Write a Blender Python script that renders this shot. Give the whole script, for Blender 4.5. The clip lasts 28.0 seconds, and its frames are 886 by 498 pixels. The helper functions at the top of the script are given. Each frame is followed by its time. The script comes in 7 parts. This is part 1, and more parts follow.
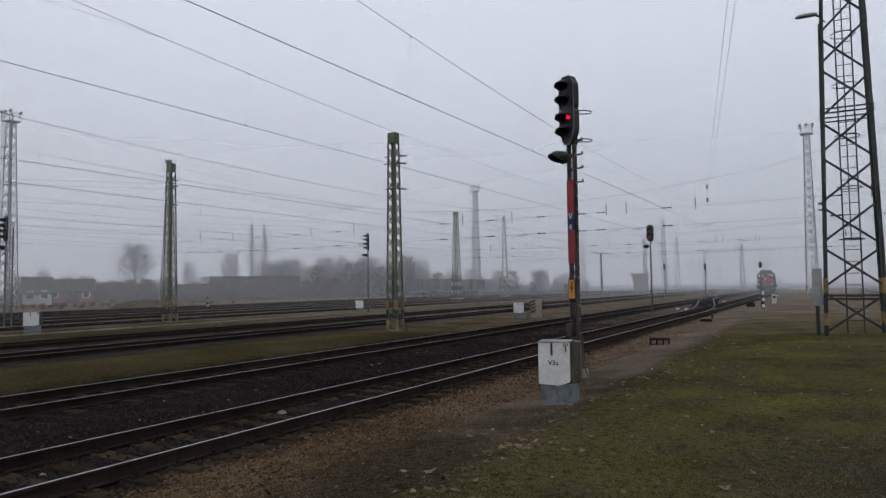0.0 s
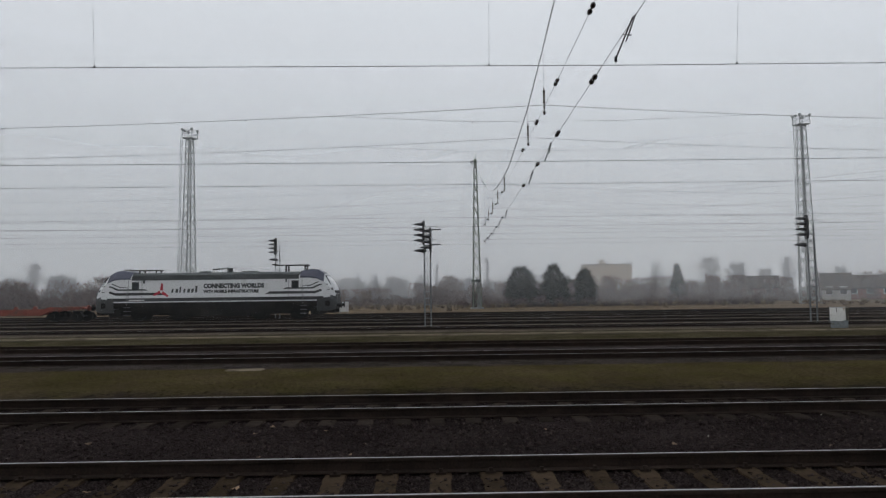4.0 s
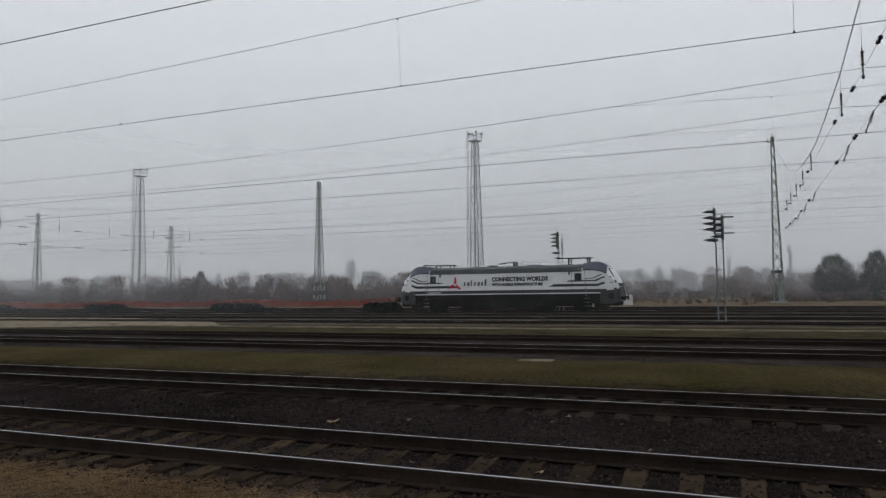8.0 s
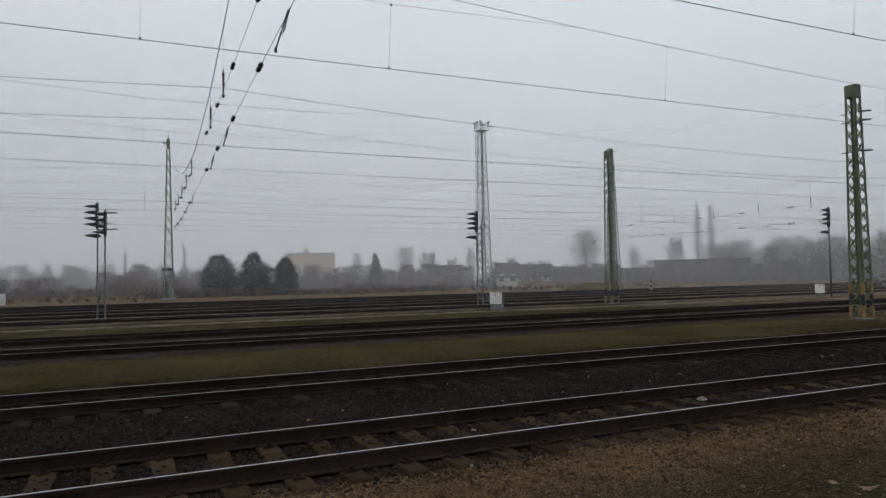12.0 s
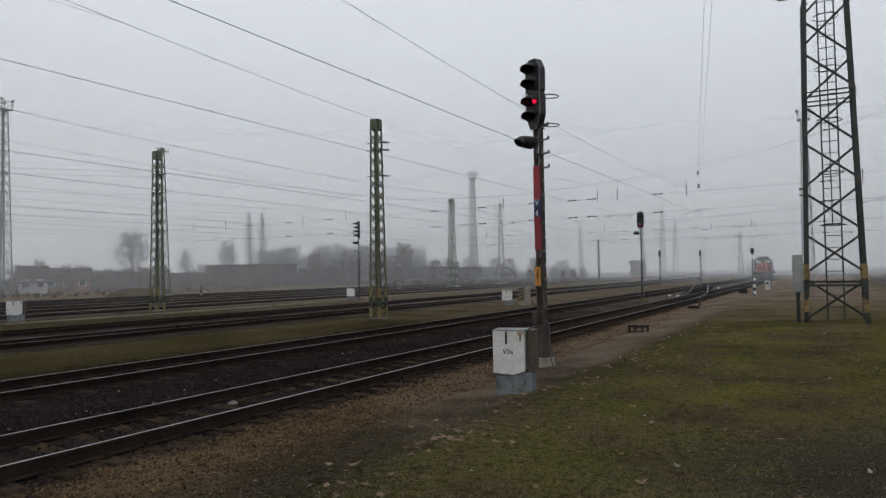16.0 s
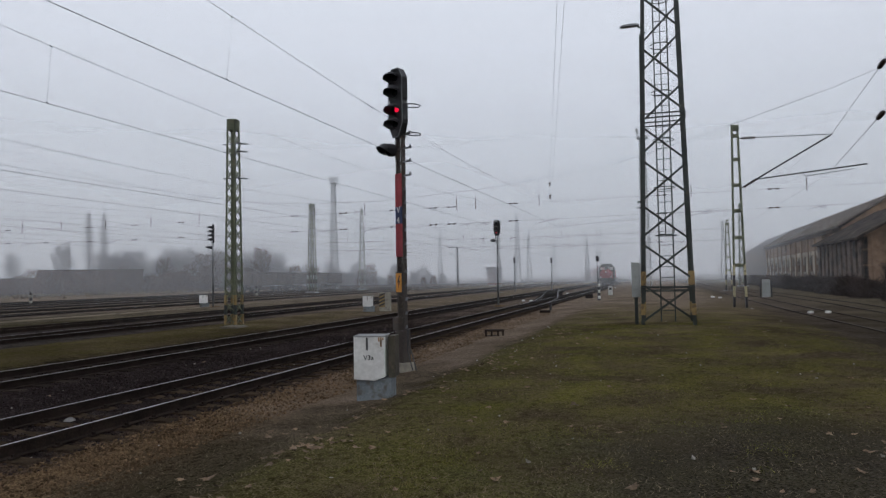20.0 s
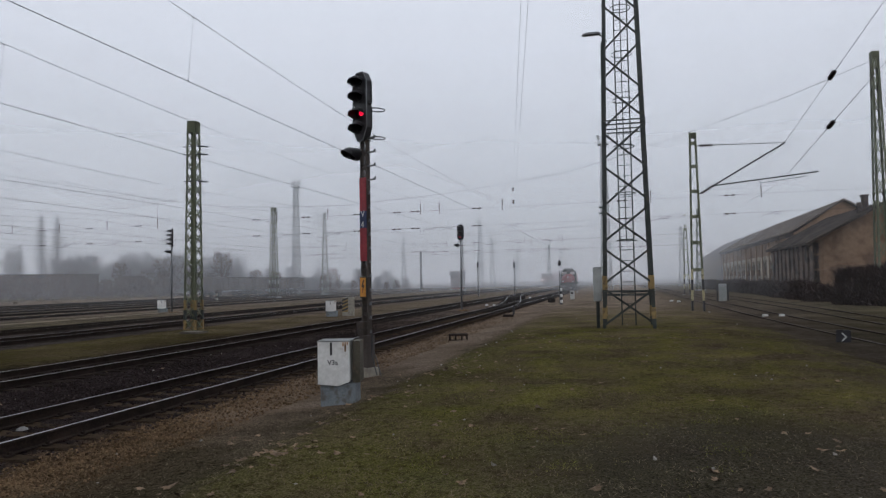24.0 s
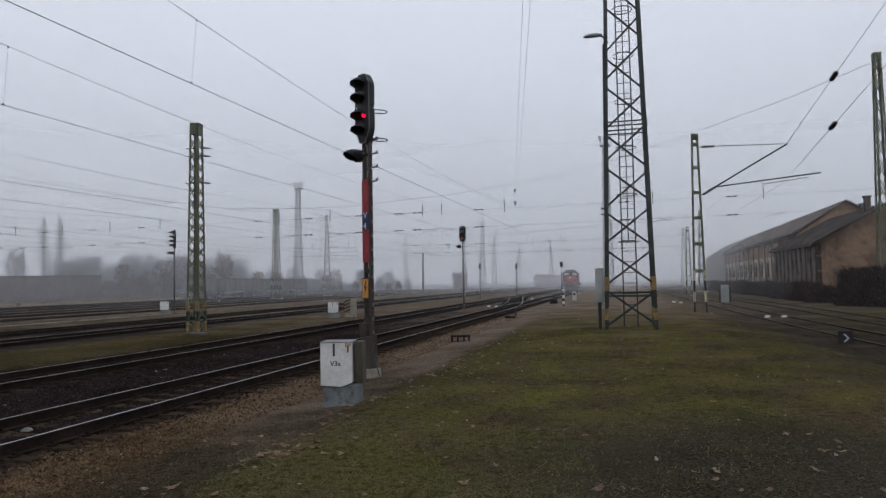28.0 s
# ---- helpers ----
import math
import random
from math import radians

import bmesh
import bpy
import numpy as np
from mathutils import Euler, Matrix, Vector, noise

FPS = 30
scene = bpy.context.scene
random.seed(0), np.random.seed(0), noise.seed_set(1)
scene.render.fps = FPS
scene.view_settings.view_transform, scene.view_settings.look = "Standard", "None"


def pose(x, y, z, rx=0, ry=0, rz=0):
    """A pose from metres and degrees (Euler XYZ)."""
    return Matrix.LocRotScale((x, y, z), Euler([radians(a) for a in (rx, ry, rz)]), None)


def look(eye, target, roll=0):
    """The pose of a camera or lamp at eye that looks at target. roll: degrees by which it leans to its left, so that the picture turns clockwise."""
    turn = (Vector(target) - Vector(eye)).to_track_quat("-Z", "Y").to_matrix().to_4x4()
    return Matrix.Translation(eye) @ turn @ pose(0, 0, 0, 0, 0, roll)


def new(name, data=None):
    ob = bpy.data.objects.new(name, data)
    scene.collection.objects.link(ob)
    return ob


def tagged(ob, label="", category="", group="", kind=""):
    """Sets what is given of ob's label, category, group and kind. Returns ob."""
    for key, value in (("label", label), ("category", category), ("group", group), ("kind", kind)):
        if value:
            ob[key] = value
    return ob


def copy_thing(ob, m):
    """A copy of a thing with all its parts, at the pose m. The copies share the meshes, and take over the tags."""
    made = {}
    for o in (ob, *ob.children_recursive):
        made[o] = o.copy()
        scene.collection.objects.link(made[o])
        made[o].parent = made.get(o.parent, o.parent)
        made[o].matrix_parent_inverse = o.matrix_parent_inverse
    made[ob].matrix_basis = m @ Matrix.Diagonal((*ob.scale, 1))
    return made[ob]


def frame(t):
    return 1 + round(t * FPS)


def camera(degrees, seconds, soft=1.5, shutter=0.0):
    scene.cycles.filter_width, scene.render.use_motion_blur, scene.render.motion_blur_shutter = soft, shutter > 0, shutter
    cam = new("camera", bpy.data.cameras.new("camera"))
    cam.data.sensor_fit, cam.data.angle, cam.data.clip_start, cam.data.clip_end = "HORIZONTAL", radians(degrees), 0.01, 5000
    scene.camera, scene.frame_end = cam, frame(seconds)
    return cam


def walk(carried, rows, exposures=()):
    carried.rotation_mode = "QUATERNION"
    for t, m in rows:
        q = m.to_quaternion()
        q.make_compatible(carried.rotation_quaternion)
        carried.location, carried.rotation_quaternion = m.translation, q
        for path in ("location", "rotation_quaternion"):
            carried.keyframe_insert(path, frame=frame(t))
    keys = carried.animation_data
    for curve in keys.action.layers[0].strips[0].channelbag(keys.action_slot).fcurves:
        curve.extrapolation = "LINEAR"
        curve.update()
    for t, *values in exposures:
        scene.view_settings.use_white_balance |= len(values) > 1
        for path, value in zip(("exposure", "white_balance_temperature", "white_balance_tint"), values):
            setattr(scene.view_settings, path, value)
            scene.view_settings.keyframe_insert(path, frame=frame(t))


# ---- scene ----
cam = camera(65.7, 28.0, 1.3)
# seconds, eye x y z, yaw, pitch, roll
PATH = [
    (0.0, 0.064, -1.041, 1.959, 28.90, 3.09, -0.79),
    (0.5, 0.036, -1.118, 1.959, 36.87, 3.19, -0.74),
    (1.0, -0.056, -1.110, 1.936, 44.67, 3.30, -0.63),
    (1.5, -0.113, -1.101, 1.929, 51.13, 3.34, -0.67),
    (2.0, -0.178, -1.090, 1.907, 56.33, 3.37, -0.68),
    (2.5, -0.186, -1.144, 1.893, 61.27, 3.41, -0.72),
    (3.0, -0.183, -1.229, 1.918, 68.70, 3.41, -0.72),
    (3.5, -0.254, -1.266, 1.926, 79.21, 3.48, -0.76),
    (4.0, -0.268, -1.264, 1.931, 89.07, 3.62, -0.70),
    (4.5, -0.251, -1.282, 1.916, 96.71, 3.68, -0.51),
    (6.5, -0.144, -1.432, 1.938, 109.84, 3.42, -0.69),
    (7.0, -0.163, -1.439, 1.931, 110.39, 3.39, -0.76),
    (7.5, -0.152, -1.428, 1.933, 110.94, 3.33, -0.85),
    (8.0, -0.115, -1.410, 1.940, 112.16, 3.33, -0.86),
    (8.5, -0.109, -1.312, 1.932, 112.67, 3.26, -0.98),
    (9.0, -0.026, -1.178, 1.943, 112.37, 3.26, -1.13),
    (9.5, 0.160, -0.988, 1.960, 108.48, 3.27, -1.18),
    (10.0, 0.254, -0.813, 1.958, 97.19, 3.14, -1.25),
    (10.5, 0.196, -0.766, 1.920, 87.14, 2.82, -1.36),
    (11.0, 0.213, -0.547, 1.907, 79.60, 2.57, -1.32),
    (11.5, 0.240, -0.493, 1.890, 72.25, 2.41, -1.14),
    (12.0, 0.209, -0.403, 1.865, 65.05, 2.34, -1.04),
    (12.5, 0.348, -0.474, 1.902, 58.32, 2.25, -1.07),
    (13.0, 0.437, -0.529, 1.936, 52.48, 2.13, -0.97),
    (13.5, 0.492, -0.545, 1.945, 48.61, 2.13, -0.95),
    (15.5, 0.618, -0.454, 1.959, 32.84, 2.01, -1.04),
    (16.0, 0.659, -0.439, 1.951, 28.99, 2.05, -0.99),
    (16.5, 0.668, -0.400, 1.953, 25.85, 2.04, -0.98),
    (17.0, 0.672, -0.410, 1.957, 23.23, 2.05, -0.95),
    (17.5, 0.663, -0.419, 1.960, 21.32, 2.10, -0.91),
    (18.0, 0.654, -0.424, 1.962, 20.35, 2.14, -0.90),
    (18.5, 0.646, -0.429, 1.963, 19.57, 2.21, -0.94),
    (19.0, 0.684, -0.495, 1.960, 18.90, 2.28, -0.97),
    (19.5, 0.688, -0.514, 1.957, 18.16, 2.32, -0.98),
    (20.0, 0.682, -0.517, 1.958, 17.41, 2.35, -0.96),
    (20.5, 0.673, -0.522, 1.959, 16.69, 2.37, -0.97),
    (21.0, 0.662, -0.510, 1.953, 15.97, 2.44, -0.98),
    (21.5, 0.643, -0.516, 1.950, 15.22, 2.48, -1.00),
    (23.5, 0.658, -0.537, 1.961, 14.47, 2.64, -1.04),
    (24.0, 0.661, -0.540, 1.954, 14.34, 2.68, -1.01),
    (24.5, 0.679, -0.579, 1.953, 14.20, 2.71, -1.06),
    (25.0, 0.697, -0.595, 1.959, 14.10, 2.72, -1.05),
    (25.5, 0.693, -0.597, 1.962, 14.04, 2.73, -1.01),
    (26.0, 0.674, -0.608, 1.955, 14.06, 2.78, -0.99),
    (26.5, 0.666, -0.603, 1.955, 14.17, 2.77, -1.01),
    (27.0, 0.667, -0.585, 1.957, 14.56, 2.77, -1.00),
    (27.5, 0.667, -0.584, 1.953, 14.57, 2.79, -1.02),
    (28.0, 0.668, -0.580, 1.953, 14.51, 2.79, -1.03),
]
walk(cam, [(t, pose(x, y, z, 90 + pitch, 0, yaw) @ pose(0, 0, 0, 0, 0, roll)) for t, x, y, z, yaw, pitch, roll in PATH],
     [(0.0, 0.32, 6300, 14), (1.5, 0.32, 6400, 12), (3.0, 0.34, 6590, 10), (11.0, 0.34, 6600, 10), (16.0, 0.38, 6600, 10), (18.0, 0.38, 6420, 12), (21.0, 0.38, 6340, 13), (28.0, 0.36, 6310, 14)])

# ---- light: a foggy, evenly overcast winter day ----
world = bpy.data.worlds.new("overcast_sky")
scene.world = world
world.use_nodes = True
wt = world.node_tree
for n in list(wt.nodes):
    wt.nodes.remove(n)
w_out = wt.nodes.new("ShaderNodeOutputWorld")
w_bg = wt.nodes.new("ShaderNodeBackground")
w_co = wt.nodes.new("ShaderNodeTexCoord")
w_sep = wt.nodes.new("ShaderNodeSeparateXYZ")
w_ramp = wt.nodes.new("ShaderNodeValToRGB")
w_sky = wt.nodes.new("ShaderNodeTexSky")
w_sky.sky_type, w_sky.sun_disc = "NISHITA", False
w_sky.sun_elevation, w_sky.sun_rotation = radians(16), radians(160)
w_mix = wt.nodes.new("ShaderNodeMixRGB")
w_mix.inputs[0].default_value = 0.012
SKY = [(0.0, (0.56, 0.585, 0.635)), (0.09, (0.64, 0.67, 0.718)), (0.2, (0.606, 0.635, 0.675)), (0.4, (0.582, 0.61, 0.648)), (1.0, (0.575, 0.603, 0.64))]
el = w_ramp.color_ramp.elements
while len(el) < len(SKY):
    el.new(0.5)
for e, (p, c) in zip(el, SKY):
    e.position, e.color = p, (*c, 1)
wt.links.new(w_co.outputs["Generated"], w_sep.inputs[0])
wt.links.new(w_sep.outputs["Z"], w_ramp.inputs[0])
wt.links.new(w_ramp.outputs[0], w_mix.inputs[1])
wt.links.new(w_sky.outputs[0], w_mix.inputs[2])
wt.links.new(w_mix.outputs[0], w_bg.inputs[0])
w_bg.inputs[1].default_value = 1.0
wt.links.new(w_bg.outputs[0], w_out.inputs[0])
sun = new("sun", bpy.data.lights.new("sun", "SUN"))
sun.data.energy, sun.data.angle, sun.data.color = 0.5, radians(40), (1.0, 0.96, 0.9)
sun.matrix_world = look((0, 0, 50), (Vector((0, 0, 50)) - Vector((math.sin(radians(160)), math.cos(radians(160)), math.tan(radians(16))))))


# ---- materials ----
def nodes_of(name):
    m = bpy.data.materials.new(name)
    m.use_nodes = True
    nt = m.node_tree
    return m, nt, nt.nodes["Principled BSDF"]


def surface(name, a, b, rough=0.7, metal=0.0, fine=30.0, coarse=2.5, bump=0.25, stain=None, stain_at=0.62, space="Object", shift=0.12, gloss=0.35):
    """Two tones mixed by fine and coarse noise, stains of a third tone, a fine relief and a small change from piece to piece."""
    m, nt, bsdf = nodes_of(name)
    N, L = nt.nodes.new, nt.links.new
    if space == "Object":
        co = N("ShaderNodeTexCoord").outputs["Object"]
    else:
        co = N("ShaderNodeNewGeometry").outputs["Position"]
    n1, n2 = N("ShaderNodeTexNoise"), N("ShaderNodeTexNoise")
    n1.inputs["Scale"].default_value, n1.inputs["Detail"].default_value = fine, 4
    n2.inputs["Scale"].default_value, n2.inputs["Detail"].default_value = coarse, 3
    L(co, n1.inputs["Vector"]), L(co, n2.inputs["Vector"])
    add = N("ShaderNodeMath")
    add.operation = "ADD"
    L(n1.outputs[0], add.inputs[0]), L(n2.outputs[0], add.inputs[1])
    rng = N("ShaderNodeMapRange")
    rng.inputs["From Min"].default_value, rng.inputs["From Max"].default_value = 0.75, 1.25
    L(add.outputs[0], rng.inputs[0])
    mix = N("ShaderNodeMixRGB")
    mix.inputs[1].default_value, mix.inputs[2].default_value = (*a, 1), (*b, 1)
    L(rng.outputs[0], mix.inputs[0])
    colour = mix.outputs[0]
    if stain:
        n3 = N("ShaderNodeTexNoise")
        n3.inputs["Scale"].default_value, n3.inputs["Detail"].default_value = coarse * 2.3, 6
        L(co, n3.inputs["Vector"])
        r3 = N("ShaderNodeMapRange")
        r3.inputs["From Min"].default_value, r3.inputs["From Max"].default_value = stain_at - 0.06, stain_at + 0.08
        L(n3.outputs[0], r3.inputs[0])
        m3 = N("ShaderNodeMixRGB")
        m3.inputs[2].default_value = (*stain, 1)
        L(r3.outputs[0], m3.inputs[0]), L(colour, m3.inputs[1])
        colour = m3.outputs[0]
    if shift:
        info = N("ShaderNodeObjectInfo")
        sr = N("ShaderNodeMapRange")
        sr.inputs["To Min"].default_value, sr.inputs["To Max"].default_value = 1 - shift, 1 + shift
        L(info.outputs["Random"], sr.inputs[0])
        hsv = N("ShaderNodeHueSaturation")
        L(sr.outputs[0], hsv.inputs["Value"]), L(colour, hsv.inputs["Color"])
        colour = hsv.outputs[0]
    L(colour, bsdf.inputs["Base Color"])
    bsdf.inputs["Roughness"].default_value, bsdf.inputs["Metallic"].default_value = rough, metal
    bsdf.inputs["Specular IOR Level"].default_value = gloss
    if bump:
        bp = N("ShaderNodeBump")
        bp.inputs["Strength"].default_value, bp.inputs["Distance"].default_value = bump, 0.01
        L(n1.outputs[0], bp.inputs["Height"]), L(bp.outputs[0], bsdf.inputs["Normal"])
    return m


def glow(name, colour, strength):
    m, nt, bsdf = nodes_of(name)
    bsdf.inputs["Base Color"].default_value = (*colour, 1)
    bsdf.inputs["Emission Color"].default_value = (*colour, 1)
    bsdf.inputs["Emission Strength"].default_value = strength
    return m


def glassy(name, colour, rough=0.08):
    m, nt, bsdf = nodes_of(name)
    bsdf.inputs["Base Color"].default_value = (*colour, 1)
    bsdf.inputs["Roughness"].default_value = rough
    return m


M = {}
M["rust_rail"] = surface("rusty_rail_steel", (0.018, 0.014, 0.012), (0.032, 0.023, 0.019), 0.9, 0.0, 40, 3, gloss=0.03)
M["bright_rail"] = surface("polished_rail_head", (0.28, 0.276, 0.28), (0.37, 0.365, 0.37), 0.42, 1.0, 30, 1.5, 0.05)
M["dull_rail"] = surface("dull_rail_head", (0.07, 0.055, 0.048), (0.11, 0.09, 0.08), 0.6, 0.5, 30, 1.5, 0.1)
M["sleeper"] = surface("weathered_sleeper", (0.034, 0.0245, 0.0168), (0.053, 0.0377, 0.0255), 0.9, 0, 45, 4, 0.3, (0.026, 0.0185, 0.013), 0.58, shift=0.3, gloss=0.0)
M["oily_sleeper"] = surface("oil_soaked_sleeper", (0.022, 0.0175, 0.0155), (0.038, 0.03, 0.0245), 0.9, 0, 45, 4, 0.4, shift=0.3, gloss=0.0)
M["pale_stone"] = surface("pale_grit", (0.16, 0.15, 0.13), (0.34, 0.32, 0.29), 0.9, 0, 20, 3, 0.2, space="World", gloss=0.0)
M["ballast"] = surface("oily_ballast_stone", (0.022, 0.017, 0.016), (0.0365, 0.0285, 0.027), 0.9, 0, 25, 1.2, 0.3, gloss=0.0)
M["gravel"] = surface("brown_gravel", (0.066, 0.043, 0.024), (0.16, 0.107, 0.062), 0.95, 0, 25, 3, 0.5, gloss=0.0)
M["green_paint"] = surface("weathered_green_paint", (0.075, 0.088, 0.052), (0.125, 0.135, 0.085), 0.6, 0.1, 20, 1.5, 0.15, (0.15, 0.14, 0.09), 0.64)
M["dark_green"] = surface("dark_green_steel_paint", (0.016, 0.022, 0.02), (0.03, 0.038, 0.034), 0.5, 0.1, 20, 1.5, 0.15, (0.06, 0.05, 0.035), 0.66)
M["galv"] = surface("galvanised_steel", (0.22, 0.235, 0.23), (0.33, 0.345, 0.34), 0.55, 0.4, 30, 1.2, 0.1, (0.16, 0.14, 0.12), 0.66)
M["grey_green"] = surface("grey_green_lattice_paint", (0.12, 0.145, 0.115), (0.19, 0.21, 0.17), 0.6, 0.15, 20, 1.5, 0.1, (0.1, 0.075, 0.05), 0.64)
M["yellow"] = surface("worn_yellow_paint", (0.15, 0.1, 0.038), (0.23, 0.16, 0.062), 0.65, 0, 20, 4, 0.1, (0.10, 0.07, 0.04), 0.58)
M["black"] = surface("black_paint", (0.018, 0.018, 0.02), (0.032, 0.032, 0.034), 0.5, 0, 20, 3, 0.1)
M["signal_black"] = surface("matt_black_signal_housing", (0.012, 0.012, 0.014), (0.022, 0.022, 0.025), 0.45, 0, 25, 3, 0.08)
M["white_paint"] = surface("dirty_white_paint", (0.52, 0.52, 0.5), (0.66, 0.66, 0.64), 0.55, 0, 18, 2.5, 0.08, (0.35, 0.33, 0.29), 0.66)
M["red_paint"] = surface("faded_red_paint", (0.19, 0.02, 0.028), (0.28, 0.034, 0.044), 0.5, 0, 20, 3, 0.08, (0.25, 0.1, 0.09), 0.7)
M["blue_paint"] = surface("dark_blue_plate", (0.02, 0.03, 0.085), (0.03, 0.045, 0.12), 0.5, 0, 20, 3, 0.05)
M["orange"] = surface("orange_warning_plate", (0.45, 0.19, 0.03), (0.55, 0.25, 0.05), 0.55, 0, 20, 3, 0.05)
M["concrete"] = surface("grey_concrete", (0.2, 0.205, 0.205), (0.3, 0.305, 0.3), 0.9, 0, 30, 2.5, 0.4, (0.13, 0.14, 0.13), 0.6)
M["blue_concrete"] = surface("blue_grey_painted_concrete", (0.12, 0.14, 0.155), (0.19, 0.212, 0.225), 0.85, 0, 30, 3, 0.4, (0.1, 0.1, 0.085), 0.58)
M["mast_grey"] = surface("grey_mast_steel", (0.09, 0.095, 0.1), (0.15, 0.155, 0.16), 0.5, 0.3, 25, 2, 0.1, (0.1, 0.06, 0.04), 0.68)
M["mast_brown"] = surface("grimy_brown_mast_steel", (0.04, 0.033, 0.03), (0.075, 0.062, 0.055), 0.6, 0.2, 25, 2, 0.1, (0.09, 0.06, 0.04), 0.66)
M["wire"] = surface("dark_wire", (0.02, 0.02, 0.022), (0.035, 0.035, 0.037), 0.55, 0.4, 5, 1, 0.0, shift=0)
M["insulator"] = surface("brown_porcelain", (0.02, 0.016, 0.015), (0.04, 0.03, 0.026), 0.25, 0, 15, 2, 0.0)
M["bark"] = surface("bare_bark", (0.04, 0.033, 0.028), (0.07, 0.058, 0.05), 0.9, 0, 10, 1, 0.3, gloss=0.0)
M["twig"] = surface("bare_twigs", (0.072, 0.047, 0.041), (0.118, 0.08, 0.07), 0.9, 0, 4, 0.3, 0.0, gloss=0.0)
M["needle"] = surface("dark_conifer_needles", (0.017, 0.022, 0.017), (0.03, 0.037, 0.028), 0.8, 0, 6, 0.5, 0.0, gloss=0.0)
M["hedge"] = surface("brown_winter_hedge", (0.036, 0.025, 0.021), (0.064, 0.045, 0.038), 0.9, 0, 6, 0.6, 0.0, gloss=0.0)
M["grass"] = surface("winter_grass_blade", (0.09, 0.094, 0.022), (0.165, 0.152, 0.045), 0.8, 0, 3, 0.5, 0.0, (0.105, 0.082, 0.048), 0.48, space="World", shift=0, gloss=0.0)
def vary_pieces(m, low, high):
    """Changes the brightness of each loose piece of a joined mesh."""
    nt = m.node_tree
    bsdf = nt.nodes["Principled BSDF"]
    link = bsdf.inputs["Base Color"].links[0]
    geo, rng, hsv = nt.nodes.new("ShaderNodeNewGeometry"), nt.nodes.new("ShaderNodeMapRange"), nt.nodes.new("ShaderNodeHueSaturation")
    rng.inputs["To Min"].default_value, rng.inputs["To Max"].default_value = low, high
    nt.links.new(geo.outputs["Random Per Island"], rng.inputs[0])
    nt.links.new(rng.outputs[0], hsv.inputs["Value"])
    nt.links.new(link.from_socket, hsv.inputs["Color"])
    nt.links.new(hsv.outputs[0], bsdf.inputs["Base Color"])


vary_pieces(M["grass"], 0.3, 1.9)
vary_pieces(M["gravel"], 0.5, 1.5)
vary_pieces(M["ballast"], 0.6, 1.45)
M["strip_grass"] = surface("dull_yellow_strip_grass", (0.066, 0.058, 0.02), (0.105, 0.087, 0.034), 0.85, 0, 3, 0.5, 0.0, space="World", shift=0, gloss=0.0)
M["rust_stain"] = surface("orange_rust_streak", (0.2, 0.1, 0.045), (0.32, 0.2, 0.11), 0.9, 0, 30, 5, 0.1)
M["dry_stalk"] = surface("dry_brown_stalks", (0.12, 0.083, 0.052), (0.19, 0.14, 0.092), 0.95, 0, 4, 0.3, 0.0, gloss=0.0)
M["soil"] = surface("dark_soil_crumb", (0.036, 0.029, 0.02), (0.066, 0.052, 0.036), 0.95, 0, 20, 3, 0.2, space="World", gloss=0.0)
M["leaf"] = surface("dry_fallen_leaf", (0.075, 0.045, 0.025), (0.23, 0.155, 0.093), 0.8, 0, 20, 4, 0.2, space="World", shift=0.3)
M["paper"] = surface("crumpled_litter", (0.11, 0.108, 0.103), (0.2, 0.197, 0.19), 0.8, 0, 20, 3, 0.2)
M["beige_concrete"] = surface("weathered_beige_concrete", (0.2, 0.185, 0.15), (0.28, 0.26, 0.215), 0.9, 0, 20, 2, 0.3, (0.15, 0.14, 0.12), 0.6)
M["olive"] = surface("dark_olive_weathered_paint", (0.045, 0.04, 0.028), (0.08, 0.07, 0.05), 0.7, 0, 20, 3, 0.15, (0.12, 0.09, 0.06), 0.62)
M["lens_dim"] = glow("dim_red_signal_lens", (0.7, 0.01, 0.05), 0.2)
M["lens_dark"] = glassy("dark_signal_lens", (0.012, 0.014, 0.016))
M["lens_red"] = glow("lit_red_signal_lens", (0.85, 0.008, 0.05), 0.7)
M["headlamp"] = glow("lit_headlamp", (1.0, 0.95, 0.88), 9.0)
M["glass"] = glassy("dark_window_glass", (0.02, 0.023, 0.026), 0.05)


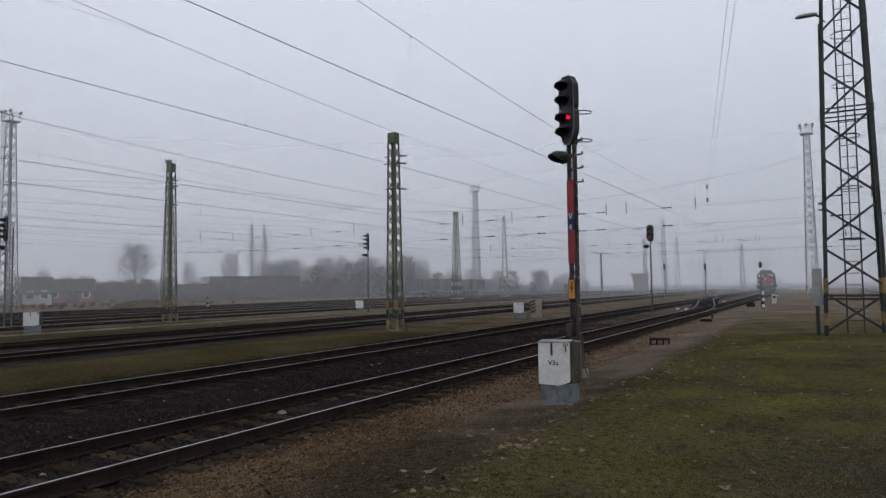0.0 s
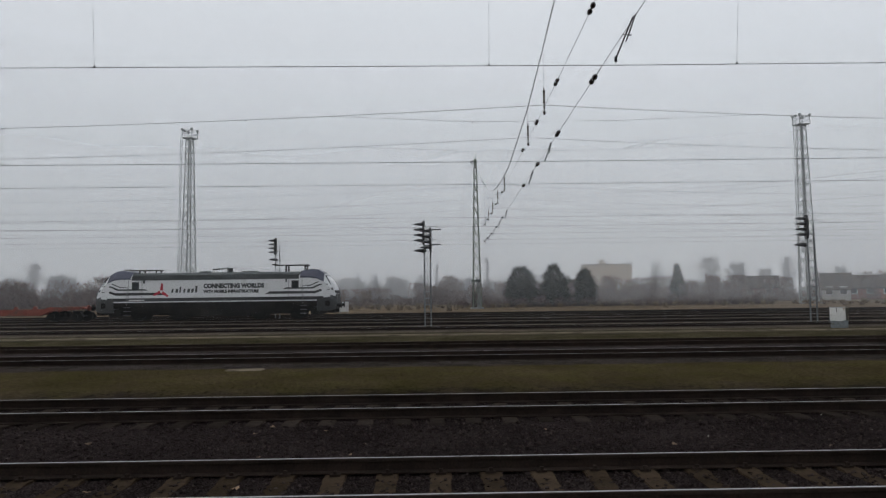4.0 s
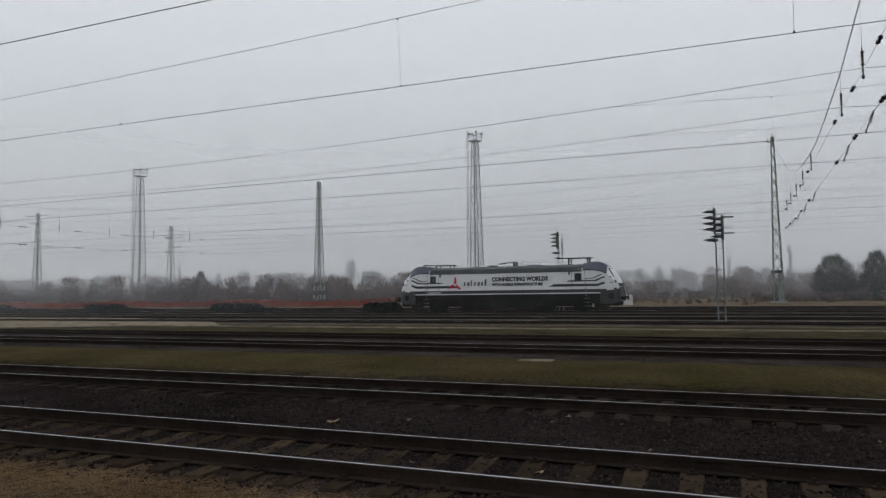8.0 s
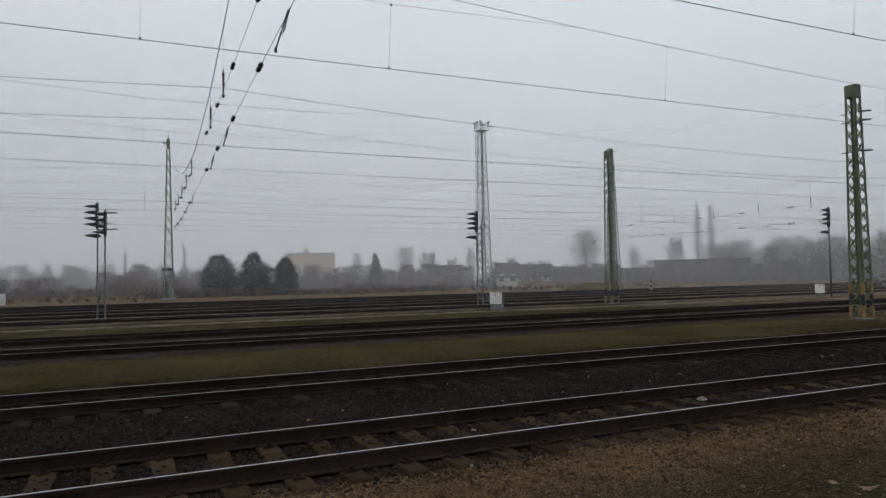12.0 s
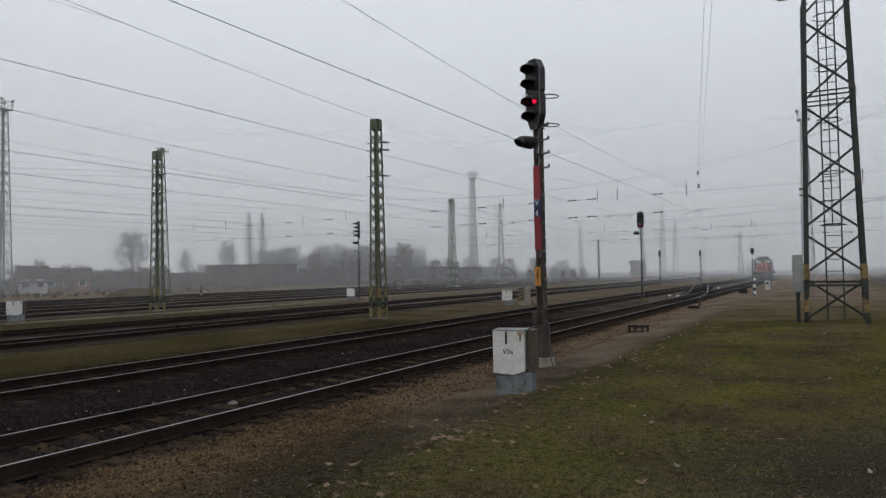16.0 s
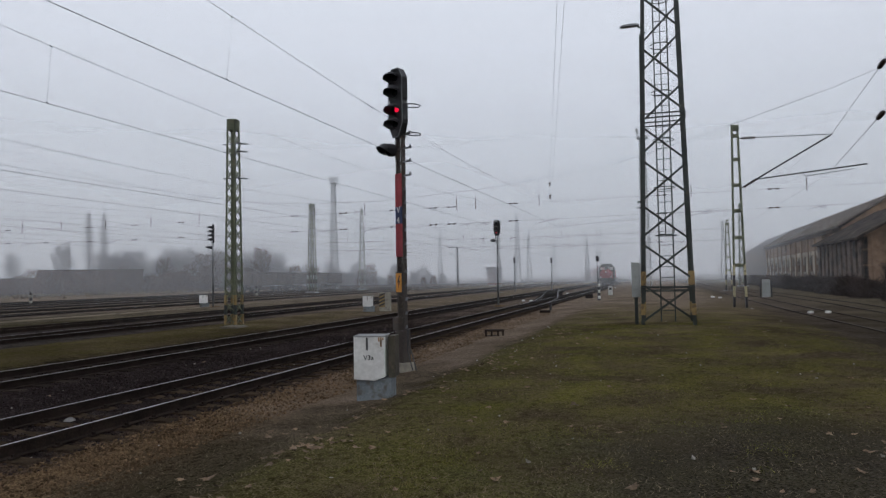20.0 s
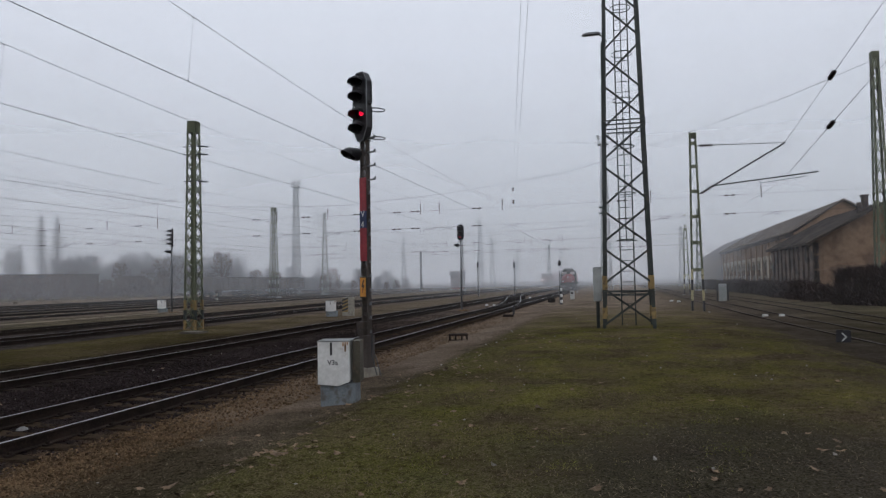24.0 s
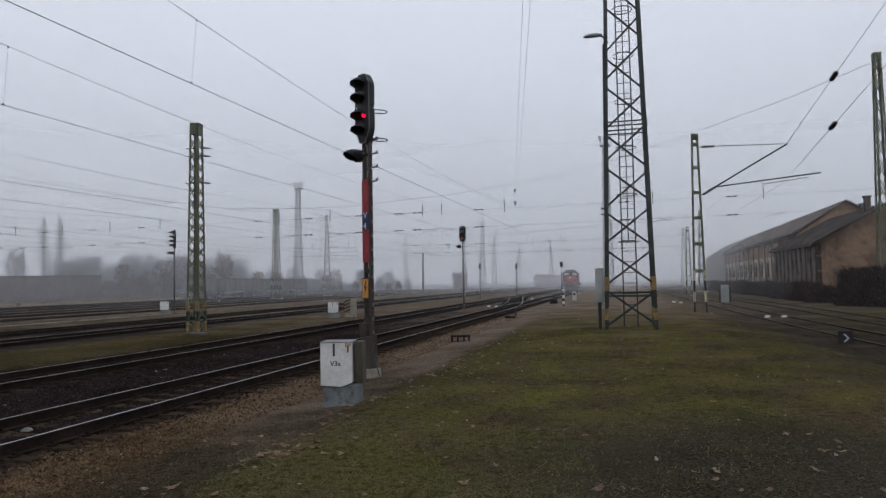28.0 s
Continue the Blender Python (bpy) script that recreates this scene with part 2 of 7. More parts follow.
# ---- building kit ----
class Geo:
    """Gathers boxes, beams, tubes and plates, and turns them into one mesh."""

    def __init__(self):
        self.v, self.f, self.k, self.smooth = [], [], [], []

    def put(self, verts, faces, k=0, smooth=False):
        n = len(self.v)
        self.v += [tuple(p) for p in verts]
        self.f += [tuple(i + n for i in face) for face in faces]
        self.k += [k] * len(faces)
        self.smooth += [smooth] * len(faces)
        return self

    def box(self, x0, y0, z0, x1, y1, z1, k=0):
        v = [(x0, y0, z0), (x1, y0, z0), (x1, y1, z0), (x0, y1, z0), (x0, y0, z1), (x1, y0, z1), (x1, y1, z1), (x0, y1, z1)]
        return self.put(v, [(0, 3, 2, 1), (4, 5, 6, 7), (0, 1, 5, 4), (1, 2, 6, 5), (2, 3, 7, 6), (3, 0, 4, 7)], k)

    def beam(self, p, q, w, h=None, k=0, up=(0, 0, 1)):
        """A square bar from p to q, w wide and h deep."""
        p, q, h = Vector(p), Vector(q), h or w
        d = (q - p).normalized()
        s = d.cross(Vector(up))
        s = s.normalized() if s.length > 1e-4 else Vector((1, 0, 0))
        u = s.cross(d)
        c = [a * s * w / 2 + b * u * h / 2 for a, b in ((-1, -1), (1, -1), (1, 1), (-1, 1))]
        return self.put([p + o for o in c] + [q + o for o in c], [(0, 3, 2, 1), (4, 5, 6, 7), (0, 1, 5, 4), (1, 2, 6, 5), (2, 3, 7, 6), (3, 0, 4, 7)], k)

    def tube(self, p, q, r, r2=None, n=8, k=0, caps=True):
        p, q, r2 = Vector(p), Vector(q), r if r2 is None else r2
        d = (q - p).normalized()
        s = d.orthogonal().normalized()
        u = d.cross(s)
        ring = [s * math.cos(6.28319 * i / n) + u * math.sin(6.28319 * i / n) for i in range(n)]
        v = [p + o * r for o in ring] + [q + o * r2 for o in ring]
        self.put(v, [(i, (i + 1) % n, n + (i + 1) % n, n + i) for i in range(n)], k, n > 5)
        if caps:
            b = len(self.v) - 2 * n
            self.f += [tuple(b + i for i in reversed(range(n))), tuple(b + n + i for i in range(n))]
            self.k += [k, k]
            self.smooth += [False, False]
        return self

    def path(self, pts, r, n=4, k=0):
        """A thin round bar bent through points, as one skin."""
        pts = [Vector(p) for p in pts]
        s = (pts[1] - pts[0]).orthogonal().normalized()
        v = []
        for i, p in enumerate(pts):
            d = (pts[min(i + 1, len(pts) - 1)] - pts[max(i - 1, 0)]).normalized()
            s = (s - d * s.dot(d)).normalized()
            u = d.cross(s)
            v += [p + (s * math.cos(math.tau * j / n) + u * math.sin(math.tau * j / n)) * r for j in range(n)]
        f = [(i * n + j, i * n + (j + 1) % n, (i + 1) * n + (j + 1) % n, (i + 1) * n + j) for i in range(len(pts) - 1) for j in range(n)]
        return self.put(v, f, k, n > 4)

    def turned(self, p, q, profile, n=10, k=0):
        """A turned body along p to q: profile of (share of the length, radius)."""
        p, q = Vector(p), Vector(q)
        for (a, r), (b, s) in zip(profile, profile[1:]):
            if b > a:
                self.tube(p.lerp(q, a), p.lerp(q, b), r, s, n, k, False)
        return self

    def plate(self, outline, lo, hi, axis="y", k=0):
        """An outline of (a, b) pushed out from lo to hi along an axis."""
        def at(a, b, c):
            return (c, a, b) if axis == "x" else (a, c, b) if axis == "y" else (a, b, c)
        n = len(outline)
        v = [at(a, b, lo) for a, b in outline] + [at(a, b, hi) for a, b in outline]
        f = [tuple(range(n)), tuple(range(2 * n - 1, n - 1, -1))] + [(i, n + i, n + (i + 1) % n, (i + 1) % n) for i in range(n)]
        return self.put(v, f, k)

    def mesh(self, name, *mats, bevel=0.0):
        me = bpy.data.meshes.new(name)
        me.from_pydata(self.v, [], self.f)
        for m in mats:
            me.materials.append(m)
        if len(mats) > 1:
            me.polygons.foreach_set("material_index", self.k)
        me.polygons.foreach_set("use_smooth", self.smooth)
        bm = bmesh.new()
        bm.from_mesh(me)
        if not bevel:
            bmesh.ops.remove_doubles(bm, verts=bm.verts, dist=1e-5)
        if bevel:
            bmesh.ops.bevel(bm, geom=[e for e in bm.edges if len(e.link_faces) == 2 and e.calc_face_angle(0) > 0.5], offset=bevel, segments=2, affect="EDGES", clamp_overlap=True)
        bmesh.ops.recalc_face_normals(bm, faces=bm.faces)
        bm.to_mesh(me)
        bm.free()
        return me


def raw(name, v, f, mat):
    """A mesh from arrays of points and of triangles or quads."""
    me = bpy.data.meshes.new(name)
    me.from_pydata(np.asarray(v).tolist(), [], np.asarray(f).tolist())
    me.materials.append(mat)
    return me


def thing(name, label, category, at=(0, 0, 0), turn=0, group="", kind="", mesh=None):
    ob = new(name, mesh)
    ob.matrix_basis = pose(*at, 0, 0, turn)
    return tagged(ob, label, category, group, kind)


def part(name, geo, mats, parent, label="", bevel=0.0, at=None):
    mats = mats if isinstance(mats, (list, tuple)) else [mats]
    me = geo.mesh(name, *mats, bevel=bevel) if isinstance(geo, Geo) else geo
    ob = new(name, me)
    ob.parent = parent
    if at:
        ob.matrix_basis = at if isinstance(at, Matrix) else pose(*at)
    return tagged(ob, label)


def lettering(text, size, mat, name="lettering", depth=0.004, squeeze=1.0, bold=0.0):
    """Raised letters of the built-in font, as a mesh in the x-z plane that faces -y, from its lower left corner."""
    cu = bpy.data.curves.new(name, "FONT")
    cu.body, cu.size, cu.extrude, cu.resolution_u, cu.offset = text, size, depth, 2, bold
    tmp = bpy.data.objects.new(name, cu)
    scene.collection.objects.link(tmp)
    bpy.context.view_layer.update()
    me = bpy.data.meshes.new_from_object(tmp.evaluated_get(bpy.context.evaluated_depsgraph_get()))
    bpy.data.objects.remove(tmp)
    me.transform(Matrix.Rotation(radians(90), 4, "X") @ Matrix.Diagonal((squeeze, 1, 1, 1)))
    me.materials.clear()
    me.materials.append(mat)
    me.name = name
    return me

# ---- mist: upright sheets of fog that thin out towards the ground and the upper air ----
def mist_material(density):
    m = bpy.data.materials.new("drifting_mist")
    m.use_nodes = True
    nt = m.node_tree
    nt.nodes.clear()
    N, L = nt.nodes.new, nt.links.new
    out, mix, clear, white, back, both = N("ShaderNodeOutputMaterial"), N("ShaderNodeMixShader"), N("ShaderNodeBsdfTransparent"), N("ShaderNodeBsdfDiffuse"), N("ShaderNodeBsdfTranslucent"), N("ShaderNodeMixShader")
    white.inputs[0].default_value = back.inputs[0].default_value = (0.935, 0.966, 1.0, 1)
    both.inputs[0].default_value = 0.5
    L(white.outputs[0], both.inputs[1]), L(back.outputs[0], both.inputs[2])
    geo = N("ShaderNodeNewGeometry")
    sep = N("ShaderNodeSeparateXYZ")
    L(geo.outputs["Position"], sep.inputs[0])
    low, high = N("ShaderNodeMapRange"), N("ShaderNodeMapRange")
    low.inputs["From Min"].default_value, low.inputs["From Max"].default_value = -0.3, 0.6
    low.inputs["To Max"].default_value = density
    high.inputs["From Min"].default_value, high.inputs["From Max"].default_value = 90, 14
    L(sep.outputs["Z"], low.inputs[0]), L(sep.outputs["Z"], high.inputs[0])
    cloud = N("ShaderNodeTexNoise")
    cloud.inputs["Scale"].default_value, cloud.inputs["Detail"].default_value = 0.02, 2
    L(geo.outputs["Position"], cloud.inputs["Vector"])
    wisp = N("ShaderNodeMapRange")
    wisp.inputs["To Min"].default_value, wisp.inputs["To Max"].default_value = 0.8, 1.2
    L(cloud.outputs[0], wisp.inputs[0])
    a, b = N("ShaderNodeMath"), N("ShaderNodeMath")
    a.operation = b.operation = "MULTIPLY"
    L(low.outputs[0], a.inputs[0]), L(high.outputs[0], a.inputs[1])
    L(a.outputs[0], b.inputs[0]), L(wisp.outputs[0], b.inputs[1])
    L(b.outputs[0], mix.inputs[0]), L(clear.outputs[0], mix.inputs[1]), L(both.outputs[0], mix.inputs[2])
    L(mix.outputs[0], out.inputs["Surface"])
    return m


for radius, density in ((38, 0.02), (66, 0.05), (91, 0.085), (118, 0.2), (150, 0.28), (190, 0.38), (260, 0.55)):
    g = Geo()
    ring = [(radius * math.cos(math.tau * i / 72), radius * math.sin(math.tau * i / 72)) for i in range(72)]
    for (a, b), (c, d) in zip(ring, ring[1:] + ring[:1]):
        g.put([(a, b, -0.4), (c, d, -0.4), (c, d, 92), (a, b, 92)], [(0, 1, 2, 3)], 0, True)
    thing("mist", "pale grey drifting winter fog over the yard", "fog", kind="stuff", mesh=g.mesh("mist", mist_material(density)))


# ---- ground ----
PROFILE = [(-900, -0.2), (-68, -0.13), (-64, -0.11), (-37, -0.11), (-35, -0.1), (-29.5, -0.12), (-28.6, -0.17), (-20.2, -0.17), (-19, -0.12), (-15.6, -0.12), (-14.7, -0.2),
           (-6.5, -0.2), (-6.1, -0.18), (-5.2, -0.17), (-4.4, -0.11), (-3.6, -0.05), (-3.15, 0.06), (-2.7, 0.07), (-1, 0.14), (4, 0.18), (5.6, 0.05), (6.4, -0.05), (13, -0.05), (15, -0.08), (900, -0.1)]


def ground_z(x, y):
    z = float(np.interp(x, [p[0] for p in PROFILE], [p[1] for p in PROFILE]))
    amp = 0.035 if x > -5.5 or -19.5 < x < -15 or x < -66 else 0.012
    return z + amp * (noise.noise((x * 0.5, y * 0.5, 0)) + 0.5 * noise.noise((x * 1.7, y * 1.7, 3)))


YARD = [z for x in (-66.3, -61.0, -55.7, -50.0, -44.5, -39.0) for z in ((x, (0.026, 0.022, 0.02), (0.045, 0.038, 0.034)), (x + 2.7, (0.084, 0.067, 0.053), (0.122, 0.101, 0.082)))]
ZONES = [(-900, (0.12, 0.086, 0.053), (0.18, 0.135, 0.088)), (-69, (0.11, 0.08, 0.05), (0.165, 0.125, 0.083)), *YARD,
         (-35.2, (0.05, 0.042, 0.028), (0.075, 0.063, 0.042)), 
         (-29.2, (0.045, 0.042, 0.02), (0.07, 0.06, 0.036)), (-28.4, (0.032, 0.027, 0.026), (0.056, 0.0475, 0.0455)), (-20.2, (0.032, 0.027, 0.026), (0.056, 0.0475, 0.0455)),
         (-19.4, (0.07, 0.06, 0.022), (0.07, 0.054, 0.03)), (-15.6, (0.062, 0.053, 0.021), (0.064, 0.049, 0.028)), (-14.6, (0.0175, 0.0135, 0.013), (0.03, 0.0233, 0.0225)), (-6.9, (0.0175, 0.0135, 0.013), (0.03, 0.0233, 0.0225)),
         (-6.5, (0.052, 0.036, 0.024), (0.08, 0.055, 0.037)), (-6.0, (0.095, 0.061, 0.032), (0.13, 0.087, 0.048)), (-5.4, (0.084, 0.057, 0.032), (0.115, 0.08, 0.047)), (-4.8, (0.05, 0.038, 0.024), (0.07, 0.054, 0.035)), (-4.1, (0.042, 0.035, 0.021), (0.06, 0.048, 0.031)),
         (-3.5, (0.044, 0.04, 0.021), (0.055, 0.044, 0.029)), (-3.1, (0.078, 0.073, 0.025), (0.085, 0.07, 0.035)), (-1.6, (0.112, 0.108, 0.028), (0.076, 0.058, 0.036)), (3.8, (0.112, 0.101, 0.029), (0.066, 0.05, 0.034)),
         (6.4, (0.036, 0.029, 0.023), (0.058, 0.048, 0.038)), (15, (0.036, 0.04, 0.012), (0.06, 0.052, 0.028)), (900, (0.04, 0.043, 0.018), (0.07, 0.062, 0.038))]


def ground_material():
    m, nt, bsdf = nodes_of("yard_ground")
    N, L = nt.nodes.new, nt.links.new
    pos = N("ShaderNodeNewGeometry").outputs["Position"]
    sep = N("ShaderNodeSeparateXYZ")
    L(pos, sep.inputs[0])
    big, mid, tiny, blot = (N("ShaderNodeTexNoise") for _ in range(4))
    for n, s, d in ((big, 0.35, 3), (mid, 2.2, 5), (tiny, 45, 3), (blot, 0.8, 6)):
        n.inputs["Scale"].default_value, n.inputs["Detail"].default_value = s, d
        L(pos, n.inputs["Vector"])
    warp = N("ShaderNodeMath")
    warp.operation = "MULTIPLY_ADD"
    warp.inputs[1].default_value = 1.7
    L(mid.outputs[0], warp.inputs[0]), L(sep.outputs["X"], warp.inputs[2])
    frac = N("ShaderNodeMapRange")
    frac.inputs["From Min"].default_value, frac.inputs["From Max"].default_value = -70 + 0.85, 20 + 0.85
    L(warp.outputs[0], frac.inputs[0])
    tones = []
    for k in (1, 2):
        r = N("ShaderNodeValToRGB")
        el = r.color_ramp.elements
        inner = [z for z in ZONES if -70 < z[0] < 20]
        while len(el) < len(inner):
            el.new(0.5)
        for e, z in zip(el, inner):
            e.position, e.color = (z[0] + 70) / 90, (*z[k], 1)
        L(frac.outputs[0], r.inputs[0])
        tones.append(r)
    add = N("ShaderNodeMath")
    add.operation = "ADD"
    L(blot.outputs[0], add.inputs[0]), L(tiny.outputs[0], add.inputs[1])
    rng = N("ShaderNodeMapRange")
    rng.inputs["From Min"].default_value, rng.inputs["From Max"].default_value = 0.84, 1.16
    L(add.outputs[0], rng.inputs[0])
    mix = N("ShaderNodeMixRGB")
    L(rng.outputs[0], mix.inputs[0]), L(tones[0].outputs[0], mix.inputs[1]), L(tones[1].outputs[0], mix.inputs[2])
    grit = N("ShaderNodeTexNoise")
    grit.inputs["Scale"].default_value, grit.inputs["Detail"].default_value = 9.0, 8
    L(pos, grit.inputs["Vector"])
    bare = N("ShaderNodeMapRange")
    bare.inputs["From Min"].default_value, bare.inputs["From Max"].default_value = 0.5, 0.66
    bare.inputs["To Max"].default_value = 0.75
    L(grit.outputs[0], bare.inputs[0])
    soil = N("ShaderNodeMixRGB")
    soil.blend_type = "MULTIPLY"
    soil.inputs[2].default_value = (0.42, 0.38, 0.4, 1)
    L(bare.outputs[0], soil.inputs[0]), L(mix.outputs[0], soil.inputs[1])
    path = N("ShaderNodeVectorMath")
    path.operation = "MULTIPLY"
    path.inputs[1].default_value = (1 / 2.8, 1 / 2.4, 0)
    away = N("ShaderNodeVectorMath")
    away.operation = "DISTANCE"
    away.inputs[1].default_value = (2.4 / 2.8, 6.4 / 2.4, 0)
    L(pos, path.inputs[0]), L(path.outputs[0], away.inputs[0])
    ragged = N("ShaderNodeMath")
    ragged.operation = "MULTIPLY_ADD"
    ragged.inputs[1].default_value = 1.6
    L(blot.outputs[0], ragged.inputs[0]), L(away.outputs["Value"], ragged.inputs[2])
    bald = N("ShaderNodeMapRange")
    bald.inputs["From Min"].default_value, bald.inputs["From Max"].default_value = 2.1, 1.45
    bald.inputs["To Max"].default_value = 0.85
    L(ragged.outputs[0], bald.inputs[0])
    earth = N("ShaderNodeMixRGB")
    earth.inputs[2].default_value = (0.046, 0.04, 0.031, 1)
    L(bald.outputs[0], earth.inputs[0]), L(soil.outputs[0], earth.inputs[1])
    # ground blends to a paler tan towards the north
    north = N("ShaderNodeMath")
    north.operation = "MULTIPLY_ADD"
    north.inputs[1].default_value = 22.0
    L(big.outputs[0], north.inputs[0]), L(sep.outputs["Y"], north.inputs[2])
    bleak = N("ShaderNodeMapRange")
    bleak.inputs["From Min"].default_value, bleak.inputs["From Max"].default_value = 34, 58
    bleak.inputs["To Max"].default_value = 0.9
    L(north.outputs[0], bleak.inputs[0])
    side = N("ShaderNodeMapRange")
    side.inputs["From Min"].default_value, side.inputs["From Max"].default_value = -7.2, -5.6
    side.inputs["To Min"].default_value = 0.6
    L(sep.outputs["X"], side.inputs[0])
    east = N("ShaderNodeMapRange")
    east.inputs["From Min"].default_value, east.inputs["From Max"].default_value = 3.5, 6.0
    east.inputs["To Min"].default_value, east.inputs["To Max"].default_value = 1.0, 0.35
    L(sep.outputs["X"], east.inputs[0])
    band = N("ShaderNodeMath")
    band.operation = "MULTIPLY"
    L(side.outputs[0], band.inputs[0]), L(east.outputs[0], band.inputs[1])
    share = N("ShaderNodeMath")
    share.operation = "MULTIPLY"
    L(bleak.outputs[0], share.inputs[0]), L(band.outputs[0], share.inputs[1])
    lane = N("ShaderNodeMapRange")
    lane.inputs["From Min"].default_value, lane.inputs["From Max"].default_value = 19, 26
    lane.inputs["To Max"].default_value = 0.75
    L(north.outputs[0], lane.inputs[0])
    west = N("ShaderNodeMapRange")
    west.inputs["From Min"].default_value, west.inputs["From Max"].default_value = -6.0, -5.2
    L(warp.outputs[0], west.inputs[0])
    turf = N("ShaderNodeMapRange")
    turf.inputs["From Min"].default_value, turf.inputs["From Max"].default_value = -2.3, -3.1
    L(warp.outputs[0], turf.inputs[0])
    strip = N("ShaderNodeMath")
    strip.operation = "MULTIPLY"
    L(west.outputs[0], strip.inputs[0]), L(turf.outputs[0], strip.inputs[1])
    trodden = N("ShaderNodeMath")
    trodden.operation = "MULTIPLY"
    L(strip.outputs[0], trodden.inputs[0]), L(lane.outputs[0], trodden.inputs[1])
    bleak = N("ShaderNodeMath")
    bleak.operation = "MAXIMUM"
    L(share.outputs[0], bleak.inputs[0]), L(trodden.outputs[0], bleak.inputs[1])
    pale_tan = N("ShaderNodeMixRGB")
    pale_tan.inputs[2].default_value = (0.165, 0.128, 0.098, 1)
    L(bleak.outputs[0], pale_tan.inputs[0]), L(earth.outputs[0], pale_tan.inputs[1])
    mix = pale_tan
    shade = N("ShaderNodeMapRange")
    shade.inputs["From Min"].default_value, shade.inputs["From Max"].default_value = 0.3, 0.7
    shade.inputs["To Min"].default_value, shade.inputs["To Max"].default_value = 0.75, 1.25
    L(big.outputs[0], shade.inputs[0])
    speck = N("ShaderNodeMapRange")
    speck.inputs["From Min"].default_value, speck.inputs["From Max"].default_value = 0.36, 0.64
    speck.inputs["To Min"].default_value, speck.inputs["To Max"].default_value = 0.45, 1.6
    L(tiny.outputs[0], speck.inputs[0])
    blend = N("ShaderNodeMath")
    blend.operation = "MULTIPLY"
    L(shade.outputs[0], blend.inputs[0]), L(speck.outputs[0], blend.inputs[1])
    shade = blend
    hsv = N("ShaderNodeHueSaturation")
    L(shade.outputs[0], hsv.inputs["Value"]), L(mix.outputs[0], hsv.inputs["Color"])
    L(hsv.outputs[0], bsdf.inputs["Base Color"])
    bsdf.inputs["Roughness"].default_value, bsdf.inputs["Specular IOR Level"].default_value = 1.0, 0.0
    bp = N("ShaderNodeBump")
    bp.inputs["Strength"].default_value, bp.inputs["Distance"].default_value = 1.0, 0.05
    L(tiny.outputs[0], bp.inputs["Height"]), L(bp.outputs[0], bsdf.inputs["Normal"])
    return m


xs = sorted({-900.0, -500.0, -300.0, -200.0, -150.0, -120.0, -100.0, -85.0, 25.0, 35.0, 50.0, 80.0, 130.0, 250.0, 500.0, 900.0, *np.arange(-72, -30, 1.5), *np.arange(-30, -6.5, 0.6), *np.arange(-6.5, 8, 0.3), *np.arange(8, 20, 1.0)})
ys = sorted({-900.0, -500.0, -300.0, -180.0, -120.0, -80.0, 90.0, 110.0, 140.0, 180.0, 240.0, 350.0, 500.0, 900.0, *np.arange(-50, -4, 3.0), *np.arange(-4, 30, 0.4), *np.arange(30, 75, 2.0)})
gv = [(x, y, ground_z(x, y)) for y in ys for x in xs]
nx = len(xs)
gf = [(j * nx + i, j * nx + i + 1, (j + 1) * nx + i + 1, (j + 1) * nx + i) for j in range(len(ys) - 1) for i in range(nx - 1)]
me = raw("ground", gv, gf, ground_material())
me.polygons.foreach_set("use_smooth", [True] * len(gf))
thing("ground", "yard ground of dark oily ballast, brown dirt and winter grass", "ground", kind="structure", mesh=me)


# ---- railway tracks ----
RAIL = [(-0.075, -0.172), (0.075, -0.172), (0.075, -0.16), (0.012, -0.145), (0.012, -0.045), (0.036, -0.035), (0.036, -0.005), (0.03, -0.001), (0.019, 0.0), (-0.019, 0.0), (-0.03, -0.001), (-0.036, -0.005), (-0.036, -0.035), (-0.012, -0.045), (-0.012, -0.145), (-0.075, -0.16)]


def rail_geo(points):
    """A rail's section swept along points of (x, y)."""
    g, n = Geo(), len(RAIL)
    rows = []
    for i, (x, y) in enumerate(points):
        a, b = Vector(points[max(i - 1, 0)]), Vector(points[min(i + 1, len(points) - 1)])
        d = (b - a).normalized()
        rows += [(x + d.y * s, y - d.x * s, z) for s, z in RAIL]
    f = [(i * n + j, i * n + (j + 1) % n, (i + 1) * n + (j + 1) % n, (i + 1) * n + j) for i in range(len(points) - 1) for j in range(n)]
    g.put(rows, f)
    g.k = [1 if i % n == 8 else 0 for i in range(len(f))]
    return g


def sleeper_geo():
    return Geo().plate([(-1.25, 0.0), (1.25, 0.0), (1.25, 0.1), (1.2, 0.14), (0.55, 0.14), (0.45, 0.12), (-0.45, 0.12), (-0.55, 0.14), (-1.2, 0.14), (-1.25, 0.1)], -0.13, 0.13, "y")


SLEEPER = sleeper_geo().mesh("sleeper", M["sleeper"], bevel=0.012)
OILY = sleeper_geo().mesh("sleeper", M["oily_sleeper"], bevel=0.012)
CLIP = Geo().box(-0.035, -0.06, 0.135, 0.035, 0.06, 0.165).box(-0.02, -0.02, 0.165, 0.02, 0.02, 0.2).mesh("rail_fastening", M["rust_rail"])
rng = random.Random(4)


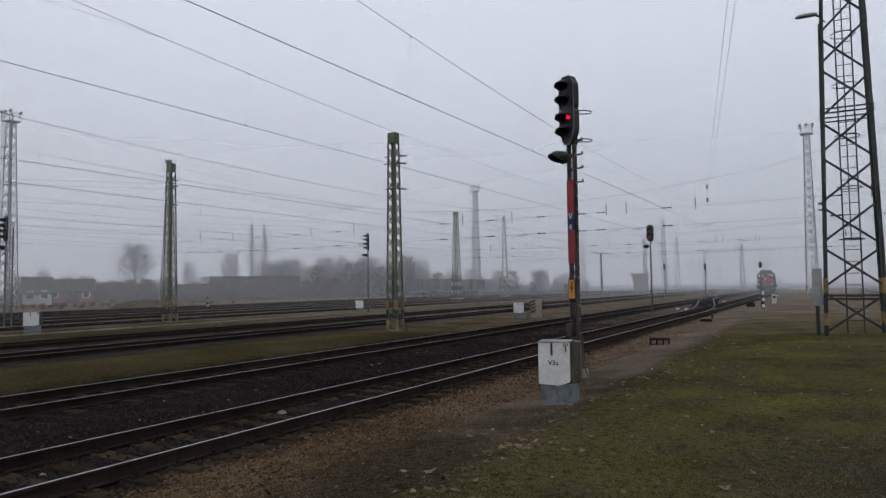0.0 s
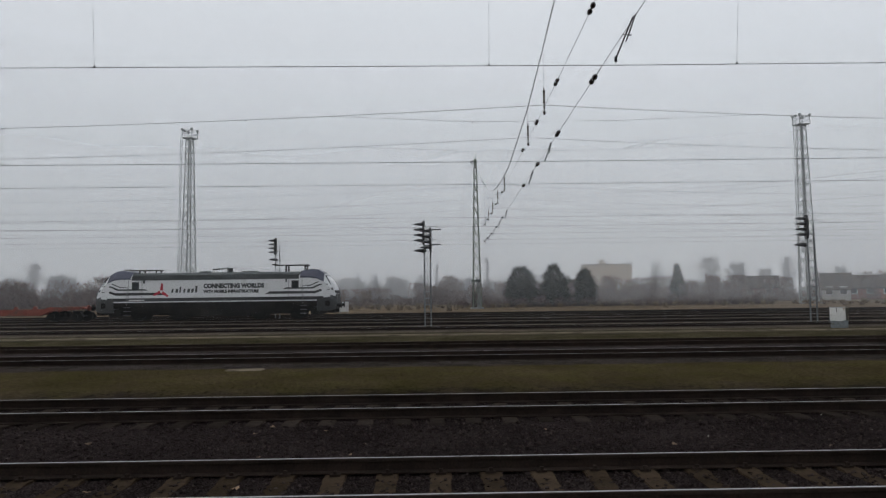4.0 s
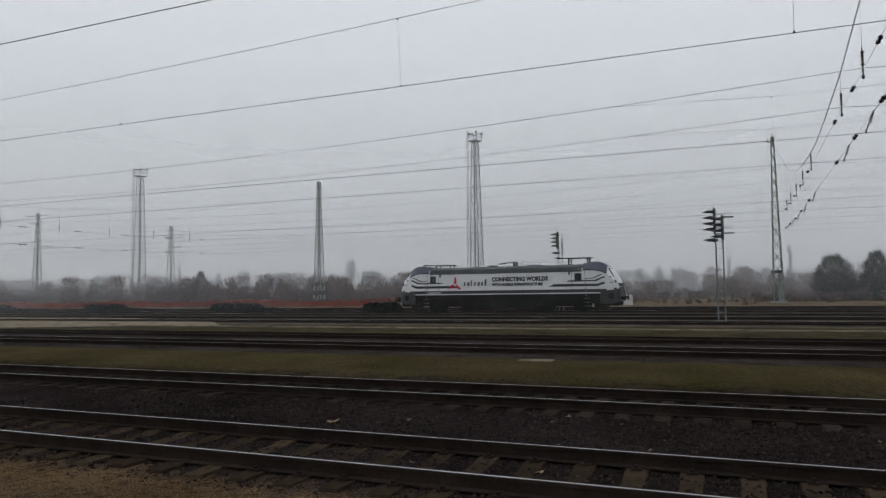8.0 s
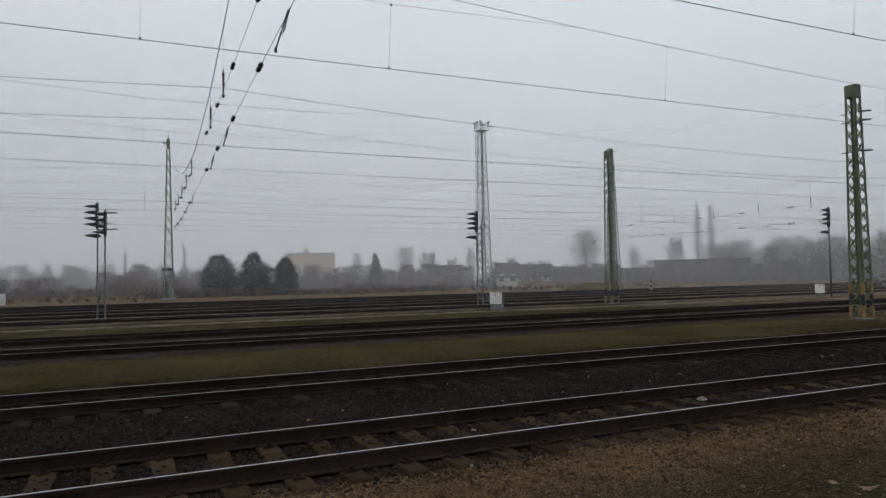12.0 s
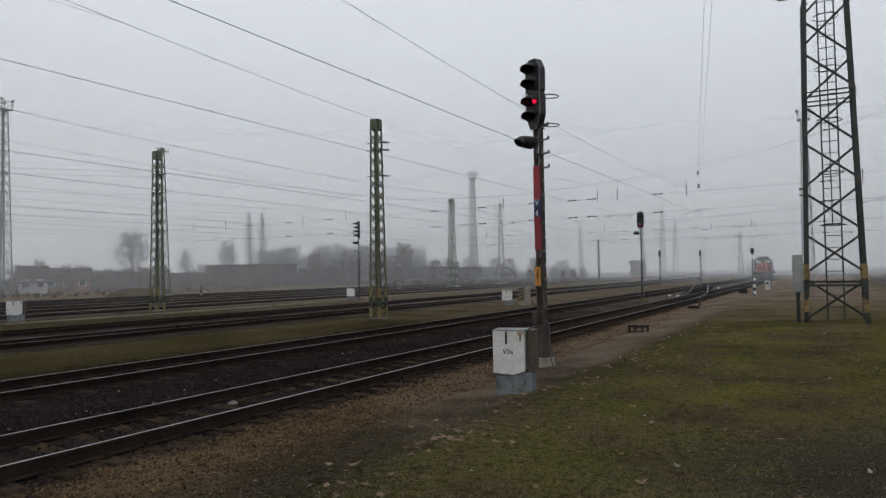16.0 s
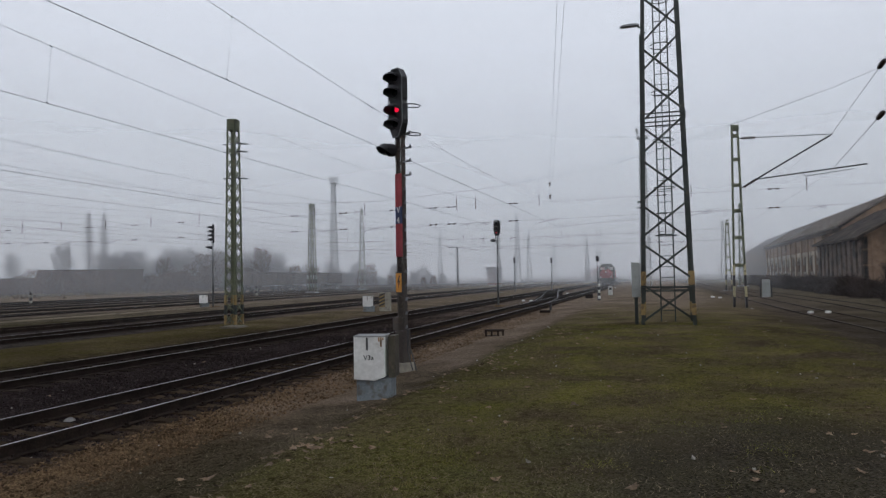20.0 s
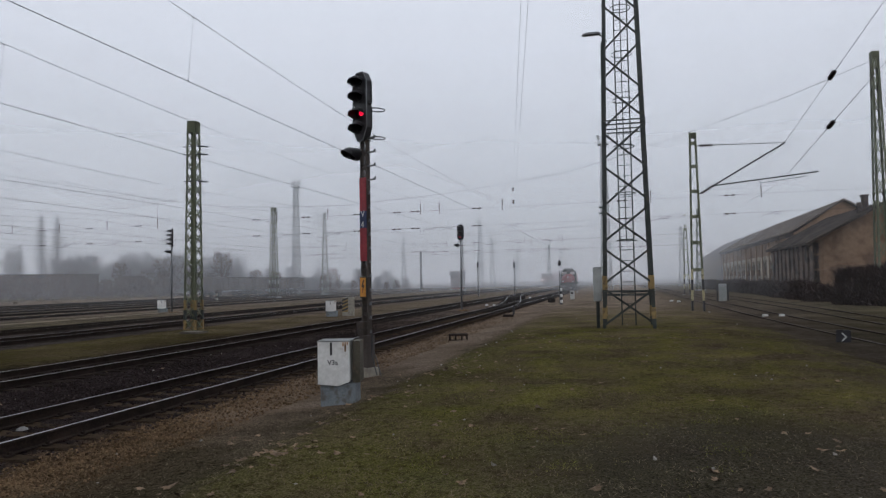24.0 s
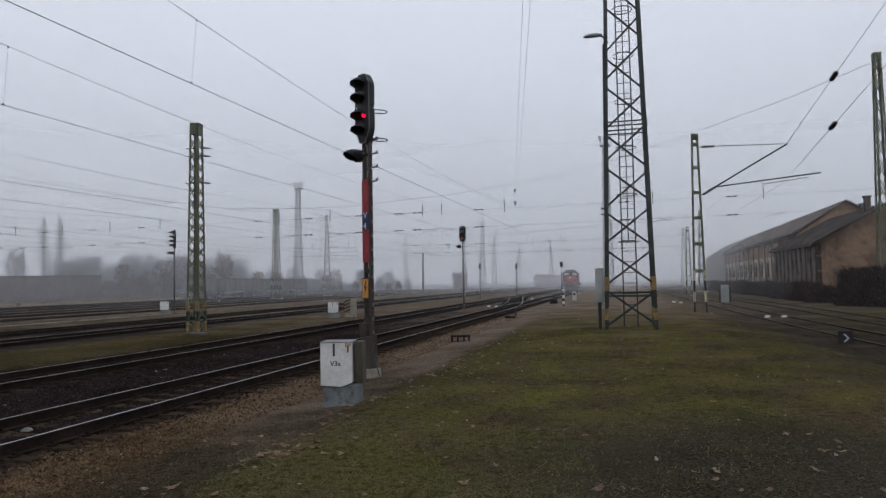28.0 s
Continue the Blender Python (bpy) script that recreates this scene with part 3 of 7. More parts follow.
def track(line, y0, y1, label, near=None, bright=True, step=12.0, worn=M["oily_sleeper"], x_near=False, piece=None):
    """A track along x = line(y). Sleepers within near are parts of their own, those beyond are joined."""
    t = thing("railway_track", label, "railway track", group="tracks of the yard")
    ys = list(np.arange(y0, y1, step)) + [y1]
    for side in (-0.7525, 0.7525):
        part("rail", rail_geo([(line(y) + side, y) for y in ys]), [M["rust_rail"], M["bright_rail"] if bright else M["dull_rail"]], t)
    rest = Geo()
    y = y0
    while y < y1:
        dx, turn = rng.uniform(-0.03, 0.03), rng.uniform(-1.2, 1.2)
        if near and near[0] <= y <= near[1]:
            s = part("sleeper", piece or SLEEPER, None, t, at=pose(line(y) + dx, y, -0.31 + rng.uniform(-0.008, 0.004), 0, 0, turn))
            if x_near and -7 < y < 20:
                for d in (-0.8625, -0.6425, 0.6425, 0.8625):
                    part("rail_fastening", CLIP, None, s, at=(d, 0, 0))
        else:
            rest.box(line(y) - 1.25, y - 0.13, -0.31, line(y) + 1.25, y + 0.13, -0.172)
        y += 0.6
    tagged(part("sleeper_bed", rest, worn, t), kind="stuff")
    return t


def straight(x):
    return lambda y: x


def siding(y):
    return float(np.interp(y, [-20, 10, 21, 30, 39, 55, 75, 160, 320], [12.5, 9.4, 8.4, 8.0, 7.7, 7.45, 7.3, 6.6, 3.0]))


def siding_2(y):
    return float(np.interp(y, [-20, 10, 30, 46, 60, 90, 160], [14.0, 12.2, 11.25, 11.3, 10.9, 9.4, 8.2]))


def crossover(y):
    u = min(max((y - 46) / 52, 0), 1)
    return -7.75 - 5.0 * (3 * u * u - 2 * u ** 3)


def main_line(y):
    return -7.75 - max(0.0, y - 92) * 0.021


track(main_line, -90, 300, "main track with worn bright rails on brown sleepers in oily ballast", (-16, 60), x_near=True)
track(straight(-12.75), -90, 300, "main track with worn bright rails in dark ballast", (-14, 50), piece=OILY)
track(straight(-22.3), -120, 400, "main track with worn rails beside a grass strip", None)
track(straight(-27.0), -120, 300, "little used track with rusty rails in dark ballast", None, False)
for x in (-39.0, -44.5, -50.0, -55.7, -61.0, -66.3):
    track(straight(x), -220, 300 if x > -66 else 160, "yard track with dark rails beyond the grass strip", None, x in (-39.0, -50.0, -55.7, -61.0), 26.0)
track(siding, -20, 220, "rusty siding curving along the old warehouse", (14, 46), False, 4.0)
track(siding_2, -20, 150, "rusty overgrown siding beside the warehouse", None, False, 4.0)
track(crossover, 45, 99, "curved crossover joining two main tracks", None, True, 2.5)


# ---- loose stone round the nearest tracks ----
def stones(count, x0, x1, y0, y1, lo, hi, seed, z_of, mat, name, label, near_y=8.0, spread=18.0):
    r = np.random.default_rng(seed)
    x = r.uniform(x0, x1, count)
    y = np.clip(near_y + r.normal(0, spread, count), y0, y1)
    y = np.where((y <= y0) | (y >= y1), r.uniform(y0, y1, count), y)
    s = r.uniform(lo, hi, count)
    cube = np.array([(a, b, c) for c in (-1, 1) for b in (-1, 1) for a in (-1, 1)], float)
    v = cube[None] * s[:, None, None] * r.uniform(0.55, 1.0, (count, 1, 3)) + r.normal(0, 1, (count, 8, 3)) * s[:, None, None] * 0.22
    an = r.uniform(0, 6.28, count)
    ti = r.uniform(-0.6, 0.6, count)
    c, n = np.cos(an)[:, None], np.sin(an)[:, None]
    v = np.stack([c * v[..., 0] - n * v[..., 1], n * v[..., 0] + c * v[..., 1], v[..., 2] + ti[:, None] * v[..., 0]], -1)
    z = np.array([z_of(a, b) for a, b in zip(x, y)])
    v += np.stack([x, y, z + s * 0.3], -1)[:, None]
    quads = np.array([(0, 2, 3, 1), (4, 5, 7, 6), (0, 1, 5, 4), (1, 3, 7, 5), (3, 2, 6, 7), (2, 0, 4, 6)])
    f = (quads[None] + 8 * np.arange(count)[:, None, None]).reshape(-1, 4)
    thing(name, label, "stones", kind="stuff", mesh=raw(name, v.reshape(-1, 3), f, mat))


stones(36000, -14.6, -6.0, -15, 46, 0.011, 0.024, 1, lambda x, y: -0.203, M["ballast"], "ballast", "loose dark oily ballast stones between the rails")
stones(8000, -6.5, -5.0, 0, 40, 0.006, 0.019, 2, ground_z, M["gravel"], "gravel", "loose brown gravel on the dirt strip", 9, 10)
stones(12000, -4.4, 6.0, 3, 30, 0.002, 0.007, 5, ground_z, M["soil"], "soil_crumbs", "small brown crumbs of soil among the grass", 8, 6)
stones(260, -14.0, 5.0, 2, 40, 0.006, 0.02, 3, ground_z, M["pale_stone"], "pale_stones", "scattered pale stones and litter on the ground", 14, 12)


# ---- lattice masts ----
def lattice(parent, h, wb, wt, panels, leg, brace, mat, z0=0.0, gap=0.0, horizontals=(), faces=(0, 1, 2, 3), deep=1.0, single=False, brace_from=0, zigzag=False):
    """Four angle legs and crossed bracing on each face, tapering from wb to wt."""
    def corner(i, z):
        w = (wb + (wt - wb) * (z - z0) / h) / 2
        return Vector(((-w, w, w, -w)[i], (-w, -w, w, w)[i] * deep, z))
    for i in range(4):
        g = Geo()
        sx, sy = (1, -1, -1, 1)[i], (1, 1, -1, -1)[i]
        a, b = corner(i, z0), corner(i, z0 + h)
        t = leg * 0.22
        for (wx, wy) in ((leg, t), (t, leg)):
            v = [(p.x + sx * dx, p.y + sy * dy, p.z) for p in (a, b) for dx, dy in ((0, 0), (wx, 0), (wx, wy), (0, wy))]
            g.put(v, [(0, 3, 2, 1), (4, 5, 6, 7), (0, 1, 5, 4), (1, 2, 6, 5), (2, 3, 7, 6), (3, 0, 4, 7)])
        part("leg", g, mat, parent)
    for i in faces:
        g = Geo()
        j = (i + 1) % 4
        for k in range(brace_from, panels):
            za, zb = z0 + h * (k + gap) / panels, z0 + h * (k + 1 - gap) / panels
            n = (corner(i, za) + corner(j, za)) / 2
            n = Vector((n.x, n.y, 0)).normalized()
            g.beam(corner(i, za), corner(j, zb), brace, brace * 0.25, up=n)
            g.beam(corner(j, za) - n * brace * 0.26, corner(i, zb) - n * brace * 0.26, brace, brace * 0.25, up=n)
            if single:
                half = len(g.f) // 2
                for lo, hi in ((((0, half), (half, 2 * half))[k % 2],) if zigzag else ((0, half), (half, 2 * half))):
                    piece = Geo()
                    used = sorted({q for face in g.f[lo:hi] for q in face})
                    piece.put([g.v[q] for q in used], [tuple(used.index(q) for q in face) for face in g.f[lo:hi]])
                    part("brace", piece, mat, parent)
                g = Geo()
        if single:
            for z in horizontals:
                part("strut", Geo().beam(corner(i, z), corner(j, z), brace, brace * 0.5), mat, parent)
            continue
        for z in horizontals:
            g.beam(corner(i, z), corner(j, z), brace, brace * 0.5)
        part("bracing", g, mat, parent)
    return corner


def bands(parent, corner, z0, step, count, leg, first=0):
    """Yellow and black paint bands round the feet of the four legs."""
    for i in range(4):
        for k in range(count):
            a, b = corner(i, z0 + step * k), corner(i, z0 + step * (k + 1))
            c = (a + b) / 2
            s = leg * 0.62
            ox, oy = (1, -1, -1, 1)[i] * leg * 0.5, (1, 1, -1, -1)[i] * leg * 0.5
            part("paint_band", Geo().box(c.x + ox - s, c.y + oy - s, a.z, c.x + ox + s, c.y + oy + s, b.z), M["yellow"] if (k + first) % 2 else M["dark_green"], parent)


def string_insulator(g, p, q, r=0.07, n=5, k=0):
    """A string of ribbed discs between p and q."""
    prof = []
    for i in range(n):
        a = i / n
        prof += [(a, r * 0.45), (a + 0.25 / n, r), (a + 0.5 / n, r), (a + 0.75 / n, r * 0.45)]
    return g.turned(p, q, prof + [(1.0, r * 0.4)], 8, k)


def box_mast(at, turn=0, h=9.25, wb=0.6):
    """Green square catenary mast with a capped head on a concrete block."""
    t = thing("catenary_mast", "green lattice catenary mast with yellow and black foot on concrete", "mast", at, turn, "green masts")
    part("foundation", Geo().box(-0.46, -0.44, -0.3, 0.46, 0.44, 0.05), M["olive"], t, "dirty dark concrete block", bevel=0.04)
    c = lattice(t, h - 0.2, wb, 0.4, 17, 0.085, 0.042, M["green_paint"], 0.1, single=True)
    part("cap", Geo().box(-0.205, -0.205, h - 0.5, 0.205, 0.205, h), M["green_paint"], t, "plain green boxed head", bevel=0.01)
    bands(t, c, 0.13, 0.43, 3, 0.085, 1)
    for z in (h - 1.1, h - 1.45, h - 2.65):
        g = Geo().tube((-0.5, -0.05, z), (0.45, -0.05, z), 0.022)
        string_insulator(g, (0.25, -0.05, z), (0.75, -0.05, z - 0.06), 0.05)
        part("bracket", g, M["mast_grey"], t)
    return t


def leg_bands(parent, corner, z0, step, count, leg):
    """Pale and dark bands round the four feet of a tall mast."""
    for i in range(4):
        for k in range(count):
            a, b = corner(i, z0 + step * k), corner(i, z0 + step * (k + 1))
            ox, oy = (1, -1, -1, 1)[i] * leg * 0.5, (1, 1, -1, -1)[i] * leg * 0.5
            part("paint_band", Geo().beam((a.x + ox, a.y + oy, a.z), (b.x + ox, b.y + oy, b.z), leg * 1.3, up=(0, 1, 0)), M["galv"] if k % 2 else M["mast_brown"], parent)


def head_mast(at, turn=0, h=17.0, label="tall pale green lattice mast carrying cross wires", arms=(), wb=1.3, wt=0.42, mat=None, hut=False, spike=0.0, banded=False):
    """A tall tapering lattice mast. arms: rows of (metres below the head, reach to -y, reach to +y) of its crossarms."""
    t = thing("lattice_mast", label, "mast", at, turn, "tall cross-span masts")
    mat = mat or M["grey_green"]
    part("foundation", Geo().box(-wb * 0.7, -wb * 0.7, -0.4, wb * 0.7, wb * 0.7, 0.2), M["concrete"], t, bevel=0.03)
    c = lattice(t, h, wb, wt, max(8, int(h / 1.3)), 0.12, 0.06, mat, 0.2, horizontals=(h * 0.45,))
    part("cap", Geo().box(-wt * 0.55, -wt * 0.55, h - 0.2, wt * 0.55, wt * 0.55, h + 0.3), mat, t)
    if spike:
        part("spike", Geo().tube((0, 0, h + 0.3), (0, 0, h + spike), 0.06, 0.03, 6).box(-0.12, -0.2, h + 0.3, 0.12, 0.2, h + 0.42), mat, t)
    for drop, left, right in arms:
        z = h + 0.15 - drop
        g = Geo().beam((0, -left, z), (0, right, z), 0.1, 0.09)
        for y in (-left, right):
            if abs(y) > 0.4:
                string_insulator(g, (0, y, z), (0, y, z + 0.4), 0.08, 3)
        part("crossarm", g, M["mast_grey"], t)
    if banded:
        leg_bands(t, c, 0.25, 0.62, 4, 0.12)
    if hut:
        part("gearbox", Geo().box(-0.1, 0.02, 0.2, 0.1, 0.5, 3.2), M["concrete"], t, "pale grey cable housing at the foot")
        part("weight_stack", Geo().box(-0.15, -0.62, 0.2, 0.15, -0.1, 2.1), M["mast_brown"], t, "dark rusty tension weights", bevel=0.03)
        part("platform", Geo().box(-0.5, -0.7, 3.3, 0.5, 0.5, 3.6), M["dark_green"], t)
    return t


def flood_tower(at, turn=0, h=25.0):
    """Floodlight tower with a railed platform, lamps and a side ladder."""
    t = thing("floodlight_tower", "tall grey steel lattice floodlight tower with lamp platform", "light tower", at, turn, "floodlight towers")
    part("foundation", Geo().box(-1.3, -1.3, -0.4, 1.3, 1.3, 0.15), M["concrete"], t, bevel=0.04)
    lattice(t, h, 1.75, 0.85, 19, 0.14, 0.07, M["galv"], 0.1, horizontals=(h * 0.33, h * 0.66))
    part("platform", Geo().box(-0.8, -0.8, h, 0.8, 0.8, h + 0.12), M["galv"], t)
    g = Geo()
    for a, b in ((-0.77, -0.77), (0.77, -0.77), (0.77, 0.77), (-0.77, 0.77)):
        g.beam((a, b, h + 0.1), (a, b, h + 1.2), 0.07)
    for a, b, c, d in ((-0.77, -0.77, 0.77, -0.77), (0.77, -0.77, 0.77, 0.77), (0.77, 0.77, -0.77, 0.77), (-0.77, 0.77, -0.77, -0.77)):
        g.beam((a, b, h + 1.15), (c, d, h + 1.15), 0.06), g.beam((a, b, h + 0.65), (c, d, h + 0.65), 0.05)
    part("railing", g, M["galv"], t)
    for a, b in ((-0.8, -0.75), (0.8, -0.75), (-0.8, 0.75), (0.8, 0.75), (0.0, -0.85)):
        lamp = Geo().box(a - 0.18, b - 0.15, h + 1.15, a + 0.18, b + 0.15, h + 1.42)
        lamp.beam((a * 0.8, b * 0.8, h + 0.7), (a, b, h + 1.2), 0.07)
        part("floodlight", lamp, M["galv"], t, bevel=0.04)
    g = Geo()
    for s in (-0.2, 0.2):
        g.beam((0.3 + s, -1.5, 0.2), (0.2 + s, -1.2, h + 0.9), 0.06)
    for k in range(int(h / 0.6)):
        z = 0.4 + k * 0.6
        g.beam((0.1 - 0.1 * z / h, -1.5 + 0.3 * z / h, z), (0.5 - 0.1 * z / h, -1.5 + 0.3 * z / h, z), 0.04)
    for k in range(8):
        z = 1.5 + k * 3
        g.beam((0.28, -1.48 + 0.3 * z / h, z), (0.28, -0.87 + 0.4 * z / h, z), 0.045)
    part("ladder", g, M["galv"], t)
    return t


def t_pole(at, h, turn=0):
    """A plain steel pole with a flat crossarm on its head."""
    t = thing("line_pole", "grey steel pole with a flat crossarm in the fog", "pole", at, turn, "line poles")
    part("pole", Geo().tube((0, 0, -0.3), (0, 0, h), 0.26, 0.2, 10), M["mast_grey"], t)
    g = Geo().beam((-1.3, 0, h + 0.05), (1.3, 0, h + 0.05), 0.14, 0.12)
    for x in (-1.2, -0.6, 0.6, 1.2):
        string_insulator(g, (x, 0, h + 0.1), (x, 0, h + 0.5), 0.07, 3)
    part("crossarm", g, M["mast_grey"], t)
    return t


SIDE_ARMS = ((0.3, 1.2, 0.2), (0.9, 1.3, 0.2), (2.2, 1.0, 0.2), (4.2, 1.3, 0.3), (5.0, 1.1, 0.3))
box_mast((-17.4, 25.9, -0.1), h=9.29)
box_mast((-36.2, 28.75, -0.12), h=10.15, wb=0.66)
head_mast((-66.5, 53.4, -0.15), 0, 17.0, arms=((0.2, 0.6, 0.9), (1.3, 0.8, 0.3)))
head_mast((-85.0, 4.25, -0.15), 0, 18.2, hut=True, wb=1.15, wt=0.36, spike=1.15, arms=((0.3, 0.5, 0.1),))
head_mast((17.3, 49.6, -0.1), 0, 16.3, mat=M["green_paint"], wb=0.95, arms=((0.1, 0.2, 0.2),))
head_mast((-88.0, -57.2, -0.15), 0, 18.1, banded=True, arms=((1.0, 0.3, 0.5),))
head_mast((-94.0, -91.5, -0.15), 0, 13.6, arms=((0.6, 1.1, 1.1), (2.0, 1.3, 2.6), (3.6, 0.3, 2.2)), banded=True)
head_mast((-85.0, -113.2, -0.15), 0, 16.2, arms=((0.3, 2.7, 2.3), (1.6, 1.9, 0.8)))
head_mast((-50.0, 93.9, -0.15), 0, 13.4, mat=M["green_paint"], wb=1.15, wt=0.6, banded=True)
head_mast((-50.5, 113.7, -0.15), -70, 14.4, arms=SIDE_ARMS, banded=True)
head_mast((-50.9, 161.6, -0.15), -70, 13.0, arms=((0.0, 0.5, 0.5), (1.4, 2.2, 0.4), (3.2, 2.4, 5.5), (5.5, 0.4, 4.5)))
head_mast((-30.6, 172.0, -0.15), -80, 12.8, arms=((2.0, 1.2, 2.5),))
head_mast((-33.0, 148.0, -0.15), 0, 11.5, wb=0.9)
head_mast((-17.0, 181.0, -0.15), -80, 11.0, arms=((0.6, 1.6, 1.0),))
head_mast((-30.0, 212.0, -0.15), -80, 11.5, arms=((0.8, 1.4, 1.4),))
head_mast((12.0, 105.0, -0.1), 0, 11.6, wb=1.0)
head_mast((14.2, 160.0, -0.1), 0, 13.0)
head_mast((15.5, 1.44, 0.0), 0, 17.8, mat=M["green_paint"], wb=0.95)
head_mast((17.0, -57.0, 0.0), 0, 16.3)
t_pole((-41.2, 143.5, -0.2), 8.6, 16)
flood_tower((-92.2, 49.5, -0.2), 8, 24.4)
flood_tower((-99.2, -36.2, -0.2), -12, 24.8)
flood_tower((-66.2, 134.0, -0.2), 10, 22.8)
flood_tower((-91.1, -95.8, -0.2), 5, 22.7)
flood_tower((-1.2, 109.8, -0.2), 0, 23.2)
flood_tower((-42.2, 215.5, -0.2), 0, 20.5)


# ---- overhead lines ----
SPANS = [-113, -56, 2.3, 51, 108, 163, 220]


def wire(parent, name, pts, r=0.008, mat=None):
    return part(name, Geo().path(pts, r), mat or M["wire"], parent)


def overhead_line(x, contact=6.18, top=8.0, sag=0.75):
    """A messenger wire, a contact wire staggered at the supports, droppers, and a stitch wire under the messenger at each support."""
    t = thing("overhead_line", "thin dark contact wire hung from a sagging messenger wire", "overhead wire", group="track overhead lines")
    spans = [2.2 - (x + 12.75) * 0.027 if s == 2.3 else s for s in SPANS]
    far = 1.0 if x > -20 else 1.4

    def messenger(y):
        for a, b in zip(spans, spans[1:]):
            if a <= y <= b:
                u = (y - a) / (b - a)
                return top - sag * 4 * u * (1 - u)
        return top
    pts = [(x, a + (b - a) * i / 16, messenger(a + (b - a) * i / 16)) for a, b in zip(spans, spans[1:]) for i in range(16)]
    wire(t, "messenger_wire", pts + [(x, spans[-1], top)], 0.0056 * far)
    cont = [(x + (0.2 if i % 2 else -0.2), s, contact) for i, s in enumerate(spans)]
    wire(t, "contact_wire", cont, 0.0072 * far)
    if x > -30:
        for s in spans[1:-1]:
            wire(t, "stitch_wire", [(x, s - 7, messenger(s - 7)), (x, s - 2.35, 7.47), (x, s + 2.35, 7.47), (x, s + 7, messenger(s + 7))], 0.0035 * far)
    for a, b in zip(spans, spans[1:]):
        n = max(2, round((b - a - 19.4) / (7.2 if -60 < a < 60 else 10)))
        for y in [a + 2.35, *(a + 9.7 + (b - a - 19.4) * i / n for i in range(n + 1)), b - 2.35]:
            z = 7.47 if x > -30 and min(y - a, b - y) < 3 else messenger(y)
            xc = float(np.interp(y, [c[1] for c in cont], [c[0] for c in cont]))
            g = Geo().tube((xc, y, contact), (x, y, z), 0.003, n=3, caps=False)
            g.box(xc - 0.008, y - 0.018, contact - 0.008, xc + 0.008, y + 0.018, contact + 0.04)
            g.box(x - 0.008, y - 0.018, z - 0.035, x + 0.008, y + 0.018, z + 0.008)
            part("dropper", g, M["wire"], t)
    return t


LINES = (-7.75, -12.75, -22.3, -27.0, -39.0, -44.5, -50.0, -55.7, -61.0)
for x in LINES:
    overhead_line(x)


def cross_span(a, b, sag, upper=7.95, lower=6.45, tracks=LINES, near=True, rise=0.6):
    """Wires across all tracks between the masts a and b: a suspension wire through the points sag of (x, z), and two straight ropes with insulators and steady arms."""
    t = thing("cross_span", "wires across the tracks with brown insulators and steady arms", "overhead wire", group="cross spans")
    a, b = Vector(a), Vector(b)
    thick = 1.0 if near else 1.7

    def at(x, z):
        u = (x - a.x) / (b.x - a.x)
        return Vector((x, a.y + (b.y - a.y) * u, z))

    knots = [(a.x, a.z), *sag, (b.x, b.z)]

    def sag_z(x):
        return float(np.interp(x, [k[0] for k in knots], [k[1] for k in knots]))
    for off in (-0.012, 0.012) if near else (0.0,):
        wire(t, "suspension_wire", [at(x, z) + Vector((0, off, 0)) for x, z in knots], 0.009 * thick)
    ur, lr = ((a.x, upper + rise), (-50, upper - 0.1), (-20, upper), (b.x, upper + rise)), ((a.x, lower + rise), (-50, lower - 0.15), (-10, lower + 0.05), (b.x, lower + 0.2))
    wire(t, "upper_rope", [at(*p) for p in ur], 0.006 * thick)
    wire(t, "lower_rope", [at(*p) for p in lr], 0.006 * thick)

    def on(rope, x):
        return float(np.interp(x, [p[0] for p in rope], [p[1] for p in rope]))
    for x in tracks:
        zu, zl = on(ur, x), on(lr, x)
        g = Geo().path([at(x, sag_z(x)), at(x, zu + 0.5)], 0.005, 4)
        k = 0.034 if near else 0.032
        g.turned(at(x, zu + 0.66), at(x, zu - 0.26), [(0, 0.012), (0.12, k * 0.5), (0.13, k * 1.5), (0.17, k * 1.5), (0.18, k), (0.52, k), (0.53, k * 1.5), (0.57, k * 1.5), (0.58, k * 0.5), (0.68, k * 0.5), (0.72, k * 1.2), (0.76, k * 0.5), (0.86, k * 0.5), (0.9, k * 1.5), (0.94, k * 1.4), (1, k * 0.5)], 8)
        part("hanger", g, M["insulator"], t)
        g = Geo().beam(at(x + 1.25, zl + 0.05), at(x + 0.0, zl - 0.25), 0.022, 0.02)
        g.beam(at(x + 1.4, zl + 0.02), at(x + 0.75, zl - 0.2), 0.02), g.beam(at(x + 1.1, zl - 0.22), at(x + 0.55, zl + 0.0), 0.02)
        part("steady_arm", g.beam(at(x, zl - 0.31), at(x, zl - 0.2), 0.045), M["wire"], t)
        r, half = (0.064, 0.29) if near else (0.06, 0.38)
        for xi in (x - 2.0, x + 2.6) if x == -22.3 else (x - 2.0,):
            for rope in (ur, lr):
                z = on(rope, xi)
                part("insulator", Geo().turned(at(xi - half, z), at(xi + half, z), [(0, 0.02), (0.1, r * 0.8), (0.26, r), (0.42, r * 0.35), (0.58, r * 0.35), (0.74, r), (0.9, r * 0.8), (1, 0.02)], 8), M["insulator"], t)
    return t


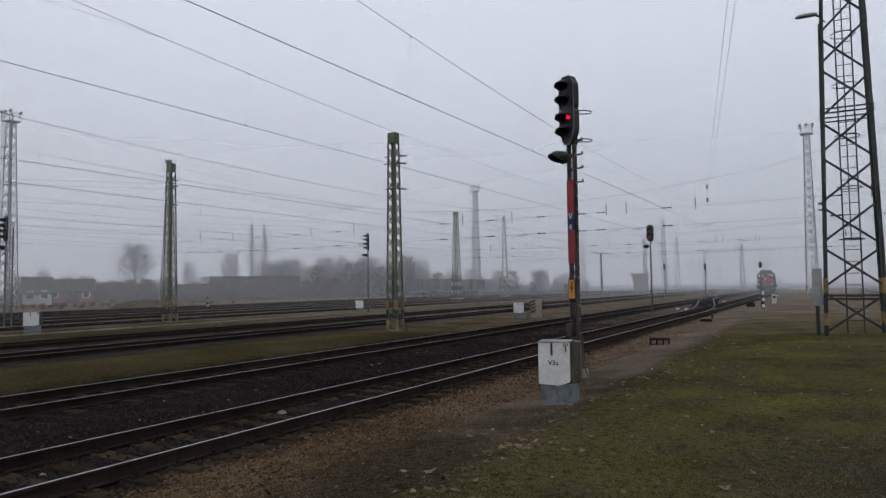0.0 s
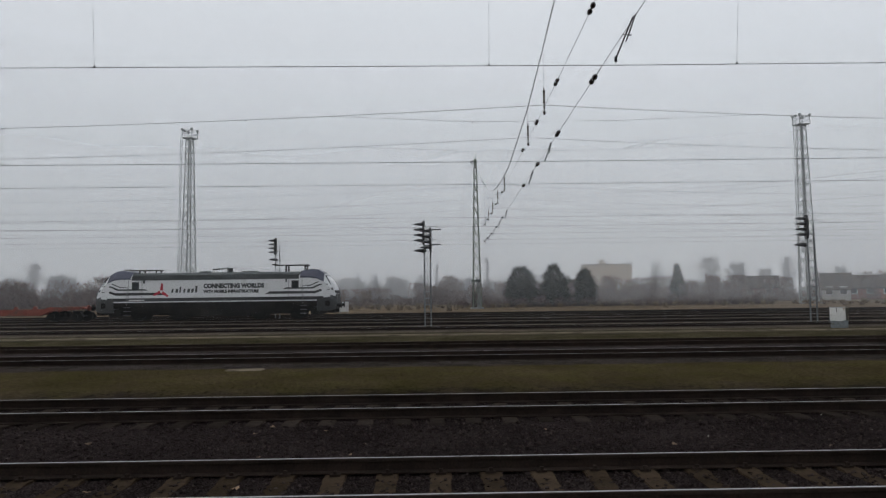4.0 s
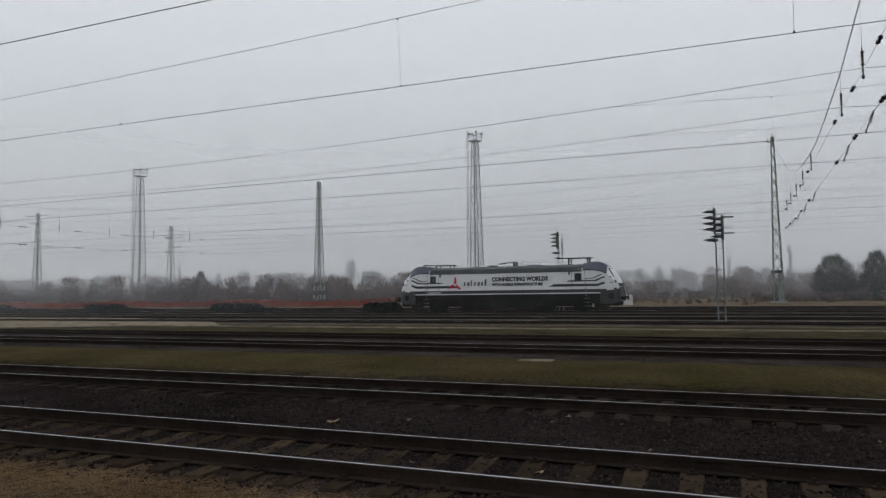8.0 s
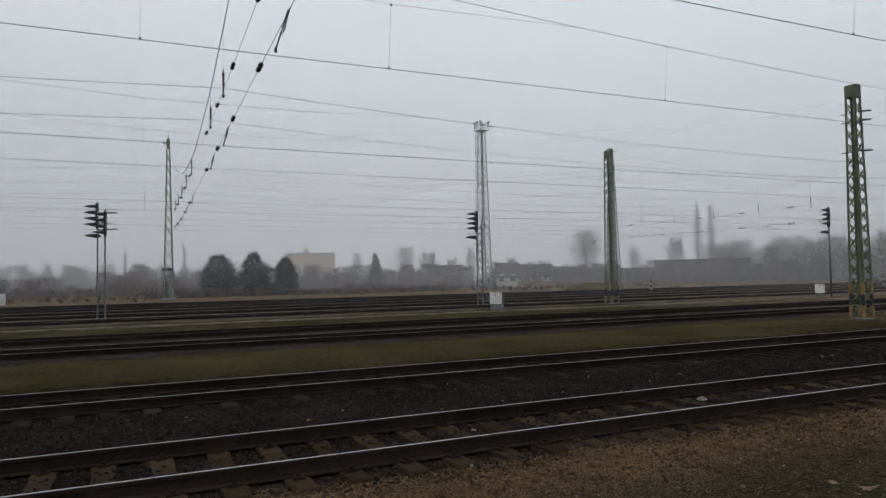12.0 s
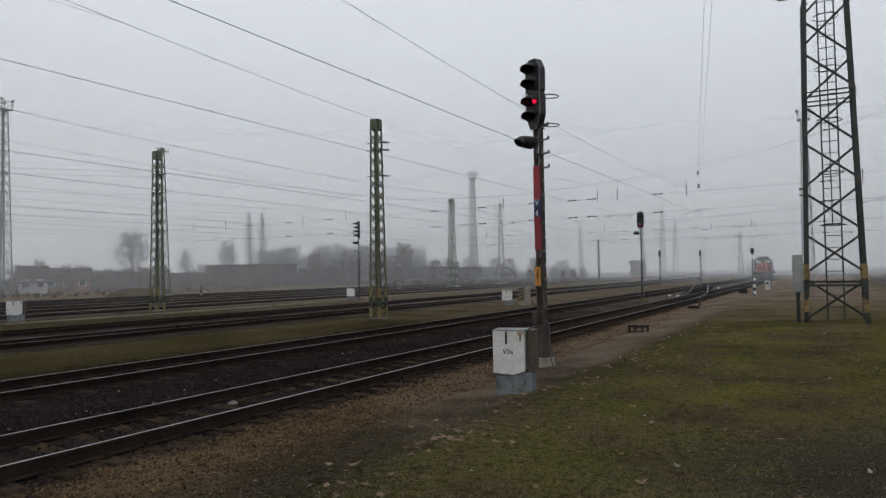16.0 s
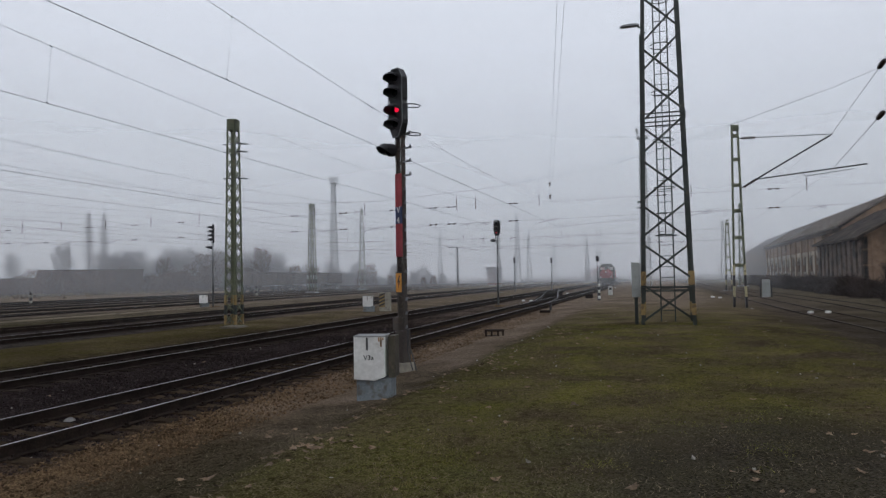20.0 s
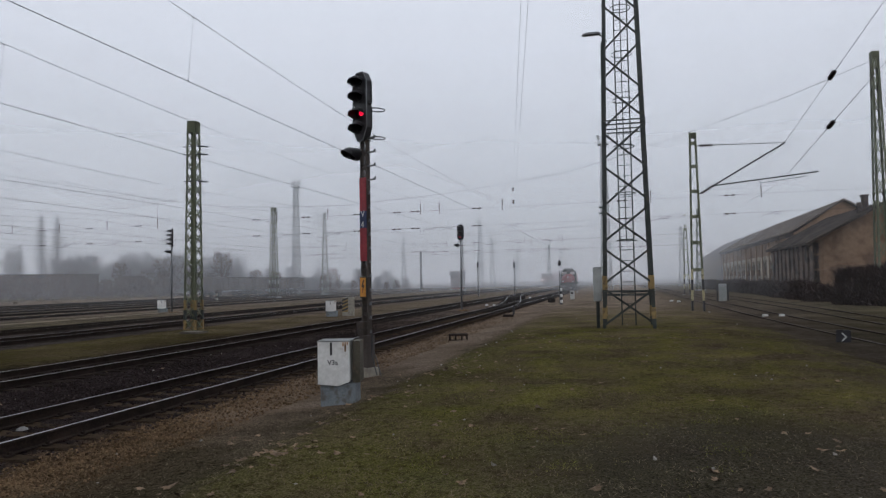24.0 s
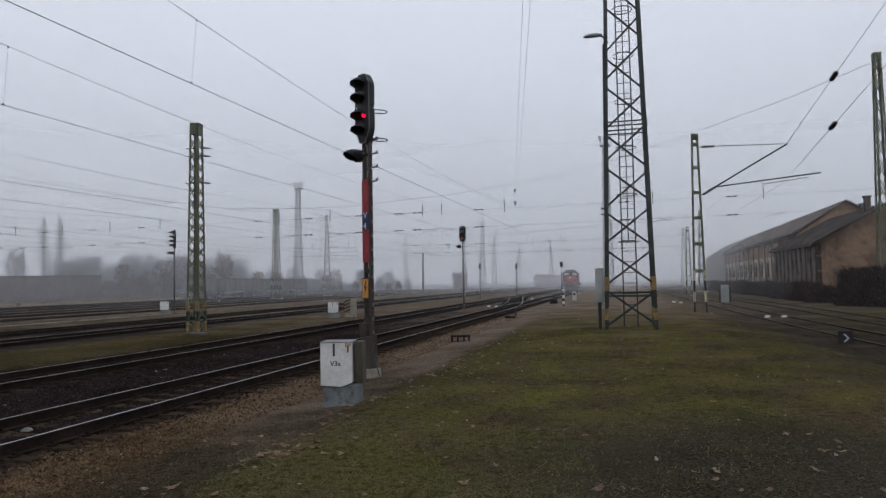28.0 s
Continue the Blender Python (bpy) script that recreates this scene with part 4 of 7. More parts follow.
cross_span((-85.0, 4.15, 17.6), (15.5, 1.44, 17.6), [(-66, 12.9), (-58, 10.65), (-53.6, 9.88), (-49, 9.15), (-45, 8.8), (-40, 8.55), (-36, 8.5), (-32, 8.75), (-27, 9.15), (-22.4, 9.9), (-20, 10.35), (-12, 11.9), (0, 14.3)])
cross_span((-66.5, 53.4, 16.6), (17.3, 49.6, 16.0), [(-50, 12.0), (-40, 9.8), (-32.3, 8.7), (-26, 8.35), (-20.7, 8.25), (-12, 8.75), (-8, 9.2), (-3.2, 9.75), (0, 10.5), (4.4, 11.7), (12.1, 14.05)], 7.45, 6.1, LINES + (-14.3, 3.0, 10.2), False, 0.1)
cross_span((-50.5, 113.7, 13.6), (12.0, 105.0, 11.4), [(-36, 10.2), (-20, 9.2), (-5, 10.2)], 7.8, 6.5, LINES[:7] + (3.0,), False)
cross_span((-50.9, 161.6, 12.0), (14.2, 160.0, 12.6), [(-36, 9.9), (-20, 9.2), (-5, 10.2)], 7.8, 6.5, LINES[:7], False)
cross_span((-50.0, 93.9, 12.4), (12.0, 105.0, 10.8), [(-36, 9.6), (-20, 8.9), (-5, 9.6)], 7.6, 6.4, LINES[:6] + (3.0,), False)
cross_span((-42.2, 215.5, 14.0), (14.2, 160.0, 12.4), [(-30, 10.6), (-15, 10.0), (0, 11.0)], 8.2, 6.8, LINES[:4], False)
cross_span((-88.0, -57.2, 16.5), (17.0, -57.0, 16.0), [(-60, 11.0), (-40, 9.4), (-20, 10.2), (-5, 12.0)], 7.9, 6.4, LINES, False)

M["apron"] = surface("worn_brownish_concrete", (0.155, 0.128, 0.095), (0.22, 0.185, 0.142), 0.95, 0, 12, 0.5, 0.2, (0.09, 0.075, 0.06), 0.58, gloss=0.0)

# ---- pale concrete between the near and the far tracks ----
t = thing("concrete_kerb", "low pale concrete edging along the grass strip", "kerb", kind="structure")
for k in range(24):
    part("kerb_slab", Geo().box(-33.6 + 0.04 * (k % 3), -44.0 + 3.95 * k, -0.25, -33.1, -44.0 + 3.95 * k + 3.9, -0.06), M["apron"], t, bevel=0.02)
apron = [(-34.0, -30.0), (-33.0, -36.0), (-30.3, -44.0), (-31.0, -75.0), (-47.0, -75.0), (-43.0, -46.0), (-38.0, -34.0)]
thing("concrete_apron", "pale worn concrete loading apron beside the tracks", "pavement", kind="structure", mesh=Geo().plate(apron, -0.3, -0.085, "z").mesh("concrete_apron", M["apron"]))
t = thing("pale_slab", "worn pale concrete slab lying in the grass", "slab", (-19.2, -6.4, -0.13), 4)
part("slab", Geo().box(-0.3, -0.5, -0.1, 0.3, 0.5, 0.025), M["apron"], t, bevel=0.02)


# ---- the main signal and its boxes ----
def hood(g, p, r=0.13, length=0.34, k=0, skew=0):
    """A signal lamp's hood: a half tube that leans forward over the lens, along -y."""
    n = 10
    x, y, z = p
    rows = []
    for j, (dy, s, dz) in enumerate(((0, 1.0, 0), (-length * 0.55, 1.0, -0.015), (-length, 0.72, -0.05))):
        a0 = (-50, -20, 35)[j]
        rows.append([(x + r * s * math.cos(radians(skew + a0 + (180 - 2 * a0) * i / n)), y + dy, z + dz + r * s * math.sin(radians(skew + a0 + (180 - 2 * a0) * i / n))) for i in range(n + 1)])
    inner = [[(x + (a - x) * 0.92, b, z + (c - z) * 0.92) for a, b, c in row] for row in rows]
    v = [p for row in rows for p in row] + [p for row in inner for p in row]
    m, o = n + 1, 3 * (n + 1)
    f = []
    for j in range(2):
        for i in range(n):
            a = j * m + i
            f += [(a, a + 1, a + m + 1, a + m), (o + a, o + a + m, o + a + m + 1, o + a + 1)]
    f += [(2 * m + i, 2 * m + i + 1, o + 2 * m + i + 1, o + 2 * m + i) for i in range(n)]
    g.put(v, f, k, False)
    return g


def disc(p, r, depth=0.02, n=18):
    x, y, z = p
    return Geo().tube((x, y, z), (x, y - depth, z), r, n=n)


def loop(g, c, rx, ry, r=0.014, n=16, start=0.0, sweep=360.0):
    pts = [(c[0] + rx * math.cos(radians(start + sweep * i / n)), c[1] + ry * math.sin(radians(start + sweep * i / n)), c[2]) for i in range(n + 1)]
    return g.path(pts, r, 6)


def main_signal(at, turn):
    t = thing("railway_signal", "tall four-lamp railway signal showing red on a red banded mast", "railway signal", at, turn)
    part("foot", Geo().box(-0.18, -0.2, -0.25, 0.2, 0.18, 0.14), M["beige_concrete"], t, "stained beige concrete foot", bevel=0.02)
    part("socket", Geo().box(-0.13, -0.12, 0.1, 0.13, 0.12, 0.85), M["mast_brown"], t, "grimy brown steel foot", bevel=0.01)
    g = Geo()
    for s in (-1, 1):
        g.box(s * 0.085 - 0.022, -0.055, 0.1, s * 0.085 + 0.022, 0.055, 5.45)
    for k in range(14):
        g.box(-0.075, -0.03, 0.95 + k * 0.33, 0.075, 0.03, 1.02 + k * 0.33)
    part("mast", g, M["mast_brown"], t, "grimy two-channel steel mast")
    for z0, z1, m in ((2.5, 3.25, "red_paint"), (3.62, 4.38, "red_paint")):
        part("mast_plate", Geo().box(-0.105, -0.085, z0, 0.105, -0.058, z1), M[m], t, "faded red mast plate", bevel=0.006)
    part("mast_plate", Geo().box(-0.1, -0.084, 3.38, 0.1, -0.059, 3.5), M["blue_paint"], t, "dark blue mast plate")
    for z0, z1, ch in ((3.26, 3.39, "4"), (3.5, 3.63, "V")):
        pl = part("number_plate", Geo().box(-0.1, -0.084, z0 - 0.03, 0.1, -0.058, z1 + 0.03), M["blue_paint"], t, "blue plate with a white character")
        part("lettering", lettering(ch, 0.2, M["white_paint"], depth=0.003), None, pl, at=(-0.06, -0.086, z0 - 0.005))
    frame_ = part("warning_plate", Geo().box(-0.11, -0.1, 1.68, 0.11, -0.06, 2.16), M["black"], t, "orange high voltage warning plate", bevel=0.005)
    part("plate_face", Geo().box(-0.09, -0.106, 1.71, 0.09, -0.099, 2.13), M["orange"], frame_)
    part("lightning_mark", Geo().plate([(0.01, 2.08), (-0.045, 1.92), (0.0, 1.93), (-0.03, 1.76), (0.05, 1.97), (0.005, 1.96), (0.045, 2.08)], -0.11, -0.105), M["black"], frame_)
    head = part("signal_head", Geo().plate([(-0.09, 5.2), (0.09, 5.2), (0.225, 5.5), (0.225, 5.95), (0.19, 6.01), (0.225, 6.07), (0.225, 6.55), (0.11, 6.76), (-0.11, 6.76), (-0.225, 6.55), (-0.225, 6.07), (-0.19, 6.01), (-0.225, 5.95), (-0.225, 5.5)], -0.13, 0.05), M["signal_black"], t, "black eight-sided lamp board", bevel=0.012)
    rim = [(-0.09, 5.2), (0.09, 5.2), (0.225, 5.5), (0.225, 6.55), (0.11, 6.76), (-0.11, 6.76), (-0.225, 6.55), (-0.225, 5.5)]
    g = Geo()
    for (a, b), (c, d) in zip(rim, rim[1:] + rim[:1]):
        g.beam((a, -0.135, b), (c, -0.135, d), 0.02)
    part("rim", g, M["mast_grey"], head)
    for z, lit in ((6.55, 0), (6.22, 0), (5.82, 1), (5.5, 0)):
        part("lens", disc((0.06 if lit else 0, -0.13, z), 0.058 if lit else 0.075, 0.03), M["lens_red"] if lit else M["lens_dark"], head, "lit red lens" if lit else "unlit dark lens")
        part("hood", hood(Geo(), (0, -0.13, z), 0.13, 0.29, 0, 48), M["signal_black"], head)
    lamp = part("side_lamp", Geo().turned((-0.2, -0.16, 4.93), (-0.2, 0.12, 4.95), [(0, 0.14), (0.3, 0.15), (0.8, 0.12), (1, 0.04)], 14).tube((-0.2, 0, 4.93), (0.0, 0, 4.98), 0.025), M["signal_black"], t, "small hooded side lamp on a bracket")
    part("lens", disc((-0.2, -0.16, 4.93), 0.1), M["lens_dark"], lamp)
    part("hood", hood(Geo(), (-0.2, -0.16, 4.93), 0.15, 0.32), M["signal_black"], lamp)
    for z in (5.95, 5.3):
        g = loop(Geo(), (0.16, 0.24, z), 0.16, 0.2, 0.013)
        g.tube((0.0, 0.05, z), (0.05, 0.2, z), 0.014)
        part("safety_hoop", g, M["mast_grey"], t)
    part("hoop_rod", Geo().tube((0.06, 0.12, 5.2), (0.06, 0.12, 6.05), 0.012), M["mast_grey"], t)
    for k in range(15):
        z = 0.9 + k * 0.31
        part("step", Geo().box(0.1, -0.02, z, 0.34 if z > 4.3 else 0.15, 0.02, z + 0.03).box(0.31 if z > 4.3 else 0.13, -0.02, z, 0.34 if z > 4.3 else 0.15, 0.02, z + 0.07), M["mast_grey"], t)
    part("junction_box", Geo().box(-0.2, -0.14, 0.85, 0.02, 0.1, 1.15), M["mast_brown"], t, bevel=0.02)
    for dx in (0.0, 0.12):
        pts = [(0.2 + dx * 0.3, -0.05, 0.9 - i * 0.12 + 0.0) if i < 4 else (0.2 + dx + (i - 4) * 0.12, -0.05 - (i - 4) * 0.06, 0.42 - (i - 4) * 0.13) for i in range(8)]
        part("cable", Geo().path(pts, 0.012, 6), M["black"], t)
    return t


main_signal((-4.83, 13.95, -0.07), -27)




def relay_box(at, turn, name_text=None, w=0.62, h=0.74, d=0.42, pair=True, label="dirty white steel relay box on a blue-grey concrete base"):
    t = thing("relay_box", label, "relay box", at, turn, "relay boxes")
    part("base", Geo().box(-w / 2 + 0.03, -d / 2, -0.1, w / 2 + 0.1, d / 2 + 0.05, 0.36), M["blue_concrete"], t, "blue-grey concrete base", bevel=0.02)
    g = Geo().plate([(-w / 2, 0.36), (w / 2 - 0.18, 0.33), (w / 2, 0.4), (w / 2, 0.36 + h), (-w / 2, 0.36 + h)], -d / 2 - 0.05, -d / 2 - 0.01)
    part("door", g, M["white_paint"], t, "white door panel", bevel=0.006)
    part("body", Geo().box(-w / 2 + 0.015, -d / 2 - 0.008, 0.38, w / 2 - 0.015, d / 2, 0.35 + h), M["white_paint"], t, bevel=0.01)
    part("lid", Geo().box(-w / 2 - 0.008, -d / 2 - 0.06, 0.36 + h, w / 2 + 0.01, d / 2 + 0.02, 0.378 + h), M["concrete"], t, bevel=0.006)
    part("lock_slot", Geo().box(-0.055, -d / 2 - 0.056, 0.36 + h - 0.22, -0.02, -d / 2 - 0.049, 0.36 + h - 0.01), M["black"], t)
    part("hinge", Geo().box(w / 2 - 0.08, -d / 2 - 0.06, 0.36 + h - 0.16, w / 2 - 0.05, -d / 2 - 0.048, 0.36 + h - 0.05), M["gravel"], t)
    for k, (dx, drop) in enumerate(((-0.1, 0.07), (-0.065, 0.13), (-0.03, 0.05))):
        part("rust_streak", Geo().box(w / 2 + dx - 0.012, -d / 2 - 0.0535, 0.355 + h - drop, w / 2 + dx + 0.012, -d / 2 - 0.0505, 0.355 + h), M["rust_stain"], t)
    if name_text:
        part("lettering", lettering(name_text, 0.115, M["black"], depth=0.002, bold=0.002), None, t, "black stencilled letters", at=(-0.1, -d / 2 - 0.052, 0.68))
        part("sticker", Geo().box(-0.22, -d / 2 - 0.0525, 0.82, -0.11, -d / 2 - 0.049, 0.88), M["white_paint"], t)
    if pair:
        part("side_box", Geo().box(w / 2 + 0.02, -d / 2 + 0.12, 0.36, w / 2 + 0.15, d / 2 + 0.1, 0.36 + h), M["olive"], t, "dark olive steel side box", bevel=0.01)
    return t


relay_box((-4.03, 10.37, -0.085), 12, "V3a", 0.53, 0.7)
relay_box((-35.2, 19.45, -0.1), 60, None, 0.7, 0.66, 0.6, True, "white relay box with grey door beside the far tracks")
for p in ((-16.8, 39.3, -0.14, 22), (-34.1, 46.2, -0.14, 35)):
    relay_box(p[:3], p[3], None, 0.64, 0.62, 0.45, False, "white relay box on a low base between tracks")

t = thing("marker_box", "beige concrete cabinet with a yellow and black striped panel", "marker box", (-16.0, 40.0, -0.12), 22)
part("body", Geo().box(-0.32, -0.25, -0.1, 0.45, 0.25, 1.15), M["beige_concrete"], t, bevel=0.02)
part("panel", Geo().box(-0.3, -0.262, 0.25, 0.05, -0.251, 1.1), M["yellow"], t)
for k in range(4):
    z = 0.28 + k * 0.21
    part("stripe", Geo().plate([(-0.32, z), (0.05, z + 0.16), (0.05, z + 0.26), (-0.32, z + 0.1)], -0.267, -0.2625), M["black"], t)


# ---- the near lattice light tower with its caged ladder ----
def near_tower(at):
    t = thing("lattice_tower", "dark green steel lattice tower with caged ladder on grass", "light tower", at)
    h, wb, wt = 24.0, 1.84, 0.76
    c = lattice(t, h, wb, wt, 16, 0.12, 0.075, M["dark_green"], 0.0, 0.06, (1.2, 1.32, 7.4, 7.55, 14.0), single=True, brace_from=0, zigzag=True)
    bands(t, c, 0.36, 0.4, 1, 0.12, 1)
    bands(t, c, 1.4, 0.5, 1, 0.12, 1)
    for i in range(4):
        p = c(i, 0)
        part("footing", Geo().box(p.x - 0.18, p.y - 0.18, -0.3, p.x + 0.18, p.y + 0.18, 0.0), M["gravel"], t, bevel=0.02)
    for sx in (-0.24, 0.24):
        part("ladder_rail", Geo().beam((sx, -0.35, 0.1), (sx, -0.2, h), 0.045), M["dark_green"], t)
    for k in range(60):
        z = 0.5 + k * 0.39
        part("rung", Geo().tube((-0.24, -0.35 + 0.15 * z / h, z), (0.24, -0.35 + 0.15 * z / h, z), 0.014, n=6), M["dark_green"], t)
    for k in range(10):
        z = 3.2 + k * 1.75
        part("cage_hoop", loop(Geo(), (0, -0.05 + 0.1 * z / h, z), 0.38, 0.42, 0.018, 14, 200, 320), M["dark_green"], t)
    part("cage_bar", Geo().beam((0.0, 0.38, 3.2), (0.0, 0.45, 19.0), 0.035), M["dark_green"], t)
    arm = part("lamp_arm", Geo().tube((-0.62, -0.6, 10.72), (-0.78, -0.65, 10.82), 0.035).tube((-0.5, -0.55, 10.55), (-0.72, -0.62, 10.8), 0.02), M["dark_green"], t)
    g = Geo()
    prof = [(-0.72, 0.05, 0.06), (-0.8, 0.1, 0.09), (-1.05, 0.13, 0.1), (-1.3, 0.11, 0.08), (-1.4, 0.05, 0.04)]
    for (xa, wa, ha), (xb, wb_, hb) in zip(prof, prof[1:]):
        g.put([(xa, -0.65 - wa, 10.82), (xa, -0.65 + wa, 10.82), (xa, -0.65 + wa * 0.5, 10.82 + ha), (xa, -0.65 - wa * 0.5, 10.82 + ha), (xb, -0.65 - wb_, 10.82), (xb, -0.65 + wb_, 10.82), (xb, -0.65 + wb_ * 0.5, 10.82 + hb), (xb, -0.65 - wb_ * 0.5, 10.82 + hb)],
              [(0, 1, 5, 4), (1, 2, 6, 5), (2, 3, 7, 6), (3, 0, 4, 7), (0, 3, 2, 1), (4, 5, 6, 7)])
    part("lamp_head", g, M["mast_grey"], arm, "flat grey street lamp head")
    part("bracket", Geo().box(-0.95, -0.83, 4.35, -0.7, -0.79, 4.42), M["dark_green"], t)
    part("bracket", Geo().box(-0.95, -0.83, 4.15, -0.7, -0.79, 4.2), M["dark_green"], t)
    part("conduit", Geo().tube((-0.86, -0.8, 0.3), (-0.7, -0.66, 10.5), 0.03), M["dark_green"], t)
    return t


near_tower((0.97, 25.75, 0.14))
t = thing("cable_cabinet", "narrow grey steel cable cabinet standing on a post", "cabinet", (-0.12, 25.3, 0.12))
part("post", Geo().box(-0.06, -0.05, -0.2, 0.06, 0.05, 1.05), M["dark_green"], t)
part("body", Geo().box(-0.14, -0.12, 1.0, 0.16, 0.12, 2.25), M["galv"], t, bevel=0.015)
part("door", Geo().box(-0.12, -0.13, 1.04, 0.14, -0.121, 2.2), M["galv"], t)


M["faded_yellow"] = surface("faded_pale_yellow_paint", (0.3, 0.27, 0.15), (0.4, 0.36, 0.22), 0.65, 0, 20, 4, 0.1, (0.14, 0.11, 0.07), 0.58)


# ---- the channel mast with its cantilever over the siding ----
def channel_mast(at, turn=0, h=9.65, arm=True):
    t = thing("cantilever_mast", "slim channel-steel catenary mast with striped feet", "mast", at, turn, "cantilever masts")
    part("foundation", Geo().box(-0.6, -0.45, -0.3, 0.6, 0.45, 0.06), M["concrete"], t, bevel=0.03)

    def leg_x(s, z):
        return s * (0.3 - 0.17 * z / h)
    for s in (-1, 1):
        part("channel", Geo().beam((leg_x(s, 0), 0, 0.05), (leg_x(s, h), 0, h), 0.1, 0.16, up=(0, 1, 0)), M["green_paint"], t)
        for k in range(4):
            z = 0.1 + k * 0.56
            part("paint_band", Geo().beam((leg_x(s, z), 0, z), (leg_x(s, z + 0.56), 0, z + 0.56), 0.108, 0.168, up=(0, 1, 0)), M["faded_yellow"] if k % 2 else M["black"], t)
    for z in (2.3, 3.75, 5.15, 6.5, 7.85, 9.1):
        part("batten", Geo().box(leg_x(-1, z), -0.07, z - 0.09, leg_x(1, z), 0.07, z + 0.09), M["green_paint"], t)
    part("cap", Geo().box(-0.19, -0.1, h - 0.28, 0.19, 0.1, h + 0.02), M["green_paint"], t)
    if arm:
        a = part("cantilever", Geo().tube((0.95, 0, 8.95), (4.35, -0.7, 8.72), 0.02).tube((0.95, -0.1, 6.75), (4.4, -0.7, 8.72), 0.04).tube((0.95, -0.1, 6.75), (5.8, -1.0, 7.1), 0.035), M["wire"], t, "grey tube cantilever over the siding")
        g = Geo().tube((0.2, 0, 8.95), (0.4, 0, 8.95), 0.025)
        string_insulator(g, (0.35, 0, 8.95), (1.0, 0, 8.95), 0.085, 6)
        part("insulator", g, M["insulator"], a)
        g = Geo().tube((0.25, 0, 6.35), (0.4, 0, 6.45), 0.03)
        string_insulator(g, (0.35, 0, 6.38), (1.0, -0.1, 6.78), 0.085, 6)
        part("insulator", g, M["insulator"], a)
        part("steady_arm", Geo().tube((3.0, -0.45, 6.98), (3.2, -0.5, 6.72), 0.015).tube((3.2, -0.5, 6.72), (5.3, -0.9, 6.92), 0.018), M["wire"], a)
        part("stay", Geo().tube((4.35, -0.7, 8.72), (5.6, -0.95, 7.1), 0.006), M["wire"], a)
    return t


channel_mast((4.7, 38.3, 0.02))
channel_mast((8.1, 82.0, -0.1), 0, 7.6, False)

t = thing("anchor_wires", "dark anchor wires with ribbed insulators rising over the siding", "overhead wire")
for a, b, at_u in (((9.05, 37.6, 8.72), (9.0, 24.1, 10.45), 0.62), ((8.85, 37.7, 6.75), (8.95, 24.1, 8.5), 0.62)):
    a, b = Vector(a), Vector(b)
    part("wire", Geo().path([a, b, b + (b - a) * 1.6], 0.009), M["wire"], t)
    g = Geo()
    string_insulator(g, a.lerp(b, at_u - 0.02), a.lerp(b, at_u + 0.03), 0.1, 5)
    part("insulator", g, M["insulator"], t)
    part("wire", Geo().path([a, a + Vector((-0.4, 60, -0.6)), a + Vector((-1.5, 120, 0))], 0.008), M["wire"], t)
t = thing("feeder_wires", "pair of long feeder wires sloping high over the yard", "overhead wire")
for d in (0.0, 0.22):
    a, b = Vector((-6.9 + d, 50.6, 8.9)), Vector((-1.9 + d, 19.3, 10.3))
    part("wire", Geo().path([a, b, b + (b - a) * 0.55], 0.007), M["wire"], t)
g = Geo()
string_insulator(g, (-6.9, 50.6, 8.9), (-6.93, 50.7, 8.62), 0.09, 2)
string_insulator(g, (-6.93, 50.9, 8.0), (-6.95, 51.0, 7.7), 0.09, 2)
part("insulator", g, M["insulator"], t)

t = thing("line_wires", "bundle of thin line wires strung between the lattice masts", "overhead wire")
for z in (8.7, 8.35, 7.2):
    p, q = Vector((-35.8, 28.7, z)), Vector((-85, 4.9, z + 5.4))
    part("wire", Geo().path([p.lerp(q, u / 10) - Vector((0, 0, 3.2 * u / 10 * (1 - u / 10))) for u in range(11)], 0.009), M["wire"], t)


